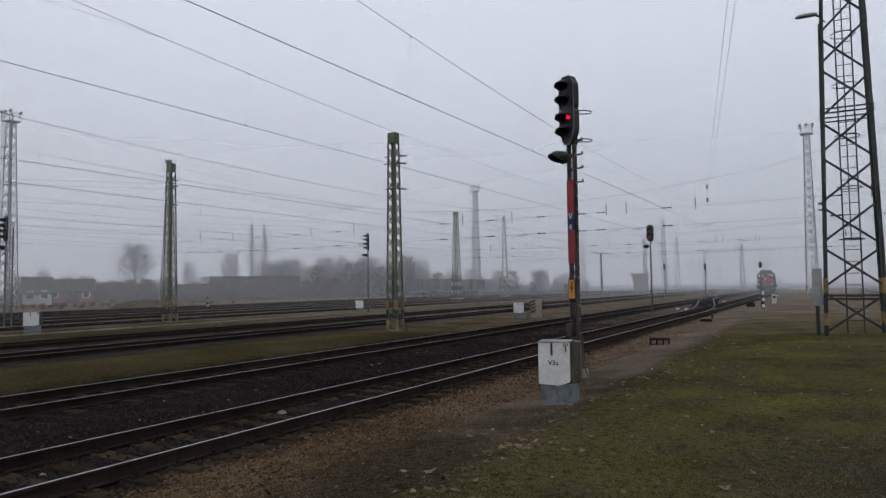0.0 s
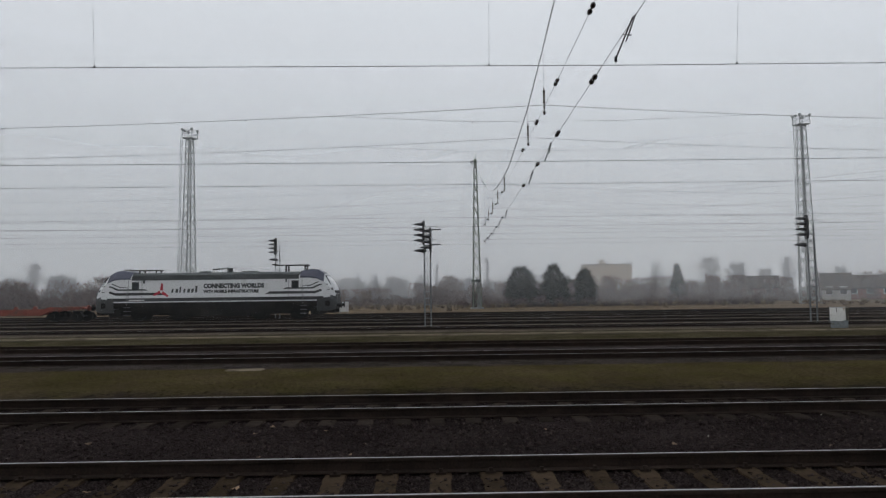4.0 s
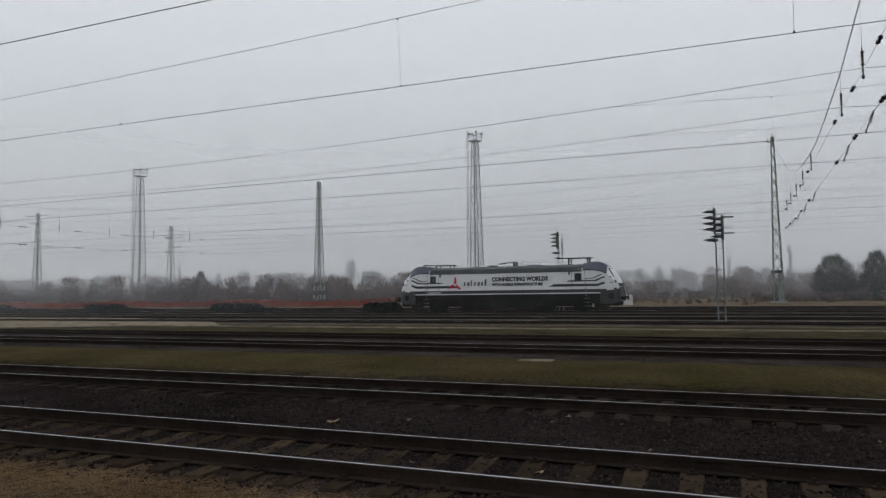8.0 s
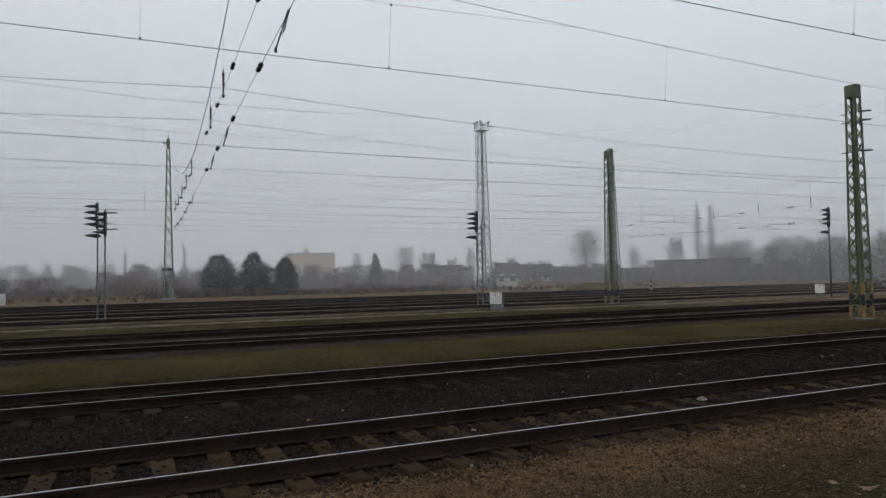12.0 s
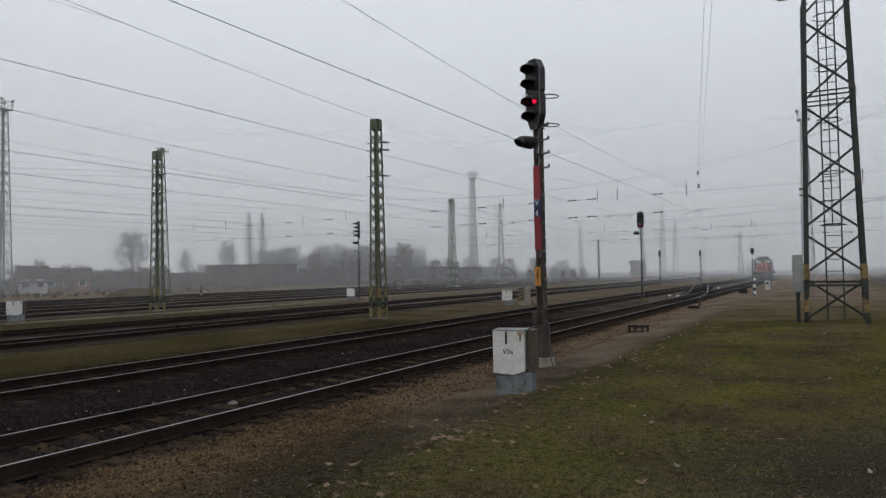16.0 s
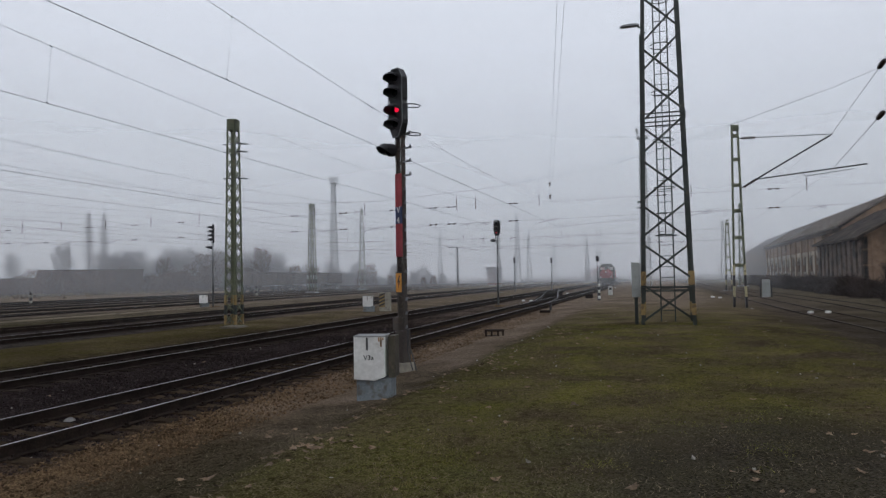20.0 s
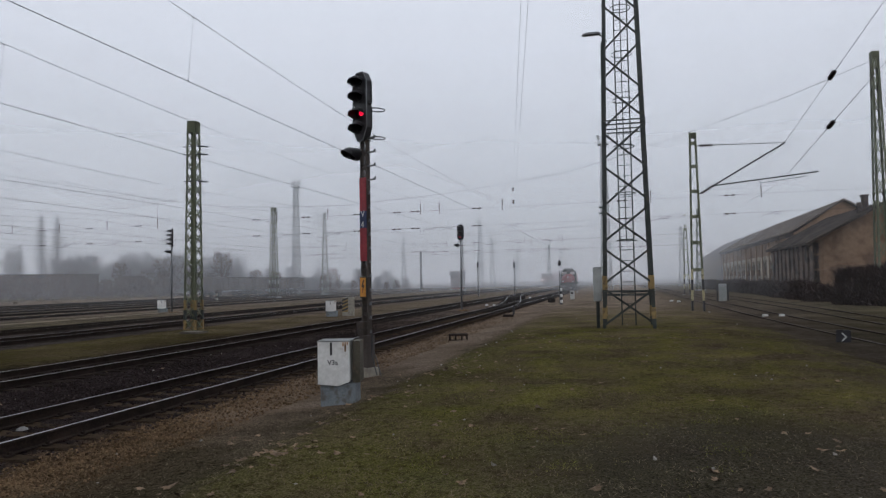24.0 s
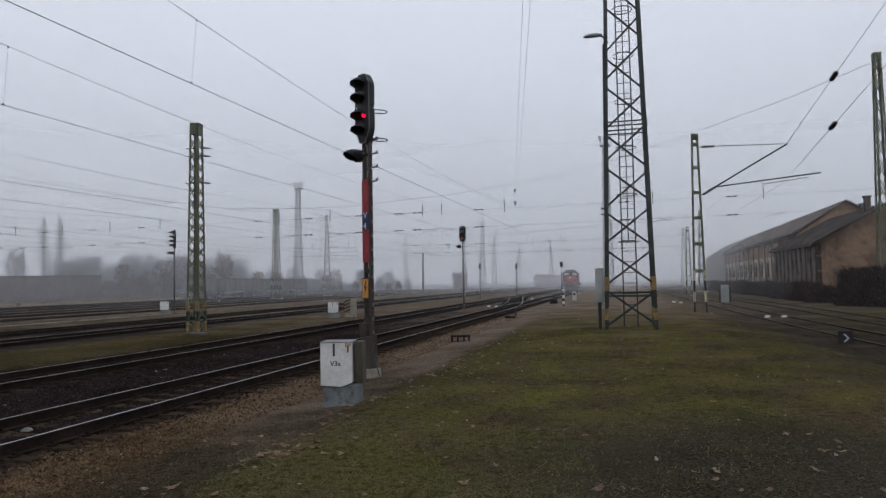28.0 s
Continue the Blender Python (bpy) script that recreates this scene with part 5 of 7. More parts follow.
# ---- signals beyond ----
def yard_signal(at, turn, h=6.4, lamps=4, ladder=False, label="black multi-lamp railway signal on a slim grey mast", low=True, lit=False, twin=False):
    t = thing("railway_signal", label, "railway signal", at, turn, "yard signals")
    part("foot", Geo().box(-0.2, -0.25, -0.25, 0.3, 0.45, 0.1), M["concrete"] if ladder else M["gravel"], t, bevel=0.02)
    if ladder:
        g = Geo()
        for y in (0.02, 0.4):
            g.beam((0, y, 0.1), (0, y, h - 0.6), 0.07)
        for k in range(int((h - 1.2) / 0.4)):
            g.beam((0, 0.02, 0.6 + k * 0.4), (0, 0.4, 0.6 + k * 0.4), 0.04)
        part("mast", g, M["mast_grey"], t, "grey steel ladder mast")
    else:
        part("mast", Geo().tube((0, 0, 0.1), (0, 0, h - 0.8), 0.065, 0.05, 8), M["mast_grey"], t)
        g = Geo()
        for k in range(9):
            g.beam((0, 0, 1.0 + k * 0.42), (0.3, 0.0, 1.0 + k * 0.42), 0.03)
        part("steps", g, M["mast_grey"], t)
    top = h
    bottom = h - 0.33 * lamps - 0.1
    head = part("signal_head", Geo().plate([(a * (0.55 if lamps < 3 else 1.0), b) for a, b in ((-0.12, bottom - 0.05), (0.12, bottom - 0.05), (0.24, bottom + 0.15), (0.24, top - 0.15), (0.12, top), (-0.12, top), (-0.24, top - 0.15), (-0.24, bottom + 0.15))], -0.05, 0.05), M["signal_black"], t)
    for k in range(lamps):
        z = top - 0.22 - k * 0.33
        part("hood", hood(Geo(), (0, -0.05, z), 0.115 if lamps > 2 else 0.07, 0.6 if ladder else 0.4 if lamps > 2 else 0.2), M["signal_black"], head)
        part("lens", disc((0, -0.05, z), 0.085 if lamps > 2 else 0.055, n=10), M["lens_dim"] if lit and k == 2 else M["lens_dark"], head)
    for z in (h - 0.35, h - 1.15):
        part("arm", Geo().beam((0.1, 0.05, z), (0.12, 0.95, z), 0.04, 0.03) if ladder else Geo().beam((0.1, 0.05, z), (0.75, 0.1, z), 0.05, 0.03), M["mast_grey"], t)
    if twin:
        head = part("signal_head", Geo().plate([(0.18, bottom - 0.45), (0.42, bottom - 0.45), (0.54, bottom - 0.25), (0.54, top - 0.6), (0.42, top - 0.45), (0.18, top - 0.45), (0.06, top - 0.6), (0.06, bottom - 0.25)], 0.4, 0.5), M["signal_black"], t)
        for k in range(lamps):
            z = top - 0.67 - k * 0.33
            part("hood", hood(Geo(), (0.3, 0.4, z), 0.115, 0.6), M["signal_black"], head)
            part("lens", disc((0.3, 0.4, z), 0.085, n=10), M["lens_dark"], head)
        for z in (h - 0.6, h - 1.5):
            part("platform", Geo().box(0.0, 0.4, z, 0.5, 1.05, z + 0.04), M["mast_grey"], t)
    if low:
        la = part("side_lamp", Geo().turned((-0.25, -0.12, bottom - 0.4), (-0.25, 0.12, bottom - 0.4), [(0, 0.13), (0.5, 0.14), (1, 0.05)], 10).tube((-0.25, 0, bottom - 0.4), (0, 0, bottom - 0.4), 0.03), M["signal_black"], t)
        part("hood", hood(Geo(), (-0.25, -0.12, bottom - 0.4), 0.13, 0.55 if ladder else 0.4), M["signal_black"], la)
    return t


yard_signal((-10.3, 47.5, -0.2), -8, 6.2, 3, label="slim railway signal between two main tracks", lit=True)
yard_signal((-41.8, 21.7, -0.2), -8, 6.6, 4, True, "four-lamp yard signal on a pale ladder mast")
yard_signal((-41.9, -1.75, -0.2), -8, 6.5, 4, True, "yard signal with two hooded heads on a ladder mast", twin=True)
yard_signal((-58.4, -14.5, -0.2), -8, 6.9, 4, True, "four-lamp yard signal standing behind the locomotive")
yard_signal((-33.1, 46.05, -0.15), -38, 6.6, 4, label="four-lamp yard signal beside a white relay box")
yard_signal((-17.3, 88.0, -0.2), -6, 4.6, 2, label="distant short signal in the fog", low=False)
yard_signal((-12.6, 88.8, -0.2), -6, 4.5, 2, label="distant short signal in the fog", low=False)
yard_signal((-4.1, 57.0, -0.2), -5, 3.7, 1, label="slim lamp post signal beside the dirt path", low=False)

t = thing("striped_post", "short black and white banded concrete post", "marker post", (-3.85, 55.0, -0.1))
for k in range(6):
    part("band", Geo().tube((0, 0, -0.1 + k * 0.24), (0, 0, 0.14 + k * 0.24), 0.095, n=12), M["white_paint"] if k % 2 else M["black"], t)
for p in ((-50.7, 79.7, -0.25), (-61.2, 54.4, -0.25)):
    t = thing("striped_post", "short banded pale and brown concrete post", "marker post", p)
    for k in range(5):
        part("band", Geo().tube((0, 0, -0.1 + k * 0.3), (0, 0, 0.2 + k * 0.3), 0.14, n=10), M["beige_concrete"] if k % 2 else M["mast_brown"], t)
t = thing("distance_stone", "small white painted marker stone", "marker stone", (-3.9, 69.0, -0.15))
part("stone", Geo().box(-0.2, -0.12, -0.1, 0.2, 0.12, 0.95), M["white_paint"], t, bevel=0.05)
part("dark_field", Geo().box(-0.12, -0.156, 0.6, 0.12, -0.151, 0.8), M["black"], t)
for i, (x, y) in enumerate(((-10.4, 57.5), (-9.7, 57.3), (-9.5, 80.0), (-8.9, 79.8), (4.4, 53.4), (4.9, 53.3), (7.55, 36.1), (8.3, 36.1), (-5.8, 110), (-6.4, 110.4))):
    t = thing("point_marker", "small white marker block lying by the track", "marker block", (x, y, ground_z(x, y)), 20)
    part("block", Geo().box(-0.12, -0.09, -0.03, 0.12, 0.09, 0.1), M["white_paint"], t, bevel=0.03)
t = thing("dwarf_signal", "low black board with a white arrow mark by the siding", "sign", (6.97, 21.9, -0.2), -16)
part("board", Geo().box(-0.19, -0.04, 0.12, 0.19, 0.04, 0.52), M["signal_black"], t, bevel=0.01)
part("arrow", Geo().plate([(-0.02, 0.2), (0.09, 0.32), (-0.02, 0.44), (-0.06, 0.44), (0.05, 0.32), (-0.06, 0.2)], -0.046, -0.04), M["white_paint"], t)
for s in (-0.13, 0.13):
    part("leg", Geo().box(s - 0.02, -0.02, 0, s + 0.02, 0.02, 0.14), M["black"], t)
t = thing("grey_cabinet", "weathered grey steel cabinet beside the siding", "cabinet", (8.75, 59.0, -0.2), -8)
part("body", Geo().box(-0.3, -0.25, 0, 0.3, 0.25, 1.55), M["galv"], t, bevel=0.02)
part("side_post", Geo().box(0.34, -0.1, 0, 0.44, 0.05, 1.4), M["black"], t)
part("side_post", Geo().box(-0.46, -0.1, 0, -0.36, 0.05, 1.2), M["black"], t)
t = thing("cable_trough", "dark rusty iron grate and cable box in the dirt", "iron grate", (-4.88, 23.1, -0.17), 12)
g = Geo().box(-0.34, -0.22, 0, 0.34, 0.22, 0.05)
for x in (-0.3, -0.1, 0.12, 0.3):
    g.box(x - 0.03, -0.2, 0.05, x + 0.03, 0.2, 0.22)
part("frame", g.box(-0.34, -0.22, 0.2, 0.34, 0.22, 0.26), M["rust_rail"], t)
t = thing("point_machine", "low rusty point lever frame beside the switch", "point machine", (-5.6, 38.9, -0.2), 5)
part("casing", Geo().box(-0.3, -0.2, 0, 0.3, 0.2, 0.16), M["rust_rail"], t, bevel=0.03)
part("lever", Geo().box(0.25, -0.06, 0.15, 0.37, 0.06, 0.6), M["black"], t, bevel=0.02)
t = thing("point_machine", "low dark point machine in the gravel", "point machine", (-5.4, 63.0, -0.2), 5)
part("casing", Geo().box(-0.35, -0.25, 0, 0.35, 0.25, 0.4), M["rust_rail"], t, bevel=0.06)


# ---- rolling stock ----
M["loco_white"] = surface("satin_silver_white_loco_paint", (0.66, 0.67, 0.68), (0.76, 0.77, 0.78), 0.4, 0.0, 6, 0.5, 0.02, (0.6, 0.6, 0.59), 0.66)
M["loco_grey"] = surface("dusty_grey_roof_paint", (0.05, 0.057, 0.058), (0.08, 0.088, 0.09), 0.6, 0.0, 8, 0.6, 0.03)
M["loco_blue"] = surface("dark_violet_blue_cab_paint", (0.038, 0.042, 0.068), (0.06, 0.064, 0.095), 0.4, 0.0, 8, 0.6, 0.02)
M["loco_dark"] = surface("charcoal_stripe_paint", (0.025, 0.028, 0.03), (0.045, 0.048, 0.05), 0.5, 0.0, 8, 0.6, 0.02)
M["bogie"] = surface("grimy_bogie_steel", (0.012, 0.012, 0.012), (0.026, 0.024, 0.022), 0.8, 0.0, 12, 1, 0.1, gloss=0.1)
M["word_grey"] = surface("grey_word_paint", (0.06, 0.062, 0.065), (0.1, 0.102, 0.105), 0.5, 0, 8, 0.6, 0.02)
M["logo_red"] = surface("bright_red_paint", (0.38, 0.02, 0.04), (0.46, 0.03, 0.055), 0.45, 0, 10, 1, 0)
M["wagon_red"] = surface("rusty_oxide_red_wagon_paint", (0.14, 0.036, 0.025), (0.22, 0.06, 0.04), 0.8, 0, 8, 0.5, 0.1, (0.12, 0.06, 0.045), 0.6)
M["wagon_brown"] = surface("weathered_brown_wagon_paint", (0.035, 0.025, 0.021), (0.06, 0.043, 0.036), 0.8, 0, 8, 0.5, 0.1, (0.075, 0.045, 0.03), 0.62)
M["train_red"] = surface("dull_red_train_paint", (0.14, 0.018, 0.022), (0.2, 0.028, 0.032), 0.6, 0, 8, 0.5, 0.02)
M["diesel_red"] = surface("red_locomotive_paint", (0.25, 0.018, 0.022), (0.33, 0.028, 0.033), 0.55, 0, 8, 0.5, 0.02)


def loft(stations):
    """A body lofted along y from stations of (y, half width, bottom, shoulder, top, inset of the top)."""
    g = Geo()
    rows = [[(-w, y, zb), (-w, y, zs), (-w + ins, y, zt), (w - ins, y, zt), (w, y, zs), (w, y, zb)] for y, w, zb, zs, zt, ins in stations]
    v = [p for r in rows for p in r]
    f = [(6 * i + j, 6 * i + (j + 1) % 6, 6 * (i + 1) + (j + 1) % 6, 6 * (i + 1) + j) for i in range(len(rows) - 1) for j in range(6)]
    f += [tuple(range(6)), tuple(6 * (len(rows) - 1) + j for j in reversed(range(6)))]
    return g.put(v, f)


def wheel_geo(r=0.6):
    g = Geo()
    for s in (-1, 1):
        g.tube((s * 0.7, 0, 0), (s * 0.83, 0, 0), r, n=24)
        g.tube((s * 0.66, 0, 0), (s * 0.7, 0, 0), r + 0.03, n=24)
        g.tube((s * 0.83, 0, 0), (s * 0.88, 0, 0), r * 0.45, n=16)
    return g.tube((-0.8, 0, 0), (0.8, 0, 0), 0.09)


def bogie(parent, y, base=2.9, r=0.6, mat="bogie"):
    b = part("bogie", Geo(), M[mat], parent)
    g = Geo()
    for s in (-1, 1):
        g.plate([(y - base / 2 - 0.6, r - 0.05), (y - base / 2 - 0.3, r + 0.3), (y - 0.5, r + 0.3), (y - 0.35, r - 0.05), (y + 0.35, r - 0.05), (y + 0.5, r + 0.3), (y + base / 2 + 0.3, r + 0.3), (y + base / 2 + 0.6, r - 0.05), (y + base / 2 + 0.5, r - 0.2), (y + base / 2 - 0.6, r - 0.22), (y - base / 2 + 0.6, r - 0.22), (y - base / 2 - 0.5, r - 0.2)], s * 1.02 - 0.06, s * 1.02 + 0.06, "x")
        for d in (-1, 1):
            g.tube((s * 1.05, y + d * base / 2, r), (s * 1.2, y + d * base / 2, r), 0.16, n=10)
            g.tube((s * 1.0, y + d * 0.28, r), (s * 1.0, y + d * 0.28, r + 0.4), 0.13, n=8)
    g.box(-1.0, y - 0.3, r - 0.05, 1.0, y + 0.3, r + 0.25)
    b.data = g.mesh("bogie_frame", M[mat])
    for d in (-1, 1):
        part("wheelset", wheel_geo(r), [M["bogie"]], b, at=(0, y + d * base / 2, r))
    return b


def buffers(parent, y, s, mat="bogie"):
    for x in (-0.875, 0.875):
        g = Geo().tube((x, y, 1.05), (x, y + s * 0.45, 1.05), 0.11, n=10)
        g.tube((x, y + s * 0.45, 1.05), (x, y + s * 0.52, 1.05), 0.24, n=14)
        part("buffer", g, M[mat], parent)
    part("coupling", Geo().box(-0.12, min(y, y + s * 0.35), 0.85, 0.12, max(y, y + s * 0.35), 1.15), M[mat], parent)


def electric_loco(at):
    t = thing("electric_locomotive", "white electric locomotive with dark stripes, blue cab roofs and lowered pantographs", "locomotive", at)
    half = [(0, 1.5, 1.42, 3.3, 3.42, 0.16), (6.55, 1.5, 1.42, 3.3, 3.42, 0.16), (6.6, 1.5, 1.42, 3.3, 3.75, 0.5), (7.4, 1.5, 1.42, 3.3, 3.9, 0.6), (7.9, 1.49, 1.42, 3.2, 3.85, 0.6), (8.45, 1.44, 1.4, 2.9, 3.5, 0.5), (8.95, 1.34, 1.36, 2.4, 2.95, 0.4), (9.2, 1.26, 1.3, 2.2, 2.55, 0.3), (9.33, 1.18, 1.28, 1.9, 2.2, 0.3), (9.36, 1.1, 1.3, 1.6, 1.9, 0.25)]
    stations = [(-y, *r) for y, *r in reversed(half[1:])] + half[1:]
    part("body", loft(stations), M["loco_white"], t, "silver-white body shell")
    part("roof", loft([(-6.5, 1.36, 3.425, 3.55, 3.72, 0.3), (6.5, 1.36, 3.425, 3.55, 3.72, 0.3)]), M["loco_grey"], t, "dusty grey roof")
    for s in (-1, 1):
        sec = [(6.58, 1.515, 3.22, 3.32, 3.78, 0.5), (7.4, 1.515, 3.22, 3.32, 3.93, 0.6), (7.9, 1.505, 3.14, 3.22, 3.88, 0.6), (8.42, 1.455, 2.9, 2.95, 3.56, 0.5)]
        sec = [(s * y, *r) for y, *r in sec]
        cab = part("cab_roof", loft(sec if s > 0 else list(reversed(sec))), M["loco_blue"], t, "dark violet-blue cab roof")
        part("windscreen", Geo().put([(-1.1, s * 8.55, 3.42), (1.1, s * 8.55, 3.42), (1.15, s * 8.98, 2.66), (-1.15, s * 8.98, 2.66), (-1.1, s * 8.5, 3.36), (1.1, s * 8.5, 3.36), (1.15, s * 8.93, 2.6), (-1.15, s * 8.93, 2.6)], [(0, 1, 2, 3), (7, 6, 5, 4), (0, 4, 5, 1), (1, 5, 6, 2), (2, 6, 7, 3), (3, 7, 4, 0)]), M["glass"], t)
        part("nose_band", Geo().box(-1.16, s * 9.3 - 0.06, 1.95, 1.16, s * 9.3 + 0.08, 2.2), M["loco_dark"], t)
        low = [(s * y, *q) for y, *q in ((7.9, 1.505, 0.62, 1.6, 1.74, 0.05), (8.45, 1.455, 0.62, 1.62, 1.76, 0.05), (8.95, 1.355, 0.62, 1.66, 1.84, 0.05), (9.2, 1.275, 0.7, 1.7, 1.9, 0.05), (9.4, 1.15, 0.8, 1.74, 1.92, 0.05))]
        part("nose_apron", loft(low if s > 0 else list(reversed(low))), M["loco_dark"], t, "dark lower nose")
        for x in (-1, 1):
            part("lamp_panel", Geo().put([(x * 1.368, s * 8.93, 1.55), (x * 1.298, s * 9.15, 1.55), (x * 1.298, s * 9.15, 1.82), (x * 1.368, s * 8.93, 1.86), (x * 1.33, s * 8.93, 1.55), (x * 1.26, s * 9.15, 1.55), (x * 1.26, s * 9.15, 1.82), (x * 1.33, s * 8.93, 1.86)], [(0, 1, 2, 3), (7, 6, 5, 4), (0, 4, 5, 1), (1, 5, 6, 2), (2, 6, 7, 3), (3, 7, 4, 0)]), M["loco_grey"], t)
        for x in (-0.85, 0.85):
            part("headlight", Geo().tube((x, s * 9.3, 1.75), (x, s * 9.42, 1.75), 0.1, n=12), M["galv"], t)
        part("skirt", Geo().box(-1.25, s * 9.0 - 0.3, 0.45, 1.25, s * 9.0 + 0.3, 1.35), M["bogie"], t, bevel=0.05)
        buffers(t, s * 9.25, s)
        bogie(t, s * 4.75, 3.0, 0.625)
    part("underframe", Geo().box(-1.44, -8.9, 0.98, 1.44, 8.9, 1.4).box(-1.36, -2.6, 0.35, 1.36, 2.6, 1.0).box(-1.3, -7.6, 0.6, 1.3, 7.6, 1.0), M["bogie"], t, bevel=0.03)
    for y0, y1, z0, z1 in ((-2.5, -1.1, 0.3, 0.95), (-1.0, 0.5, 0.36, 0.92), (0.6, 2.4, 0.3, 0.98), (-8.3, -7.4, 0.35, 0.9), (7.4, 8.3, 0.35, 0.9), (-3.0, -2.6, 0.5, 1.0), (2.6, 3.1, 0.45, 1.0)):
        part("equipment_box", Geo().box(-1.38, y0, z0, 1.38, y1, z1), M["bogie"], t, bevel=0.04)
    for y in (-6.85, 6.85):
        for z in (0.42, 0.72, 1.02):
            part("step", Geo().box(1.36, y - 0.25, z, 1.52, y + 0.25, z + 0.04), M["mast_grey"], t)
    for y in (-6.4, -4.75, -3.1, 3.1, 4.75, 6.4):
        part("spring", Geo().tube((1.12, y - 0.32, 0.75), (1.12, y - 0.32, 1.1), 0.11, n=8).tube((1.12, y + 0.32, 0.75), (1.12, y + 0.32, 1.1), 0.11, n=8), M["loco_dark"], t)
    for side in (-1, 1):
        x0, x1 = (1.502, 1.512) if side > 0 else (-1.512, -1.502)
        part("roof_edge", Geo().box(x0, -6.5, 3.14, x1 + side * 0.01, 6.5, 3.43), M["loco_grey"], t, "grey band under the roof")
        part("sill_stripe", Geo().box(x0, -8.4, 1.5, x1, 8.4, 1.76), M["loco_dark"], t, "charcoal lower stripe")
        for s in (-1, 1):
            big = [(3.85, 1.98), (4.25, 2.18), (7.75, 2.18), (8.1, 2.3), (8.1, 2.12), (7.75, 1.98)]
            thin = [(5.2, 2.36), (5.5, 2.47), (7.5, 2.47), (8.1, 2.72), (8.1, 2.6), (7.6, 2.36)]
            fine = [(6.5, 2.58), (7.4, 2.66), (8.05, 2.94), (8.05, 2.86), (7.4, 2.58)]
            for o in (big, thin, fine):
                part("stripe", Geo().plate([(s * a, b) for a, b in o], x0, x1, "x"), M["loco_dark"], t)
            for o in ([(8.1, 2.12), (8.1, 2.3), (8.75, 2.42), (9.12, 2.42), (9.15, 2.24), (8.75, 2.24)], [(8.1, 2.6), (8.1, 2.72), (8.7, 2.74), (8.78, 2.66)]):
                v = []
                for a, b in o:
                    w = float(np.interp(a, [7.9, 8.45, 8.95, 9.2, 9.33], [1.49, 1.44, 1.34, 1.26, 1.18])) + 0.008
                    v.append((side * w, s * a, b))
                n = len(v)
                v += [(p[0] - side * 0.03, p[1], p[2]) for p in v]
                part("nose_stripe", Geo().put(v, [tuple(range(n)), tuple(range(2 * n - 1, n - 1, -1))] + [(i, (i + 1) % n, n + (i + 1) % n, n + i) for i in range(n)]), M["loco_dark"], t)
            wy = s * 6.2
            frame_ = part("window", Geo().box(x0, wy - 0.28, 2.36, x1 + side * 0.004, wy + 0.28, 3.02), M["loco_dark"], t)
            part("pane", Geo().box(x0 + side * 0.008, wy - 0.21, 2.44, x1 + side * 0.008, wy + 0.21, 2.94), M["glass"], frame_)
            part("door_seam", Geo().box(x0, s * 6.75 - 0.012, 1.5, x1 - side * 0.004, s * 6.75 + 0.012, 3.25), M["loco_grey"], t)
            part("door_seam", Geo().box(x0, s * 5.7 - 0.012, 1.75, x1 - side * 0.004, s * 5.7 + 0.012, 3.25), M["loco_grey"], t)
            part("handrail", Geo().tube((side * 1.56, s * 6.82, 1.2), (side * 1.56, s * 6.82, 2.6), 0.02), M["galv"], t)
            part("mirror", Geo().box(side * 1.5, s * 5.52 - 0.06, 2.9, side * 1.6, s * 5.52 + 0.06, 3.3), M["loco_grey"], t)
    # emblem, plain bars for the maker's word, and the slogan, on the side towards the near tracks
    for turn in (0, 120, 240):
        c, n = math.cos(radians(turn)), math.sin(radians(turn))
        blade = [(-4.2 + c * u - n * v, 2.26 + n * u + c * v) for u, v in ((-0.1, 0.09), (0.14, 0.09), (0.13, 0.62), (-0.01, 0.66))]
        part("emblem_blade", Geo().plate(blade, 1.502, 1.513, "x"), M["logo_red"], t, "plain red emblem blade")
    for k, (w, hi) in enumerate(((0.14, 2.46), (0.2, 2.46), (0.12, 2.62), (0.14, 2.46), (0.2, 2.46), (0.18, 2.46), (0.17, 2.68))):
        y = -3.42 + k * 0.305
        part("word_bar", Geo().plate([(y, 2.16), (y + w, 2.16), (y + w + 0.05, hi), (y + 0.05, hi)], 1.502, 1.511, "x"), M["word_grey"], t)
    face = pose(0, 0, 0, 0, 0, 90)
    part("lettering", lettering("CONNECTING WORLDS", 0.47, M["loco_dark"], squeeze=0.9, bold=0.032), None, t, "charcoal slogan letters", at=pose(1.512, -0.92, 2.5) @ face)
    part("lettering", lettering("WITH MOBILE INFRASTRUCTURE", 0.31, M["loco_dark"], squeeze=0.93, bold=0.022), None, t, "charcoal slogan letters", at=pose(1.512, -0.92, 2.12) @ face)
    part("number_bar", Geo().box(1.513, -6.7, 1.56, 1.517, -5.5, 1.64), M["white_paint"], t)
    for y0, y1, z in ((-7.2, -4.7, 3.98), (4.4, 7.1, 4.28)):
        p = part("pantograph", Geo().tube((-0.35, y0, z), (-0.35, y1, z), 0.025).tube((0.35, y0, z), (0.35, y1, z), 0.025), M["bogie"], t, "lowered black pantograph")
        part("collector", Geo().box(-0.9, y0 - 0.15, z - 0.02, 0.9, y0 + 0.15, z + 0.06), M["bogie"], p)
        g = Geo()
        for x in (-0.5, 0.5):
            for y in (y0 + 0.9, y1 - 0.3):
                string_insulator(g, (x, y, 3.7), (x, y, z - 0.04), 0.09, 3)
        part("insulator", g.box(-0.6, y0 + 0.7, z - 0.05, 0.6, y1 - 0.1, z), M["bogie"], p)
    rail = Geo()
    for y in (-3.0, -2.0, 0.2, 1.5, 3.0, 4.2):
        rail.beam((0.9, y, 3.6), (0.9, y, 4.05), 0.03)
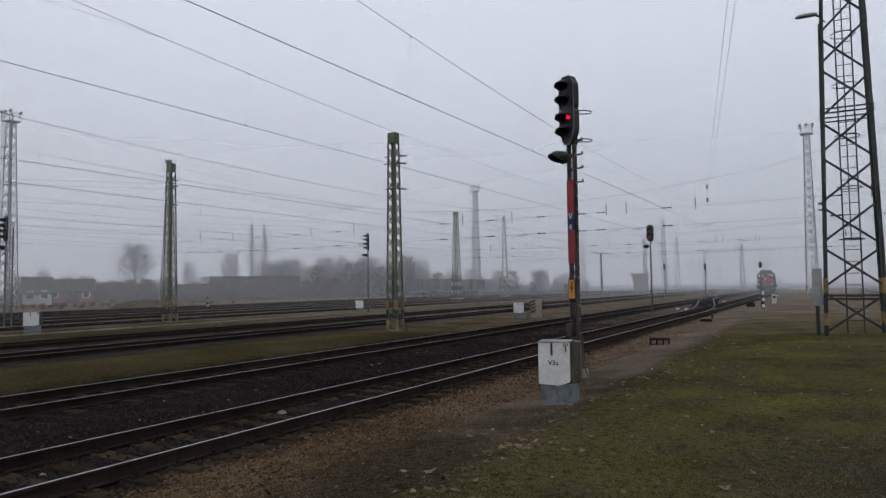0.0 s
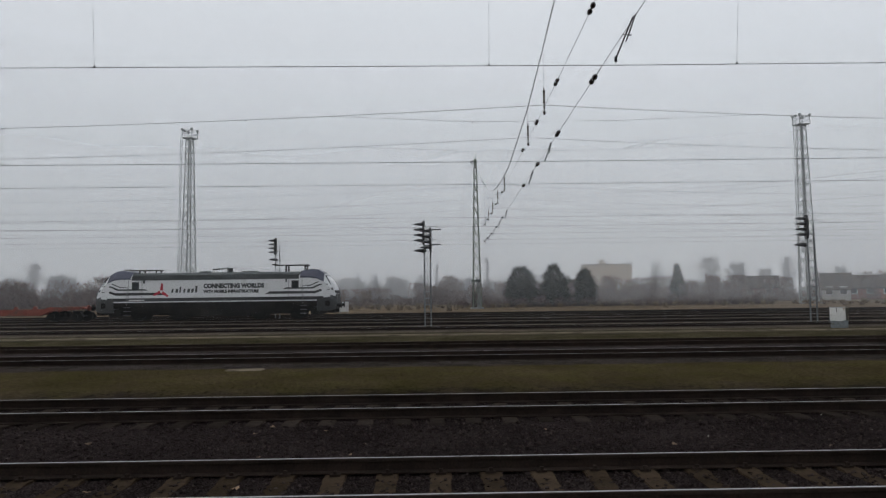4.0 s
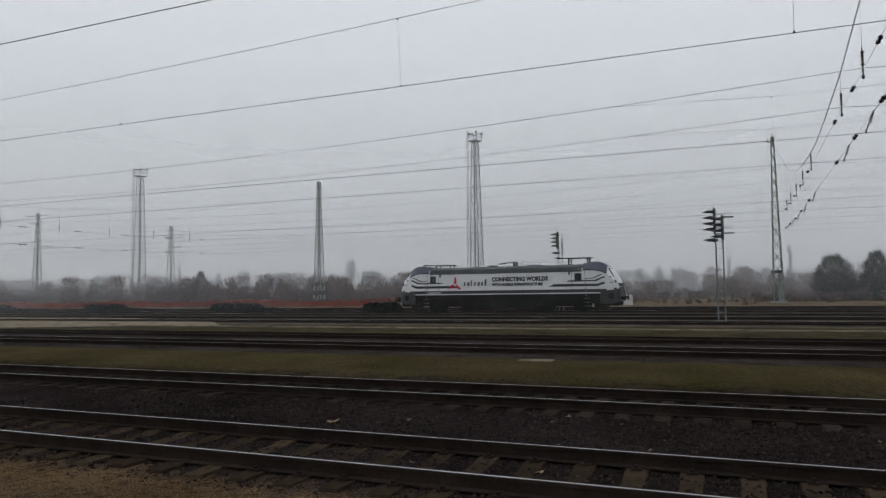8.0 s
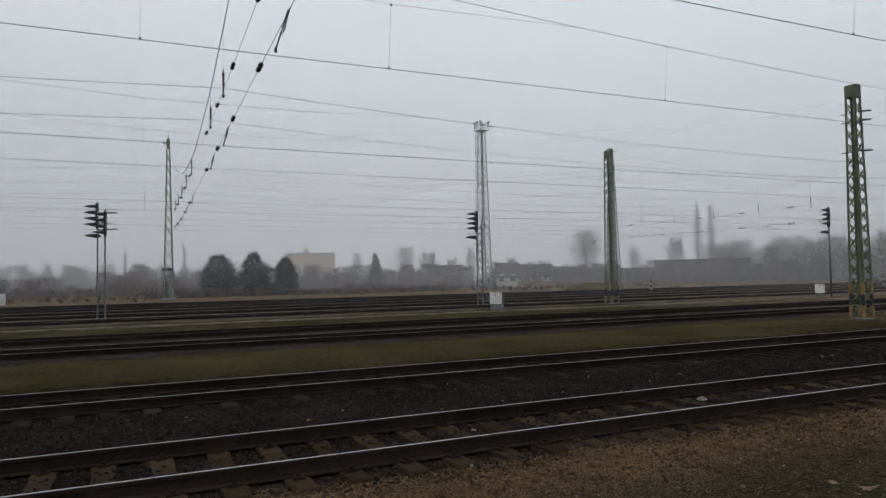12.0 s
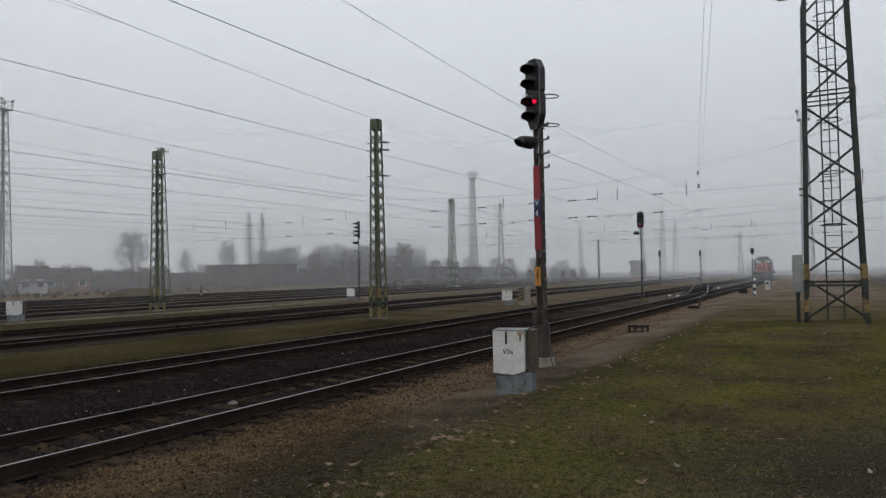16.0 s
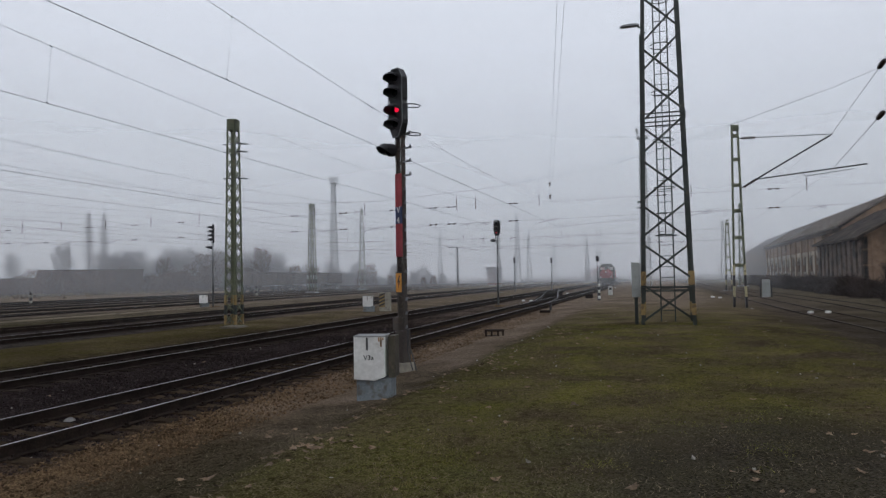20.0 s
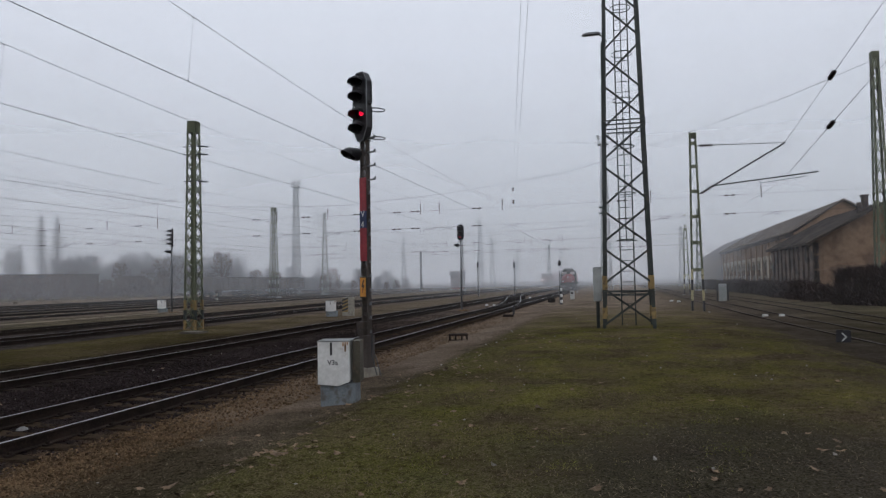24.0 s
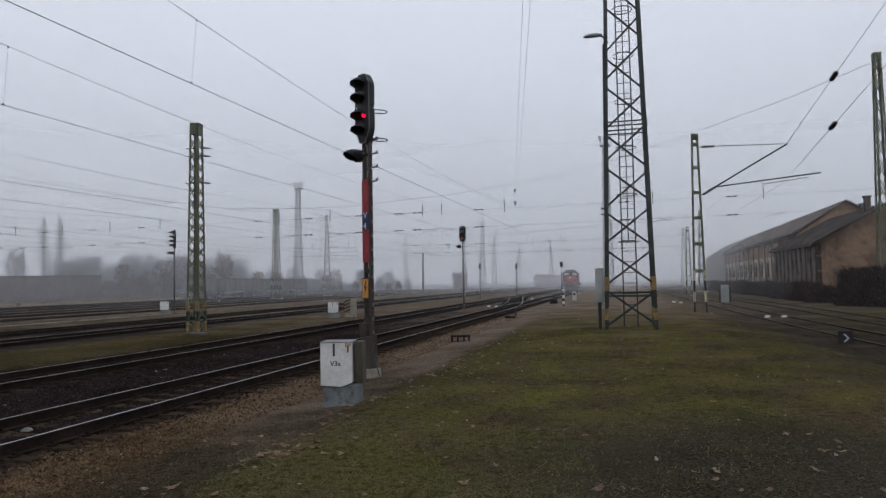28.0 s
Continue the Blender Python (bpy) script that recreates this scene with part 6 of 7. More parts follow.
    rail.beam((0.9, -3.0, 4.05), (0.9, -2.0, 4.05), 0.03).beam((0.9, 0.2, 4.05), (0.9, 4.2, 4.05), 0.03)
    part("roof_rail", rail, M["galv"], t)
    for y0, y1, z in ((-1.6, -0.9, 3.86), (0.6, 0.8, 4.12), (1.8, 3.0, 3.82)):
        part("roof_box", Geo().box(-0.5, y0, 3.65, 0.5, y1, z), M["loco_grey"], t, bevel=0.05)
    part("pipe", Geo().tube((0.3, -0.6, 3.95), (0.2, 0.6, 4.1), 0.05), M["bogie"], t)
    return t


electric_loco((-55.7, -18.2, 0))


def flat_wagon(at):
    t = thing("container_wagon", "low oxide-red container flat wagon with empty deck", "wagon", at, 0, "flat wagons")
    L = 8.05
    for s in (-1, 1):
        o = [(-L, 0.98), (-L, 1.12), (-5.7, 1.14), (-5.1, 0.95), (5.1, 0.95), (5.7, 1.14), (L, 1.12), (L, 0.98), (5.8, 0.84), (5.1, 0.5), (-5.1, 0.5), (-5.8, 0.84)]
        part("side_beam", Geo().plate(o, s * 1.3 - 0.06, s * 1.3 + 0.06, "x"), M["wagon_red"], t, "oxide-red fish-bellied side beam")
        part("lower_flange", Geo().box(s * 1.3 - 0.12, -5.1, 0.44, s * 1.3 + 0.12, 5.1, 0.5), M["apron"], t, "pale worn lower flange")
        for y in (-4.0, -2.0, 0, 2.0, 4.0):
            part("rib", Geo().box(s * 1.37 - 0.02, y - 0.05, 0.52, s * 1.37 + 0.02, y + 0.05, 0.94), M["wagon_red"], t)
        for y in (-7.4, -6.9, -3.1, 3.1, 6.9, 7.4):
            part("container_spigot", Geo().plate([(y - 0.22, 0.95), (y + 0.22, 0.95), (y + 0.1, 1.2), (y - 0.1, 1.2)], s * 1.28 - 0.05, s * 1.28 + 0.05, "x"), M["wagon_red"], t)
        part("end_platform", Geo().box(-1.24, s * 7.0 - 0.9, 0.96, 1.24, s * 7.0 + 0.9, 1.1), M["wagon_red"], t)
    for y in (-5.4, -2.7, 0, 2.7, 5.4):
        part("cross_member", Geo().box(-1.24, y - 0.12, 0.6, 1.24, y + 0.12, 0.88), M["wagon_red"], t)
    for s in (-1, 1):
        bogie(t, s * 6.75, 1.8, 0.4)
        buffers(t, s * 8.05, s, "wagon_red")
    return t


w0 = flat_wagon((-55.7, -36.8, 0))
for k in range(1, 6):
    copy_thing(w0, pose(-55.7, -36.8 - 17.2 * k, 0))


def open_wagon(at, turn=0):
    t = thing("open_goods_wagon", "weathered brown high-sided goods wagon loaded with logs", "wagon", at, turn, "goods wagons")
    for s in (-1, 1):
        part("side", Geo().box(s * 1.38 - 0.05, -6.6, 1.2, s * 1.38 + 0.05, 6.6, 3.1), M["wagon_brown"], t)
        part("end", Geo().box(-1.33, s * 6.6 - 0.05, 1.2, 1.33, s * 6.6 + 0.05, 3.1), M["wagon_brown"], t)
        for k in range(9):
            y = -6.4 + k * 1.6
            part("stanchion", Geo().box(s * 1.47 - 0.04, y - 0.06, 1.2, s * 1.47 + 0.04, y + 0.06, 3.15), M["wagon_brown"], t)
        bogie(t, s * 4.6, 1.8, 0.46)
        buffers(t, s * 6.65, s)
    part("floor", Geo().box(-1.33, -6.55, 1.05, 1.33, 6.55, 1.3), M["wagon_brown"], t)
    r = random.Random(3)
    for k in range(6):
        for j in range(5):
            part("log", Geo().tube((-1.05 + j * 0.52 + r.uniform(-0.05, 0.05), -6.3 + k * 2.1, 2.95 + r.uniform(-0.1, 0.25)), (-1.05 + j * 0.52, -6.3 + k * 2.1 + 2.0, 2.95 + r.uniform(-0.1, 0.25)), 0.22, 0.18, 7), M["bark"], t)
    return t


ww = open_wagon((-66.3, 121.4, 0))
for k in (-1, 1):
    copy_thing(ww, pose(-66.3, 121.4 + 14.4 * k, 0))


def diesel_loco(at, turn):
    t = thing("diesel_locomotive", "red diesel locomotive with dark cab standing in fog", "locomotive", at, turn)
    part("hood", loft([(-8.35, 0.75, 1.3, 1.9, 2.3, 0.35), (-8.2, 1.0, 1.25, 2.1, 2.65, 0.5), (-7.9, 1.15, 1.2, 2.2, 2.85, 0.6), (-5.4, 1.15, 1.2, 2.25, 2.9, 0.6)]), M["diesel_red"], t, "rounded red nose hood")
    part("cab", loft([(-5.4, 1.4, 1.3, 3.2, 3.6, 0.35), (-5.2, 1.4, 1.3, 3.3, 3.95, 0.7), (-2.4, 1.4, 1.3, 3.3, 3.95, 0.7), (-2.2, 1.4, 1.3, 3.2, 3.6, 0.35)]), M["dark_green"], t, "dark green cab with rounded roof")
    part("long_hood", loft([(-2.2, 1.15, 1.3, 2.8, 3.2, 0.35), (8.2, 1.15, 1.3, 2.8, 3.2, 0.35)]), M["diesel_red"], t)
    for x in (-0.75, 0.75):
        part("window", Geo().box(x - 0.42, -5.47, 2.78, x + 0.42, -5.4, 3.3), M["white_paint"], t)
    part("running_board", Geo().box(-1.45, -8.4, 1.05, 1.45, 8.4, 1.3), M["bogie"], t)
    part("front_beam", Geo().box(-1.35, -8.55, 0.75, 1.35, -8.36, 1.2), M["bogie"], t, bevel=0.04)
    for x in (-0.9, 0.9):
        part("headlight", Geo().tube((x, -8.5, 1.5), (x, -8.3, 1.5), 0.12), M["white_paint"], t)
    part("top_lamp", Geo().tube((0, -8.4, 2.4), (0, -8.1, 2.4), 0.13), M["white_paint"], t)
    for s in (-1, 1):
        bogie(t, s * 4.4, 2.4, 0.5)
        buffers(t, s * 8.45, s)
    return t


diesel_loco((main_line(136.0), 136.0, 0), 1.2)


def passenger_train():
    t = thing("passenger_train", "red train with two lit headlamps coming out of the fog", "train", (-22.3, 360, 0))
    part("locomotive_body", loft([(0, 1.2, 1.0, 2.2, 2.5, 0.3), (0.3, 1.4, 1.0, 2.6, 2.9, 0.35), (1.1, 1.46, 1.0, 3.2, 3.8, 0.5), (17, 1.46, 1.0, 3.2, 3.8, 0.5)]), M["train_red"], t)
    part("windscreen", Geo().put([(-1.05, 0.33, 2.95), (1.05, 0.33, 2.95), (1.0, 0.95, 3.62), (-1.0, 0.95, 3.62), (-1.05, 0.4, 2.85), (1.05, 0.4, 2.85), (1.0, 1.02, 3.52), (-1.0, 1.02, 3.52)], [(0, 1, 2, 3), (7, 6, 5, 4), (0, 4, 5, 1), (1, 5, 6, 2), (2, 6, 7, 3), (3, 7, 4, 0)]), M["glass"], t)
    for x in (-0.78, 0.78):
        part("headlamp", Geo().tube((x, 0.1, 1.75), (x, -0.06, 1.75), 0.14, n=14), M["headlamp"], t, "lit white headlamp")
    part("skirt", Geo().box(-1.3, 0.05, 0.35, 1.3, 16.8, 1.0), M["bogie"], t)
    for k in range(3):
        y = 17.6 + k * 25
        part("carriage", loft([(y, 1.42, 1.0, 3.3, 3.9, 0.6), (y + 24.2, 1.42, 1.0, 3.3, 3.9, 0.6)]), M["train_red"], t)
        part("carriage_windows", Geo().box(-1.435, y + 1.5, 2.0, 1.435, y + 22.7, 2.8), M["glass"], t)
        part("underframe", Geo().box(-1.2, y + 1, 0.3, 1.2, y + 23, 1.0), M["bogie"], t)
    for y in (3.5, 13.5):
        bogie(t, y, 2.4, 0.55)
    for k in range(3):
        for y in (21.5, 37.5):
            bogie(t, y + 25 * k, 2.4, 0.46)
    buffers(t, 0.1, -1)
    return t


train = passenger_train()


# ---- buildings ----
M["ochre"] = surface("weathered_ochre_brick_plaster", (0.195, 0.12, 0.07), (0.275, 0.178, 0.108), 0.9, 0, 3, 0.35, 0.3, (0.14, 0.085, 0.05), 0.58)
M["ochre_dark"] = surface("sooty_ochre_wall", (0.085, 0.058, 0.044), (0.14, 0.098, 0.072), 0.9, 0, 3, 0.35, 0.3, (0.05, 0.038, 0.031), 0.55)
M["roof"] = surface("grey_brown_roof_sheet", (0.042, 0.033, 0.028), (0.075, 0.058, 0.048), 0.9, 0, 4, 0.4, 0.3, (0.03, 0.026, 0.022), 0.55, gloss=0.03)
M["roof_pale"] = surface("pale_brown_roof_tiles", (0.1, 0.08, 0.067), (0.155, 0.126, 0.106), 0.85, 0, 4, 0.4, 0.3, (0.1, 0.085, 0.06), 0.58)
M["plaster"] = surface("stained_pale_plaster", (0.18, 0.135, 0.09), (0.27, 0.21, 0.15), 0.9, 0, 3, 0.4, 0.2, (0.1, 0.07, 0.048), 0.52)
M["soot_brick"] = surface("soot_blackened_brick", (0.05, 0.036, 0.03), (0.085, 0.06, 0.048), 0.9, 0, 6, 1.5, 0.4, (0.03, 0.025, 0.022), 0.58)
M["pale_plaster"] = surface("stained_cream_plaster", (0.3, 0.24, 0.165), (0.42, 0.345, 0.25), 0.9, 0, 3, 0.4, 0.2, (0.17, 0.125, 0.085), 0.56)
M["beige"] = surface("beige_block_wall", (0.5, 0.365, 0.22), (0.6, 0.445, 0.28), 0.9, 0, 3, 0.3, 0.1)
M["house_white"] = surface("dull_white_house_wall", (0.36, 0.35, 0.33), (0.45, 0.44, 0.42), 0.9, 0, 3, 0.3, 0.1)
M["dark_wall"] = surface("dark_brown_wall", (0.045, 0.031, 0.028), (0.068, 0.048, 0.043), 0.9, 0, 3, 0.3, 0.1)


M["cabin_wall"] = surface("faded_red_brown_cabin_wall", (0.16, 0.055, 0.042), (0.24, 0.085, 0.065), 0.9, 0, 3, 0.3, 0.1)


def warehouse():
    """The near gabled store: pilasters and tall openings on its track side, ochre brick end."""
    t = thing("warehouse", "old ochre brick railway warehouse with dark sheet roof", "building", (0, 0, 0))
    x0, x1, y0, y1, ez, rz = 16.8, 27.6, 64.0, 80.0, 4.8, 7.75
    shed = 0.6
    xm = (x0 + x1) / 2
    end = [(x0, -0.2), (x1, -0.2), (x1, ez), (xm, rz), (x0, ez)]
    part("end_wall", Geo().plate(end, y0, y0 + 0.4), M["ochre"], t, "ochre brick gable wall")
    part("end_wall", Geo().plate(end, y1 - 0.4, y1), M["ochre"], t)
    part("side_wall", Geo().box(x1 - 0.4, y0 + 0.4, -0.2, x1, y1 - 0.4, ez), M["ochre"], t)
    n = 9
    step = (y1 - y0 - 0.8) / n
    part("plinth", Geo().box(x0, y0 + 0.4, -0.2, x0 + 0.4, y1 - 0.4, 1.6), M["ochre_dark"], t)
    part("wall_top", Geo().box(x0, y0 + 0.4, 3.6, x0 + 0.4, y1 - 0.4, ez), M["ochre_dark"], t)
    for k in range(n + 1):
        y = y0 + 0.4 + k * step
        part("pilaster", Geo().box(x0 - 0.12, max(y - 0.5, y0), -0.2, x0 + 0.4, min(y + 0.5, y1), ez - 0.1), M["ochre_dark"], t)
    for k in range(n):
        y = y0 + 0.4 + (k + 0.5) * step
        w = part("window", Geo().box(x0 + 0.2, y - step / 2, 1.6, x0 + 0.26, y + step / 2, 3.6), M["glass"], t)
        part("window_bar", Geo().box(x0 + 0.17, y - 0.04, 1.6, x0 + 0.2, y + 0.04, 3.6).box(x0 + 0.17, y - step / 2, 2.3, x0 + 0.2, y + step / 2, 2.38), M["ochre_dark"], w)
    for s in (-1, 1):
        out = shed if s < 0 else 1.0
        xe = xm + s * ((x1 - x0) / 2 + out)
        ze = ez - out * (rz - ez) / ((x1 - x0) / 2)
        v = [(xe, y0 - 0.9, ze), (xm, y0 - 0.9, rz), (xm, y1 + 0.4, rz), (xe, y1 + 0.4, ze)]
        part("roof_slope", Geo().put(v + [(a, b, c + 0.2) for a, b, c in v], [(0, 1, 2, 3), (7, 6, 5, 4), (0, 4, 5, 1), (1, 5, 6, 2), (2, 6, 7, 3), (3, 7, 4, 0)]), M["roof"], t, "dark sheet roof slope")
        for k in range(10):
            y = y0 - 0.6 + k * 1.75
            part("roof_batten", Geo().beam((xe, y, ze + 0.22), (xm, y, rz + 0.22), 0.07, 0.06), M["roof"], t)
    for k in range(8):
        y = y0 - 0.4 + k * 2.1
        part("rafter_end", Geo().beam((x0 - shed + 0.1, y, ez - shed * (rz - ez) / ((x1 - x0) / 2) - 0.08), (x0, y, ez - 0.1), 0.12, 0.14), M["roof"], t)
    ch = part("chimney", Geo().box(21.1, 65.2, 6.0, 21.52, 65.7, 8.6), M["soot_brick"], t, "sooty dark brick chimney")
    part("chimney_cap", Geo().box(21.04, 65.13, 8.6, 21.58, 65.77, 8.74), M["soot_brick"], ch)
    part("flue", Geo().box(20.7, 65.25, 6.0, 21.04, 65.65, 8.1), M["soot_brick"], ch)
    for z in (2.3, 3.6):
        part("string_course", Geo().box(x0, y0 - 0.06, z, x1, y0 - 0.005, z + 0.14), M["ochre"], t)
    for k in range(3):
        x = x0 + 1.0 + k * 4.0
        part("pilaster", Geo().box(x - 0.3, y0 - 0.12, -0.2, x + 0.3, y0 - 0.062, ez + 0.1), M["ochre"], t)
    part("door", Geo().box(21.4, y0 - 0.08, -0.1, 23.8, y0 - 0.01, 3.0), M["dark_wall"], t)
    return t


warehouse()


def long_hall():
    t = thing("goods_hall", "long ochre goods hall with arched openings and pale roof", "building", (-2.114, 0.53, 0), -1.5)
    x0, x1, y0, y1, ez, rz = 19.2, 29.0, 81.0, 190.0, 6.5, 9.8
    xm = (x0 + x1) / 2
    end = [(x0, -0.2), (x1, -0.2), (x1, ez), (xm, rz), (x0, ez)]
    part("end_wall", Geo().plate(end, y0, y0 + 0.4), M["ochre"], t)
    part("end_wall", Geo().plate(end, y1 - 0.4, y1), M["ochre"], t)
    part("side_wall", Geo().box(x1 - 0.4, y0 + 0.4, -0.2, x1, y1 - 0.4, ez), M["ochre"], t)
    part("plinth", Geo().box(x0, y0 + 0.4, -0.2, x0 + 0.4, y1 - 0.4, 1.3), M["ochre_dark"], t)
    part("wall_top", Geo().box(x0, y0 + 0.4, 3.9, x0 + 0.4, y1 - 0.4, ez), M["ochre"], t)
    part("cornice", Geo().box(x0 - 0.2, y0, ez - 0.35, x0, y1, ez), M["ochre_dark"], t)
    n = 22
    step = (y1 - y0 - 0.8) / n
    for k in range(n + 1):
        y = y0 + 0.4 + k * step
        part("pilaster", Geo().box(x0 - 0.15, y - 0.45, -0.2, x0 + 0.4, y + 0.45, ez - 0.36), M["ochre"], t)
        part("pier_facing", Geo().box(x0 - 0.18, y - 0.47, 1.2, x0 - 0.152, y + 0.47, 4.4), M["pale_plaster"], t)
    for k in range(n):
        y = y0 + 0.4 + (k + 0.5) * step
        r = step / 2 - 0.45
        arch = [(y - r - 0.01, 2.6)] + [(y - r * math.cos(radians(a)), 2.75 + r * 0.6 * math.sin(radians(a))) for a in range(0, 181, 30)] + [(y + r + 0.01, 2.6), (y + r + 0.01, 3.95), (y - r - 0.01, 3.95)]
        part("arch", Geo().plate(arch, x0 + 0.02, x0 + 0.38, "x"), M["pale_plaster"], t)
        part("arch_band", Geo().box(x0 - 0.02, y - step / 2 + 0.46, 3.96, x0 + 0.0, y + step / 2 - 0.46, 4.5), M["pale_plaster"], t)
        w = part("opening", Geo().box(x0 + 0.22, y - r, 1.3, x0 + 0.28, y + r, 3.9), M["glass"], t)
        part("window_bar", Geo().box(x0 + 0.1, y - 0.3, 1.3, x0 + 0.22, y + 0.3, 3.9), M["pale_plaster"], w)
        part("sill_wall", Geo().box(x0 + 0.02, y - r, 1.3, x0 + 0.2, y + r, 1.9), M["plaster"], w)
    for s in (-1, 1):
        xe = xm + s * ((x1 - x0) / 2 + 0.5)
        v = [(xe, y0 - 0.5, ez), (xm, y0 - 0.5, rz), (xm, y1 + 0.5, rz), (xe, y1 + 0.5, ez)]
        part("roof_slope", Geo().put(v + [(a, b, c + 0.2) for a, b, c in v], [(0, 1, 2, 3), (7, 6, 5, 4), (0, 4, 5, 1), (1, 5, 6, 2), (2, 6, 7, 3), (3, 7, 4, 0)]), M["roof_pale"], t, "pale brown tiled roof slope")
        for k in range(40):
            y = y0 + k * 2.65
            part("roof_batten", Geo().beam((xe, y, ez + 0.22), (xm, y, rz + 0.22), 0.1, 0.08), M["roof_pale"], t)
    return t


long_hall()


def far_house(at, w, d, h, roof, turn, wall, label, windows=4, flat=False, rows=1):
    t = thing("far_building", label, "building", at, turn, "buildings across the yard")
    if flat:
        part("wall", Geo().box(-w / 2, -d / 2, -0.3, w / 2, d / 2, h), M[wall], t)
        part("parapet", Geo().box(-w / 2 - 0.1, -d / 2 - 0.1, h, w / 2 + 0.1, d / 2 + 0.1, h + 0.25), M["roof"], t)
    else:
        part("wall", Geo().plate([(-d / 2, -0.3), (d / 2, -0.3), (d / 2, h), (0, h + roof), (-d / 2, h)], -w / 2, w / 2, "x"), M[wall], t)
        for s in (-1, 1):
            v = [(-w / 2 - 0.3, s * (d / 2 + 0.4), h - 0.3), (-w / 2 - 0.3, 0, h + roof + 0.05), (w / 2 + 0.3, 0, h + roof + 0.05), (w / 2 + 0.3, s * (d / 2 + 0.4), h - 0.3)]
            part("roof_slope", Geo().put(v + [(a, b, c + 0.2) for a, b, c in v], [(0, 1, 2, 3), (7, 6, 5, 4), (0, 4, 5, 1), (1, 5, 6, 2), (2, 6, 7, 3), (3, 7, 4, 0)]), M["roof"], t)
    if flat and not windows:
        n = max(3, int(w / 1.6))
        for k in range(n + 1):
            x = -w / 2 + 0.06 + k * (w - 0.12) / n
            part("wall_rib", Geo().box(x - 0.06, -d / 2 - 0.07, -0.2, x + 0.06, -d / 2 - 0.005, h - 0.05), M[wall], t)
    for r in range(rows):
        for k in range(windows):
            x = -w / 2 + (k + 0.5) * w / windows
            z = 1.0 + r * 2.9
            f = part("window", Geo().box(x - 0.55, -d / 2 - 0.08, z, x + 0.55, -d / 2 - 0.005, z + 1.3), M["white_paint"] if not flat else M[wall], t)
            part("pane", Geo().box(x - 0.45, -d / 2 - 0.1, z + 0.08, x + 0.45, -d / 2 - 0.085, z + 1.2), M["glass"], f)
    return t


block = far_house((-165.1, 40.6, -0.2), 11.6, 8, 8.1, 0, 78, "beige", "plain beige flat-roofed block in the fog", 0, True, 2)
part("roof_hut", Geo().box(-1.6, -1.2, 8.3, -0.2, 0.6, 9.6), M["beige"], block)
far_house((-111.8, 64.8, -0.2), 4.0, 5, 2.0, 2.3, 61, "house_white", "small pale house with a dark roof beyond the far tracks", 2)
far_house((-105.5, 107.6, -0.2), 18.0, 9, 4.5, 0, 43, "dark_wall", "long low dark flat-roofed shed beyond the far tracks", 0, True)
far_house((-114.0, 97.6, -0.2), 8.0, 7, 3.0, 0, 43, "dark_wall", "low dark annexe beside the long shed", 0, True)
far_house((-128.5, 60.2, -0.2), 6.2, 6, 2.4, 1.9, 65, "cabin_wall", "low brown house with a pitched roof in the fog", 2)
far_house((-120.0, 75.8, -0.2), 7.4, 6, 2.2, 1.9, 57, "cabin_wall", "low red-brown house with a long roof in the fog", 3)
far_house((-38.2, 166.0, -0.2), 3.4, 3, 4.0, 0.3, 10, "cabin_wall", "small dark signal cabin in the fog", 2)
far_house((-147.0, 29.1, -0.2), 4.4, 5, 3.2, 1.2, 79, "house_white", "small pale house behind conifers", 2)


# ---- trees ----
def fit_tree(seed, base, low, round_top, thin, count=24):
    """A winter tree of unit height and crown width: a stem, limbs that rise to a domed outline, side branches and fine twigs."""
    r = random.Random(seed)
    g = Geo()

    def outline(u):
        """Crown radius at height u."""
        s = (u - base) / (1 - base)
        return 0.5 * math.sin(math.pi * min(1, max(0.02, s)) ** round_top) ** 0.5

    def bar(p, q, r1, r2):
        g.tube(p, q, r1, r2, 3, caps=False)
    wob = [r.uniform(0, 6.28) for _ in range(3)]
    for k in range(count):
        a = k * 2.4 + r.uniform(-0.3, 0.3)
        u0 = low + (0.84 - low) * (k / count) ** 1.1
        u1 = min(0.985, u0 + 0.02 + (1.0 - u0) * r.uniform(0.12, 0.72))
        reach = outline(u1) * (0.8 + 0.15 * math.sin(2 * a + wob[0]) + 0.12 * math.sin(5 * u1 + 3 * a + wob[1])) * r.uniform(0.5, 1.12)
        p0 = Vector((0, 0, u0))
        p2 = Vector((math.cos(a) * reach, math.sin(a) * reach, u1))
        p1 = p0.lerp(p2, 0.5) + Vector((math.cos(a) * 0.03, math.sin(a) * 0.03, -0.03 * r.random()))
        bar(p0, p1, 0.008, 0.005), bar(p1, p2, 0.005, 0.002)
        for j in range(8):
            v = r.uniform(0.3, 1.0)
            s = p0.lerp(p1, v * 2) if v < 0.5 else p1.lerp(p2, v * 2 - 1)
            d = Vector((math.cos(a) * 0.5 + r.gauss(0, 0.7), math.sin(a) * 0.5 + r.gauss(0, 0.7), r.uniform(0.1, 1.0))).normalized()
            e = s + d * r.uniform(0.06, 0.15)
            bar(s, e, 0.0026, thin * 1.3)
            for i in range(8):
                m = s.lerp(e, r.uniform(0.3, 1.0))
                f = (d + Vector((r.gauss(0, 0.6), r.gauss(0, 0.6), r.gauss(0.15, 0.5)))).normalized()
                bar(m, m + f * r.uniform(0.03, 0.075), thin, thin * 0.5)
    v = np.array([tuple(p) for p in g.v])
    stem = Geo().tube((0, 0, -0.03), (0, 0, 0.45), 0.02, 0.013, 7).tube((0, 0, 0.45), (0, 0, 0.93), 0.013, 0.002, 5)
    return stem, v, g.f


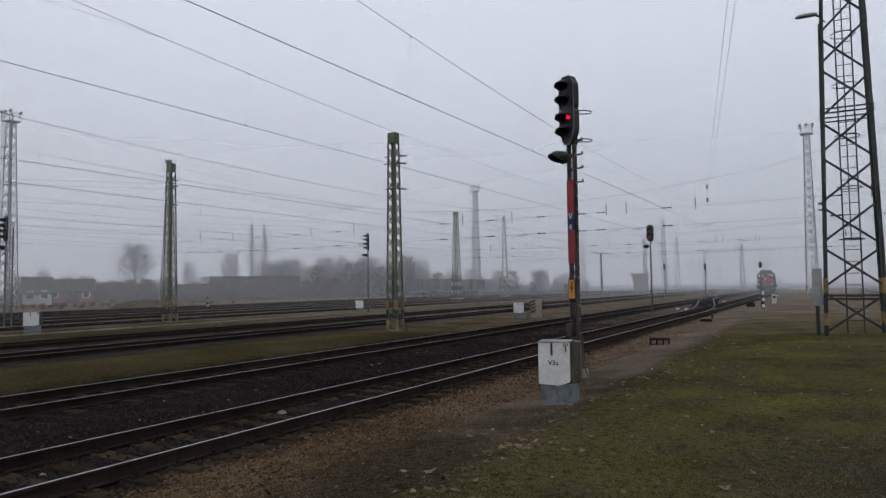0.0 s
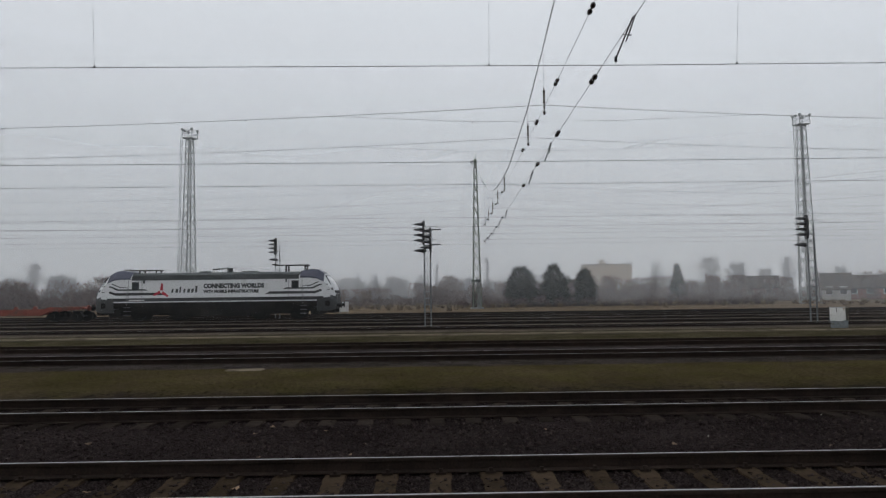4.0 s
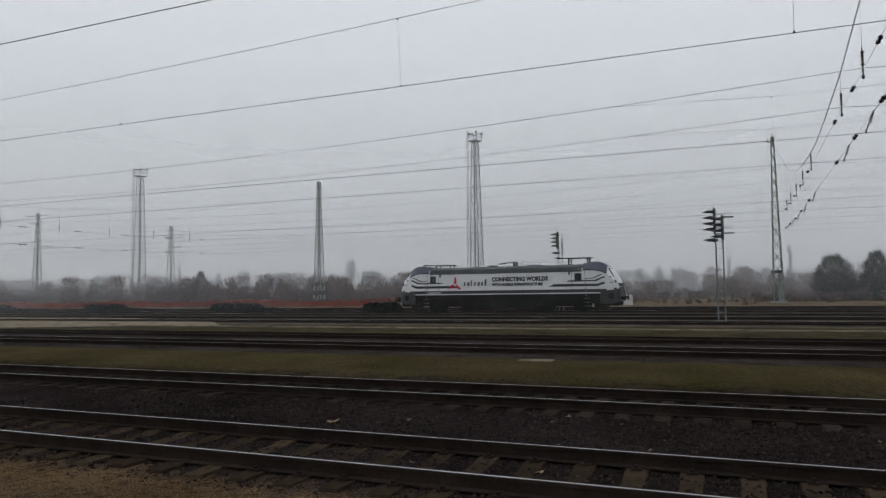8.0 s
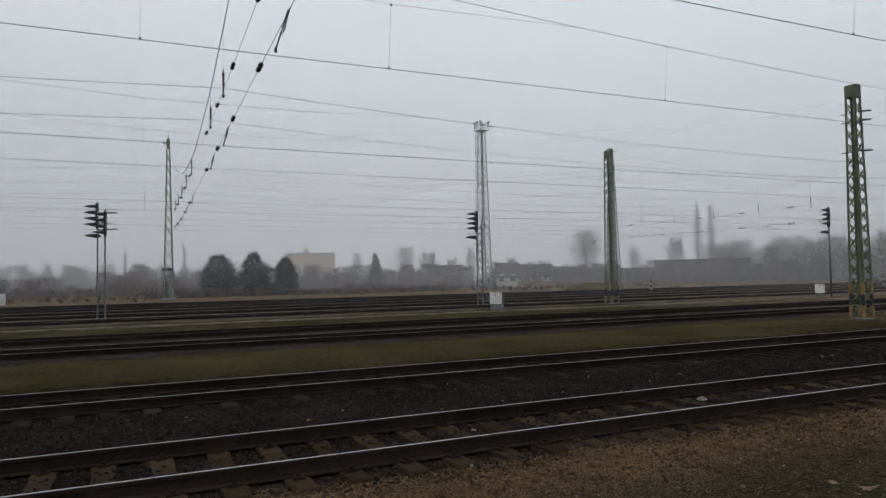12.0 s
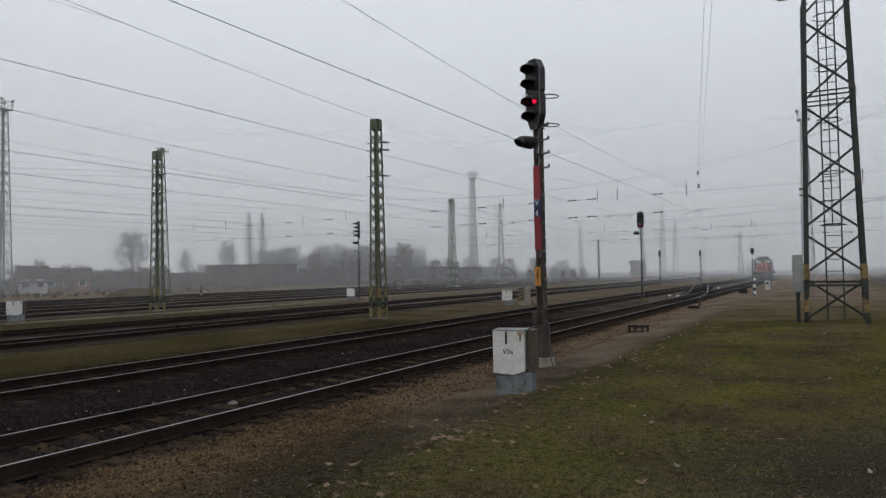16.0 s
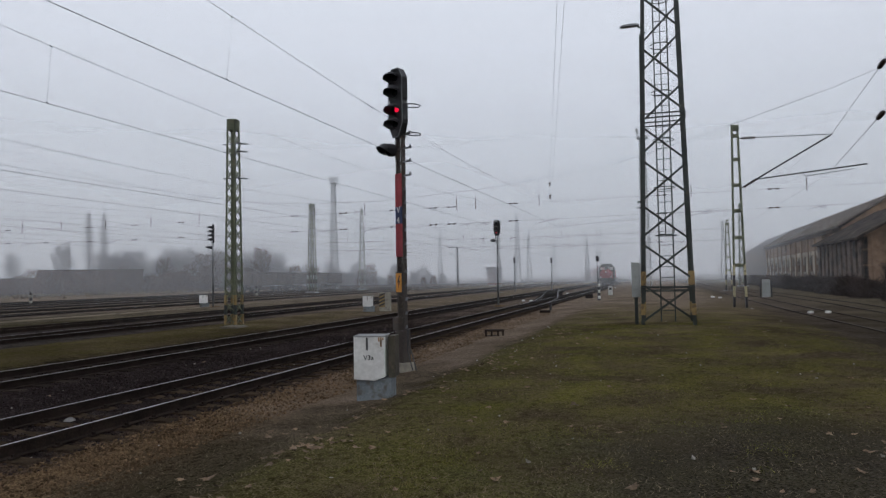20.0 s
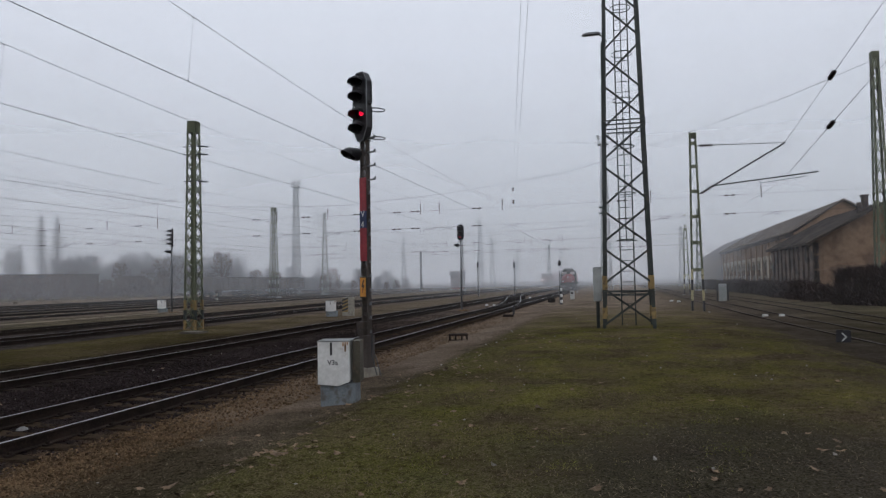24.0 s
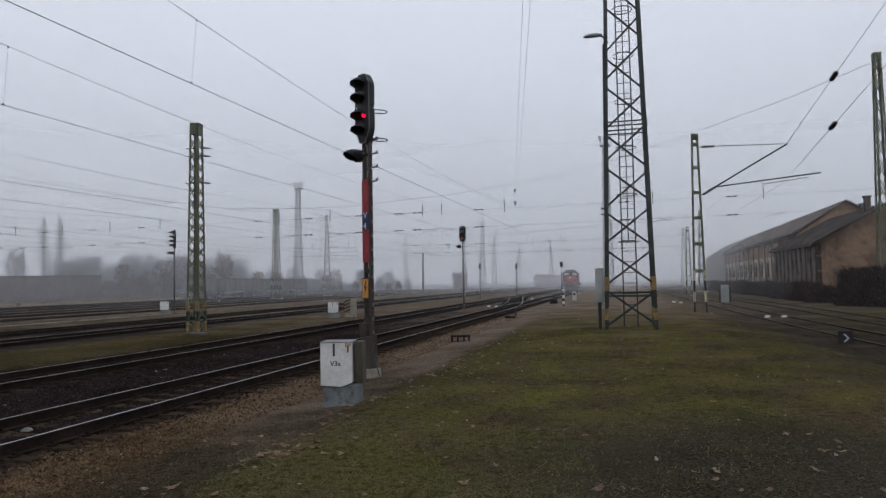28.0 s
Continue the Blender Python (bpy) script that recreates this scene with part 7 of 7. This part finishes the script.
SHAPES = [fit_tree(11, 0.16, 0.24, 0.95, 0.0011, 64), fit_tree(12, 0.08, 0.18, 0.95, 0.0011, 54), fit_tree(13, 0.0, 0.1, 1.0, 0.0011, 50), fit_tree(14, 0.0, 0.1, 0.9, 0.0009, 40), fit_tree(15, 0.0, 0.1, 1.0, 0.001, 42), fit_tree(16, 0.02, 0.14, 0.9, 0.0012, 40)]


def winter_tree(x, y, kind, h, w, turn, label, group):
    """One tree h high with a crown w wide; the stem keeps its girth."""
    t = thing("bare_tree", label, "tree", (x, y, -0.2), turn, group)
    stem, v, f = SHAPES[kind]
    trunk = Geo()
    trunk.v, trunk.f, trunk.k, trunk.smooth = [(a * h, b * h, c * h) for a, b, c in stem.v], stem.f, stem.k, stem.smooth
    part("trunk", trunk, M["bark"], t)
    part("crown", raw("crown", v * np.array([w, w, h]), f, M["twig"]), None, t, "bare twiggy crown")
    return t


def poplar(x, y, h, w, turn):
    """A tall poplar: one stem and steep branches that hug it, each with fine upright twigs."""
    r = random.Random(int(turn))
    t = thing("poplar", "tall narrow leafless poplar in the fog", "tree", (x, y, -0.2), turn, "poplars")
    part("trunk", Geo().tube((0, 0, -0.3), (0, 0, h * 0.5), 0.2, 0.11, 7).tube((0, 0, h * 0.5), (0, 0, h), 0.11, 0.015, 5), M["bark"], t)
    g = Geo()
    for k in range(130):
        u = 0.12 + 0.84 * k / 130
        a = k * 2.4 + r.uniform(-0.4, 0.4)
        reach = w * 0.5 * min(1, (u + 0.05) * 3) * min(1, 1.5 * (1.04 - u)) * r.uniform(0.55, 1.0)
        p = Vector((0, 0, u * h))
        q = p + Vector((math.cos(a) * reach * 0.8, math.sin(a) * reach * 0.8, reach * 2.2))
        e = q + Vector((math.cos(a) * reach * 0.2, math.sin(a) * reach * 0.2, r.uniform(0.8, 1.8)))
        g.tube(p, q, 0.026, 0.015, 3, caps=False), g.tube(q, e, 0.015, 0.007, 3, caps=False)
        for j in range(5):
            b = p.lerp(q, r.uniform(0.3, 1.0))
            g.tube(b, b + Vector((r.gauss(0, 0.13), r.gauss(0, 0.13), r.uniform(0.5, 1.2))), 0.009, 0.005, 3, caps=False)
    part("crown", raw("crown", [tuple(p) for p in g.v], g.f, M["twig"]), None, t, "steep bare branches")
    return t


poplar(-125.0, 126.3, 18.2, 4.8, 20)
poplar(-122.8, 128.5, 18.0, 4.5, 130)
def row_of_trees(rows, seed):
    """Trees from x, y, shape, height and crown width."""
    r = random.Random(seed)
    for x, y, kind, h, w in rows:
        label = "round-crowned bare tree beyond the yard" if w > 7 else "slender leafless tree in the fog" if w < 3.5 else "leafless winter tree with a wide twiggy crown"
        winter_tree(x, y, kind, h, w, r.uniform(0, 360), label, "bare trees")


row_of_trees([(-122.3, 90.9, 0, 12.2, 9.2), (-110.3, 105.1, 1, 9.9, 6.2), (-115.9, 98.9, 2, 8.3, 4.1), (-152.5, 11.0, 3, 10.5, 1.5), (-145.5, 46.3, 4, 8.2, 3.9), (-141.9, 56.3, 5, 9.6, 6.6),
    (-139.8, 61.1, 1, 7.9, 6.4), (-141.9, 72.8, 2, 9.1, 4.0), (-131.3, 77.5, 0, 6.4, 4.3), (-137.6, 65.9, 1, 6.4, 5.1)], 8)
row_of_trees([(-79.5, 126.4, 0, 9.4, 7.0), (-84.1, 123.3, 2, 6.8, 5.7), (-93.0, 120.5, 4, 9.7, 3.3), (-109.7, 122.2, 2, 7.1, 4.1), (-94.9, 115.2, 5, 7.5, 5.0),
    (-89.2, 122.2, 1, 7.6, 5.1), (-75.2, 131.3, 2, 5.3, 5.6)], 9)
row_of_trees([(-119.8, -96.2, 0, 6.9, 4.6), (-124.6, -89.8, 1, 6.6, 7.6), (-132.6, -77.3, 5, 9.3, 4.3), (-102.8, -114.3, 2, 5.9, 5.0), (-96.9, -119.4, 1, 5.9, 5.0), (-108.0, -109.4, 5, 5.8, 3.8),
    (-128.8, -83.6, 2, 6.0, 5.6), (-91.1, -123.9, 0, 5.3, 6.4), (-116.5, -100.1, 4, 6.5, 2.6), (-111.4, -105.8, 3, 8.6, 1.2), (-152.1, -17.6, 5, 6.4, 2.8), (-152.5, -13.9, 4, 6.5, 3.0),
    (-152.7, -10.0, 1, 5.7, 6.4), (-153.0, -0.2, 3, 8.8, 1.8), (-152.8, 6.6, 5, 5.9, 3.0), (-152.2, 14.7, 4, 5.7, 2.8), (-134.6, -73.8, 1, 6.7, 6.3), (-141.1, -60.2, 0, 6.9, 5.9),
    (-146.3, -45.8, 2, 5.9, 6.3)], 10)


def conifer(at, h, r, seed, round_=False, label="dark green conifer with dense drooping branches"):
    rr = np.random.default_rng(seed)
    t = thing("conifer", label, "tree", at, 0, "conifers")
    part("trunk", Geo().tube((0, 0, -0.3), (0, 0, h * 0.9), 0.22, 0.04, 8), M["bark"], t)
    n = 9000
    u = rr.uniform(0, 1, n) ** 0.8
    z = h * (0.03 + 0.95 * u)
    a = rr.uniform(0, 6.283, n)
    lump = np.array([noise.noise((3 * math.cos(q), 3 * math.sin(q), 7 * w + seed)) for q, w in zip(a, u)])
    lim = r * (np.sqrt(np.clip(1 - (1.45 * u - 0.47) ** 2, 0.03, 1)) if round_ else np.clip(1.5 * (1.05 - u), 0, 1) ** 0.75 * np.minimum(1.0, 0.8 + 2 * u)) * (0.95 + (0.35 if round_ else 0.6) * lump)
    tuft = rr.uniform(0.8, 1.1, 97) if round_ else rr.uniform(0.6, 1.25, 97)
    lim = lim * tuft[(np.floor(a * 1.6 + 5 * u).astype(int) * 13 + np.floor(u * 12).astype(int) * 7) % 97]
    d = lim * rr.uniform(0.35, 1.0, n) ** 0.5
    c = np.stack([d * np.cos(a), d * np.sin(a), z], -1)
    out = np.stack([np.cos(a), np.sin(a), rr.uniform(-0.2, 0.5, n)], -1)
    side = np.stack([-np.sin(a), np.cos(a), rr.uniform(-0.3, 0.3, n)], -1)
    L = rr.uniform(0.25, 0.6, n)[:, None] * (1.2 - u[:, None])
    v = np.stack([c + side * L * 0.4, c - side * L * 0.4, c + out * L], 1).reshape(-1, 3)
    k = 1100
    top = c[rr.choice(n, k, p=(0.15 + u) / (0.15 + u).sum())]
    away = np.stack([top[:, 0], top[:, 1], 0 * top[:, 0]], -1) / (np.hypot(top[:, 0], top[:, 1])[:, None] + 0.2)
    shoot = away * rr.uniform(0.2, 0.75, (k, 1)) + np.array([0, 0, 1.0]) * rr.uniform(0.1, 0.85, (k, 1))
    wide = np.stack([-away[:, 1], away[:, 0], 0 * away[:, 0]], -1) * 0.06
    v = np.concatenate([v, np.stack([top - wide, top + wide, top + shoot], 1).reshape(-1, 3)])
    n += k
    part("crown", raw("crown", v, np.arange(3 * n).reshape(-1, 3), M["needle"]), None, t, "dense dark needles")
    return t


conifer((-94.2, 10.9, -0.2), 5.3, 2.5, 1, True, "broad rounded dark evergreen beyond the tracks")
conifer((-93.5, 15.3, -0.2), 5.6, 2.6, 2)
conifer((-93.6, 19.5, -0.2), 4.9, 1.5, 3, True, "small rounded dark evergreen beyond the tracks")
conifer((-117.8, 40.9, -0.2), 6.4, 1.15, 4, False, "slender pale conifer in the fog")
conifer((-95.8, -86.4, -0.2), 5.6, 1.9, 5, False, "dark conifer among the scrub in the fog")


def scrub(points, name, label, mat, lo=0.8, hi=2.6, per=260, seed=1, category="bushes", thick=0.05, wide=0.75, skew=1.0):
    rr = np.random.default_rng(seed)
    vs = []
    for x, y in points:
        h = lo + (hi - lo) * rr.uniform(0, 1) ** skew
        n = per
        a, u = rr.uniform(0, 6.283, n), rr.uniform(0, 1, n)
        rad = h * wide * np.sqrt(rr.uniform(0, 1, n)) * (1 - 0.45 * u)
        c = np.stack([x + rad * np.cos(a), y + rad * np.sin(a), -0.25 + u * h * (1 - 0.25 * (rad / h) ** 2)], -1)
        d = np.stack([rr.normal(0, 0.5, n), rr.normal(0, 0.5, n), rr.uniform(0.3, 1.0, n)], -1)
        L = rr.uniform(0.35, 1.0, n)[:, None] * (0.5 + h / 5)
        s = np.stack([rr.normal(0, 1, n), rr.normal(0, 1, n), rr.normal(0, 0.3, n)], -1) * thick * (0.6 + h / 4)
        vs.append(np.stack([c - s, c + s, c + d * L], 1).reshape(-1, 3))
    v = np.concatenate(vs)
    return thing(name, label, category, kind="stuff", mesh=raw(name, v, np.arange(len(v)).reshape(-1, 3), mat))


r5 = np.random.default_rng(5)
def ring_spot(yaw, d):
    return (-d * math.sin(radians(yaw)), d * math.cos(radians(yaw)))


belt = [ring_spot(yaw + r5.normal(0, 0.4), 120 + 9 * math.sin(yaw / 9.0) + r5.normal(0, 3)) for yaw in np.arange(62, 150, 0.35)]
scrub(belt, "scrub_belt", "low grey-brown leafless scrub along the edge of the yard", M["twig"], 1.0, 3.2, 620, 6, thick=0.014, skew=1.3)
south_belt = [ring_spot(yaw + r5.normal(0, 0.4), 117 + 6 * math.sin(yaw / 7.0) + r5.normal(0, 3)) for yaw in np.arange(99, 152, 0.3)]
scrub(south_belt, "scrub_belt", "brown leafless thicket behind the flat wagons", M["twig"], 1.6, 4.8, 700, 26, thick=0.014, wide=0.6, skew=1.2)
wood = [ring_spot(yaw + r5.normal(0, 0.5), 158 + 6 * math.sin(yaw / 5.0) + r5.normal(0, 4)) for yaw in np.arange(84, 152, 0.26)]
wood += [ring_spot(yaw + r5.normal(0, 0.5), 156 + 4 * math.sin(yaw / 5.0) + r5.normal(0, 3)) for yaw in np.arange(18, 36, 0.26)]
scrub(wood, "woodland_edge", "dense leafless brown thicket fading into fog", M["twig"], 2.0, 5.8, 900, 16, thick=0.014, wide=0.42, skew=1.5)
near_wood = [ring_spot(yaw + r5.normal(0, 0.4), 154 + r5.normal(0, 3)) for yaw in np.arange(31, 44, 0.16)]
scrub(near_wood, "copse", "dense dark leafless copse beyond the long shed", M["twig"], 3.6, 8.6, 900, 19, thick=0.014, wide=0.42, skew=1.2)
far_wood = [ring_spot(yaw + r5.normal(0, 0.5), 141 + r5.normal(0, 4)) for yaw in np.arange(43, 92, 0.3)]
scrub(far_wood, "far_thicket", "leafless brown thicket behind the houses", M["twig"], 2.2, 4.9, 850, 17, thick=0.014, wide=0.5, skew=1.2)
scrub([(-91.5 + r5.normal(0, 0.8), y) for y in np.arange(2.0, 44.0, 0.55)], "brush", "low brown leafless brush round the evergreens", M["twig"], 0.5, 1.5, 380, 27, thick=0.014, skew=1.6)
clump = [(-122.0 + 8.0 * u + r5.normal(0, 1.2), 80.0 + 13.0 * u + r5.normal(0, 1.2)) for u in np.linspace(0, 1, 26)]
clump += [(-96.5 + 6.0 * u + r5.normal(0, 1.0), 112.5 + 5.5 * u + r5.normal(0, 1.0)) for u in np.linspace(0, 1, 16)]
scrub([(-102.0 + 0.73 * q + r5.normal(0, 0.8), 103.6 + 0.68 * q + r5.normal(0, 0.8)) for q in np.arange(-19, 18, 0.7)], "shed_weeds", "low brown weeds along the foot of the long shed", M["twig"], 0.5, 1.5, 420, 21, "weeds", 0.016)
scrub(clump, "dark_thicket", "dense dark brown thicket beside the long shed", M["twig"], 2.2, 4.2, 900, 18, thick=0.02, wide=0.5)
scrub([(-92 + r5.normal(0, 5), y) for y in np.arange(-120, 120, 0.5)], "dry_weeds", "low dry brown weeds beyond the last track", M["dry_stalk"], 0.15, 0.55, 90, 7, "weeds")
scrub([(15.9 + 4.6 * u + r5.normal(0, 0.35), 50.6 - 5.0 * u + r5.normal(0, 0.35)) for u in np.linspace(0, 1, 44)], "dark_hedge", "dense dark brown leafless hedge before the warehouse", M["hedge"], 2.0, 2.35, 2600, 8, "hedge", 0.024, 0.55)
scrub([(15.6 + r5.normal(0, 0.5), y) for y in np.arange(56, 125, 0.6)], "wall_scrub", "dark grey-brown scrub along the warehouse wall", M["hedge"], 0.6, 1.6, 800, 9, thick=0.018, wide=0.6)
M["weedy"] = surface("weedy_olive_earth", (0.055, 0.044, 0.028), (0.11, 0.085, 0.055), 0.95, 0, 3, 0.5, 0.4, gloss=0.0)
for p in ((-71.0, 53.6, 0.9),):
    g = Geo()
    for k in range(24):
        a = math.tau * k / 24
        b = math.tau * (k + 1) / 24
        for (r1, z1), (r2, z2) in (((4.5, -0.3), (3.2, 0.5)), ((3.2, 0.5), (1.6, 1.0)), ((1.6, 1.0), (0.01, 1.15))):
            s1 = 1 + 0.15 * math.sin(3 * a + p[0])
            s2 = 1 + 0.15 * math.sin(3 * b + p[0])
            g.put([(r1 * s1 * math.cos(a), r1 * s1 * math.sin(a), z1 * p[2]), (r1 * s2 * math.cos(b), r1 * s2 * math.sin(b), z1 * p[2]), (r2 * s2 * math.cos(b), r2 * s2 * math.sin(b), z2 * p[2]), (r2 * s1 * math.cos(a), r2 * s1 * math.sin(a), z2 * p[2])], [(0, 1, 2, 3)], 0, True)
    thing("earth_mound", "low brown mound of weedy earth beyond the tracks", "mound", (p[0], p[1], -0.2), mesh=g.mesh("earth_mound", M["weedy"]))


t = thing("white_board", "small white board on short legs beside the yard track", "board", (-70.0, -10.2, -0.2), 8)
part("panel", Geo().box(-0.04, -0.55, 0.3, 0.04, 0.45, 1.3), M["white_paint"], t, bevel=0.01)
for y in (-0.4, 0.3):
    part("leg", Geo().box(-0.03, y - 0.03, -0.1, 0.03, y + 0.03, 0.3), M["mast_grey"], t)
r6 = random.Random(23)
for k in range(16):
    x, y = r6.choice((-69.5, -72.0, -75.0)), -20 + k * 5.6 + r6.uniform(-2, 2)
    t = thing("loose_slab", "pale broken concrete slab lying beside the tracks", "slab", (x, y, -0.2), r6.uniform(-12, 12), "loose slabs")
    part("slab", Geo().box(-0.3, -0.6 - r6.random(), -0.1, 0.3, 0.6 + r6.random(), 0.09), M["apron"], t, bevel=0.02)


# ---- grass and fallen leaves ----
def worn(x, y):
    """How far the turf is trodden bare round (2.4, 6.4)."""
    d = math.hypot((x - 2.4) / 2.8, (y - 6.4) / 2.4) + 0.35 * noise.noise((x * 0.8, y * 0.8, 5))
    return min(1.0, max(0.0, 1.5 - d * 1.2))


def blades(count, x0, x1, y0, y1, seed, lo, hi, name, label, near=None, mat=None):
    rr = np.random.default_rng(seed)
    x = rr.uniform(x0, x1, count)
    y = y0 + (y1 - y0) * rr.uniform(0, 1, count) ** (1.7 if near else 1.0)
    keep = np.array([noise.noise((a * 0.9, b * 0.9, 7)) + 0.5 * noise.noise((a * 3, b * 3, 1)) + 0.6 * noise.noise((a * 13, b * 13, 4)) > -0.1 + 0.9 * max(0.0, -1.9 - a) * (count > 20000) + 0.55 * worn(a, b) for a, b in zip(x, y)])
    x, y = x[keep], y[keep]
    n = len(x)
    z = np.array([ground_z(a, b) for a, b in zip(x, y)]) - 0.005
    h, a = rr.uniform(lo, hi, n), rr.uniform(0, 6.283, n)
    w = rr.uniform(0.0022, 0.0055, n) * (1.6 if lo > 0.02 else 1.0)
    lean = rr.normal(0, 1.0, (n, 2)) * h[:, None]
    p = np.stack([x, y, z], -1)
    s = np.stack([np.cos(a) * w, np.sin(a) * w, 0 * a], -1)
    tip = p + np.stack([lean[:, 0], lean[:, 1], h], -1)
    v = np.stack([p - s, p + s, tip], 1).reshape(-1, 3)
    thing(name, label, "grass", kind="stuff", mesh=raw(name, v, np.arange(3 * n).reshape(-1, 3), mat or M["grass"]))


blades(300000, -3.4, 6.0, 3.0, 26, 31, 0.007, 0.028, "grass", "short patchy winter grass", True)
blades(10000, -19.4, -15.4, -12, 45, 32, 0.03, 0.09, "grass_strip", "yellowish winter grass strip between the tracks", mat=M["strip_grass"])


M["straw"] = surface("bleached_straw", (0.06, 0.048, 0.03), (0.22, 0.175, 0.115), 0.9, 0, 8, 2, 0.0, space="World", shift=0, gloss=0.0)


def straw(count, x0, x1, y0, y1, seed):
    rr = np.random.default_rng(seed)
    x = rr.uniform(x0, x1, count)
    y = y0 + (y1 - y0) * rr.uniform(0, 1, count) ** 1.7
    z = np.array([ground_z(a, b) for a, b in zip(x, y)]) + rr.uniform(0.006, 0.02, count)
    a, L, w = rr.uniform(0, 6.283, count), rr.uniform(0.01, 0.035, count), rr.uniform(0.0012, 0.003, count)
    d = np.stack([np.cos(a) * L, np.sin(a) * L, rr.uniform(-0.006, 0.012, count)], -1)
    s = np.stack([-np.sin(a) * w, np.cos(a) * w, 0 * a], -1)
    p = np.stack([x, y, z], -1)
    v = np.stack([p - d - s, p - d + s, p + d + s, p + d - s], 1).reshape(-1, 3)
    thing("straw_litter", "fine dead straw and twigs scattered on the grass", "litter", kind="stuff", mesh=raw("straw_litter", v, np.arange(4 * count).reshape(-1, 4), M["straw"]))


straw(34000, -5.0, 6.0, 3.0, 24, 41)


def leaf_mesh(seed):
    r = random.Random(seed)
    pts = []
    for k in range(14):
        a = math.tau * k / 14
        rad = 0.055 * (1.0 if k % 2 == 0 else 0.62) * r.uniform(0.8, 1.2)
        pts.append((rad * math.cos(a), rad * 0.75 * math.sin(a), r.uniform(0.0, 0.012) + 0.006 * math.cos(2 * a)))
    v = [(0, 0, 0.006)] + pts + [(0, 0, 0.003)] + [(a, b, c - 0.003) for a, b, c in pts]
    f = [(0, i + 1, (i + 1) % 14 + 1) for i in range(14)] + [(15, 16 + (i + 1) % 14, 16 + i) for i in range(14)]
    return raw("fallen_leaf", v, f, M["leaf"])


LEAVES = [leaf_mesh(s) for s in range(5)]
rl = random.Random(17)
spots = [(-8.62, 6.92, -0.19, 2.2), (-9.9, -7.36, -0.2, 2.4), (-0.5, 9.3, None, 1.7), (-1.67, 7.98, None, 1.3), (-1.17, 7.9, None, 1.1), (-3.74, 5.5, None, 1.5)]
spots += [(-3.18 + rl.gauss(0, 0.16), 6.45 + rl.gauss(0, 0.28), None, rl.uniform(0.6, 1.4)) for k in range(14)]
spots += [(-2.8 + rl.gauss(0, 0.3), 13.8 + rl.gauss(0, 1.2), None, rl.uniform(0.8, 1.6)) for k in range(16)]
for k in range(264):
    x, y = rl.uniform(-4.6, 4.5), 3.2 + 20 * rl.random() ** 1.6
    if k % 3 == 0:
        x = -3.3 + 0.22 * (y - 6) * 0.2 + rl.gauss(0, 0.45)
    if k % 9 == 4:
        x, y = rl.uniform(-13, -6.4), rl.uniform(-9, 16)
    spots.append((x, y, None, rl.uniform(0.5, 1.25)))
for k, (x, y, z, s) in enumerate(spots):
    ob = thing("fallen_leaf", "curled dry brown fallen leaf on the ground", "leaf", group="fallen leaves", mesh=LEAVES[k % 5])
    z = (ground_z(x, y) if x > -6 else -0.2) if z is None else z
    ob.matrix_basis = pose(x, y, z + 0.012, rl.uniform(-14, 14), rl.uniform(-14, 14), rl.uniform(0, 360)) @ Matrix.Scale(s, 4)
t = thing("paper_scrap", "crumpled dull white paper scrap between the rails", "litter", (-8.15, 8.05, -0.19), 30)
g, rp = Geo(), random.Random(3)
for s in range(3):
    for k in range(9):
        a = math.tau * k / 9
        rr = (0.085, 0.065, 0.03)[s] * rp.uniform(0.75, 1.25)
        g.v.append((rr * math.cos(a), rr * 0.6 * math.sin(a), (0.0, 0.03, 0.05)[s] + rp.uniform(-0.008, 0.012)))
for s in range(2):
    for k in range(9):
        g.f.append((9 * s + k, 9 * s + (k + 1) % 9, 9 * s + 9 + (k + 1) % 9, 9 * s + 9 + k))
g.f.append(tuple(range(18, 27)))
g.k, g.smooth = [0] * len(g.f), [False] * len(g.f)
part("sheet", g, M["paper"], t)


# ---- what moves ----
def motions():
    rows = [(0.0, 355.0), (4.0, 332.5), (8.0, 309.5), (12.0, 287.0), (16.0, 264.5), (20.0, 242.0), (22.0, 231.0), (24.0, 219.5), (26.0, 209.0), (28.0, 196.5)]
    walk(train, [(t, pose(-22.3, y, 0)) for t, y in rows])


motions()
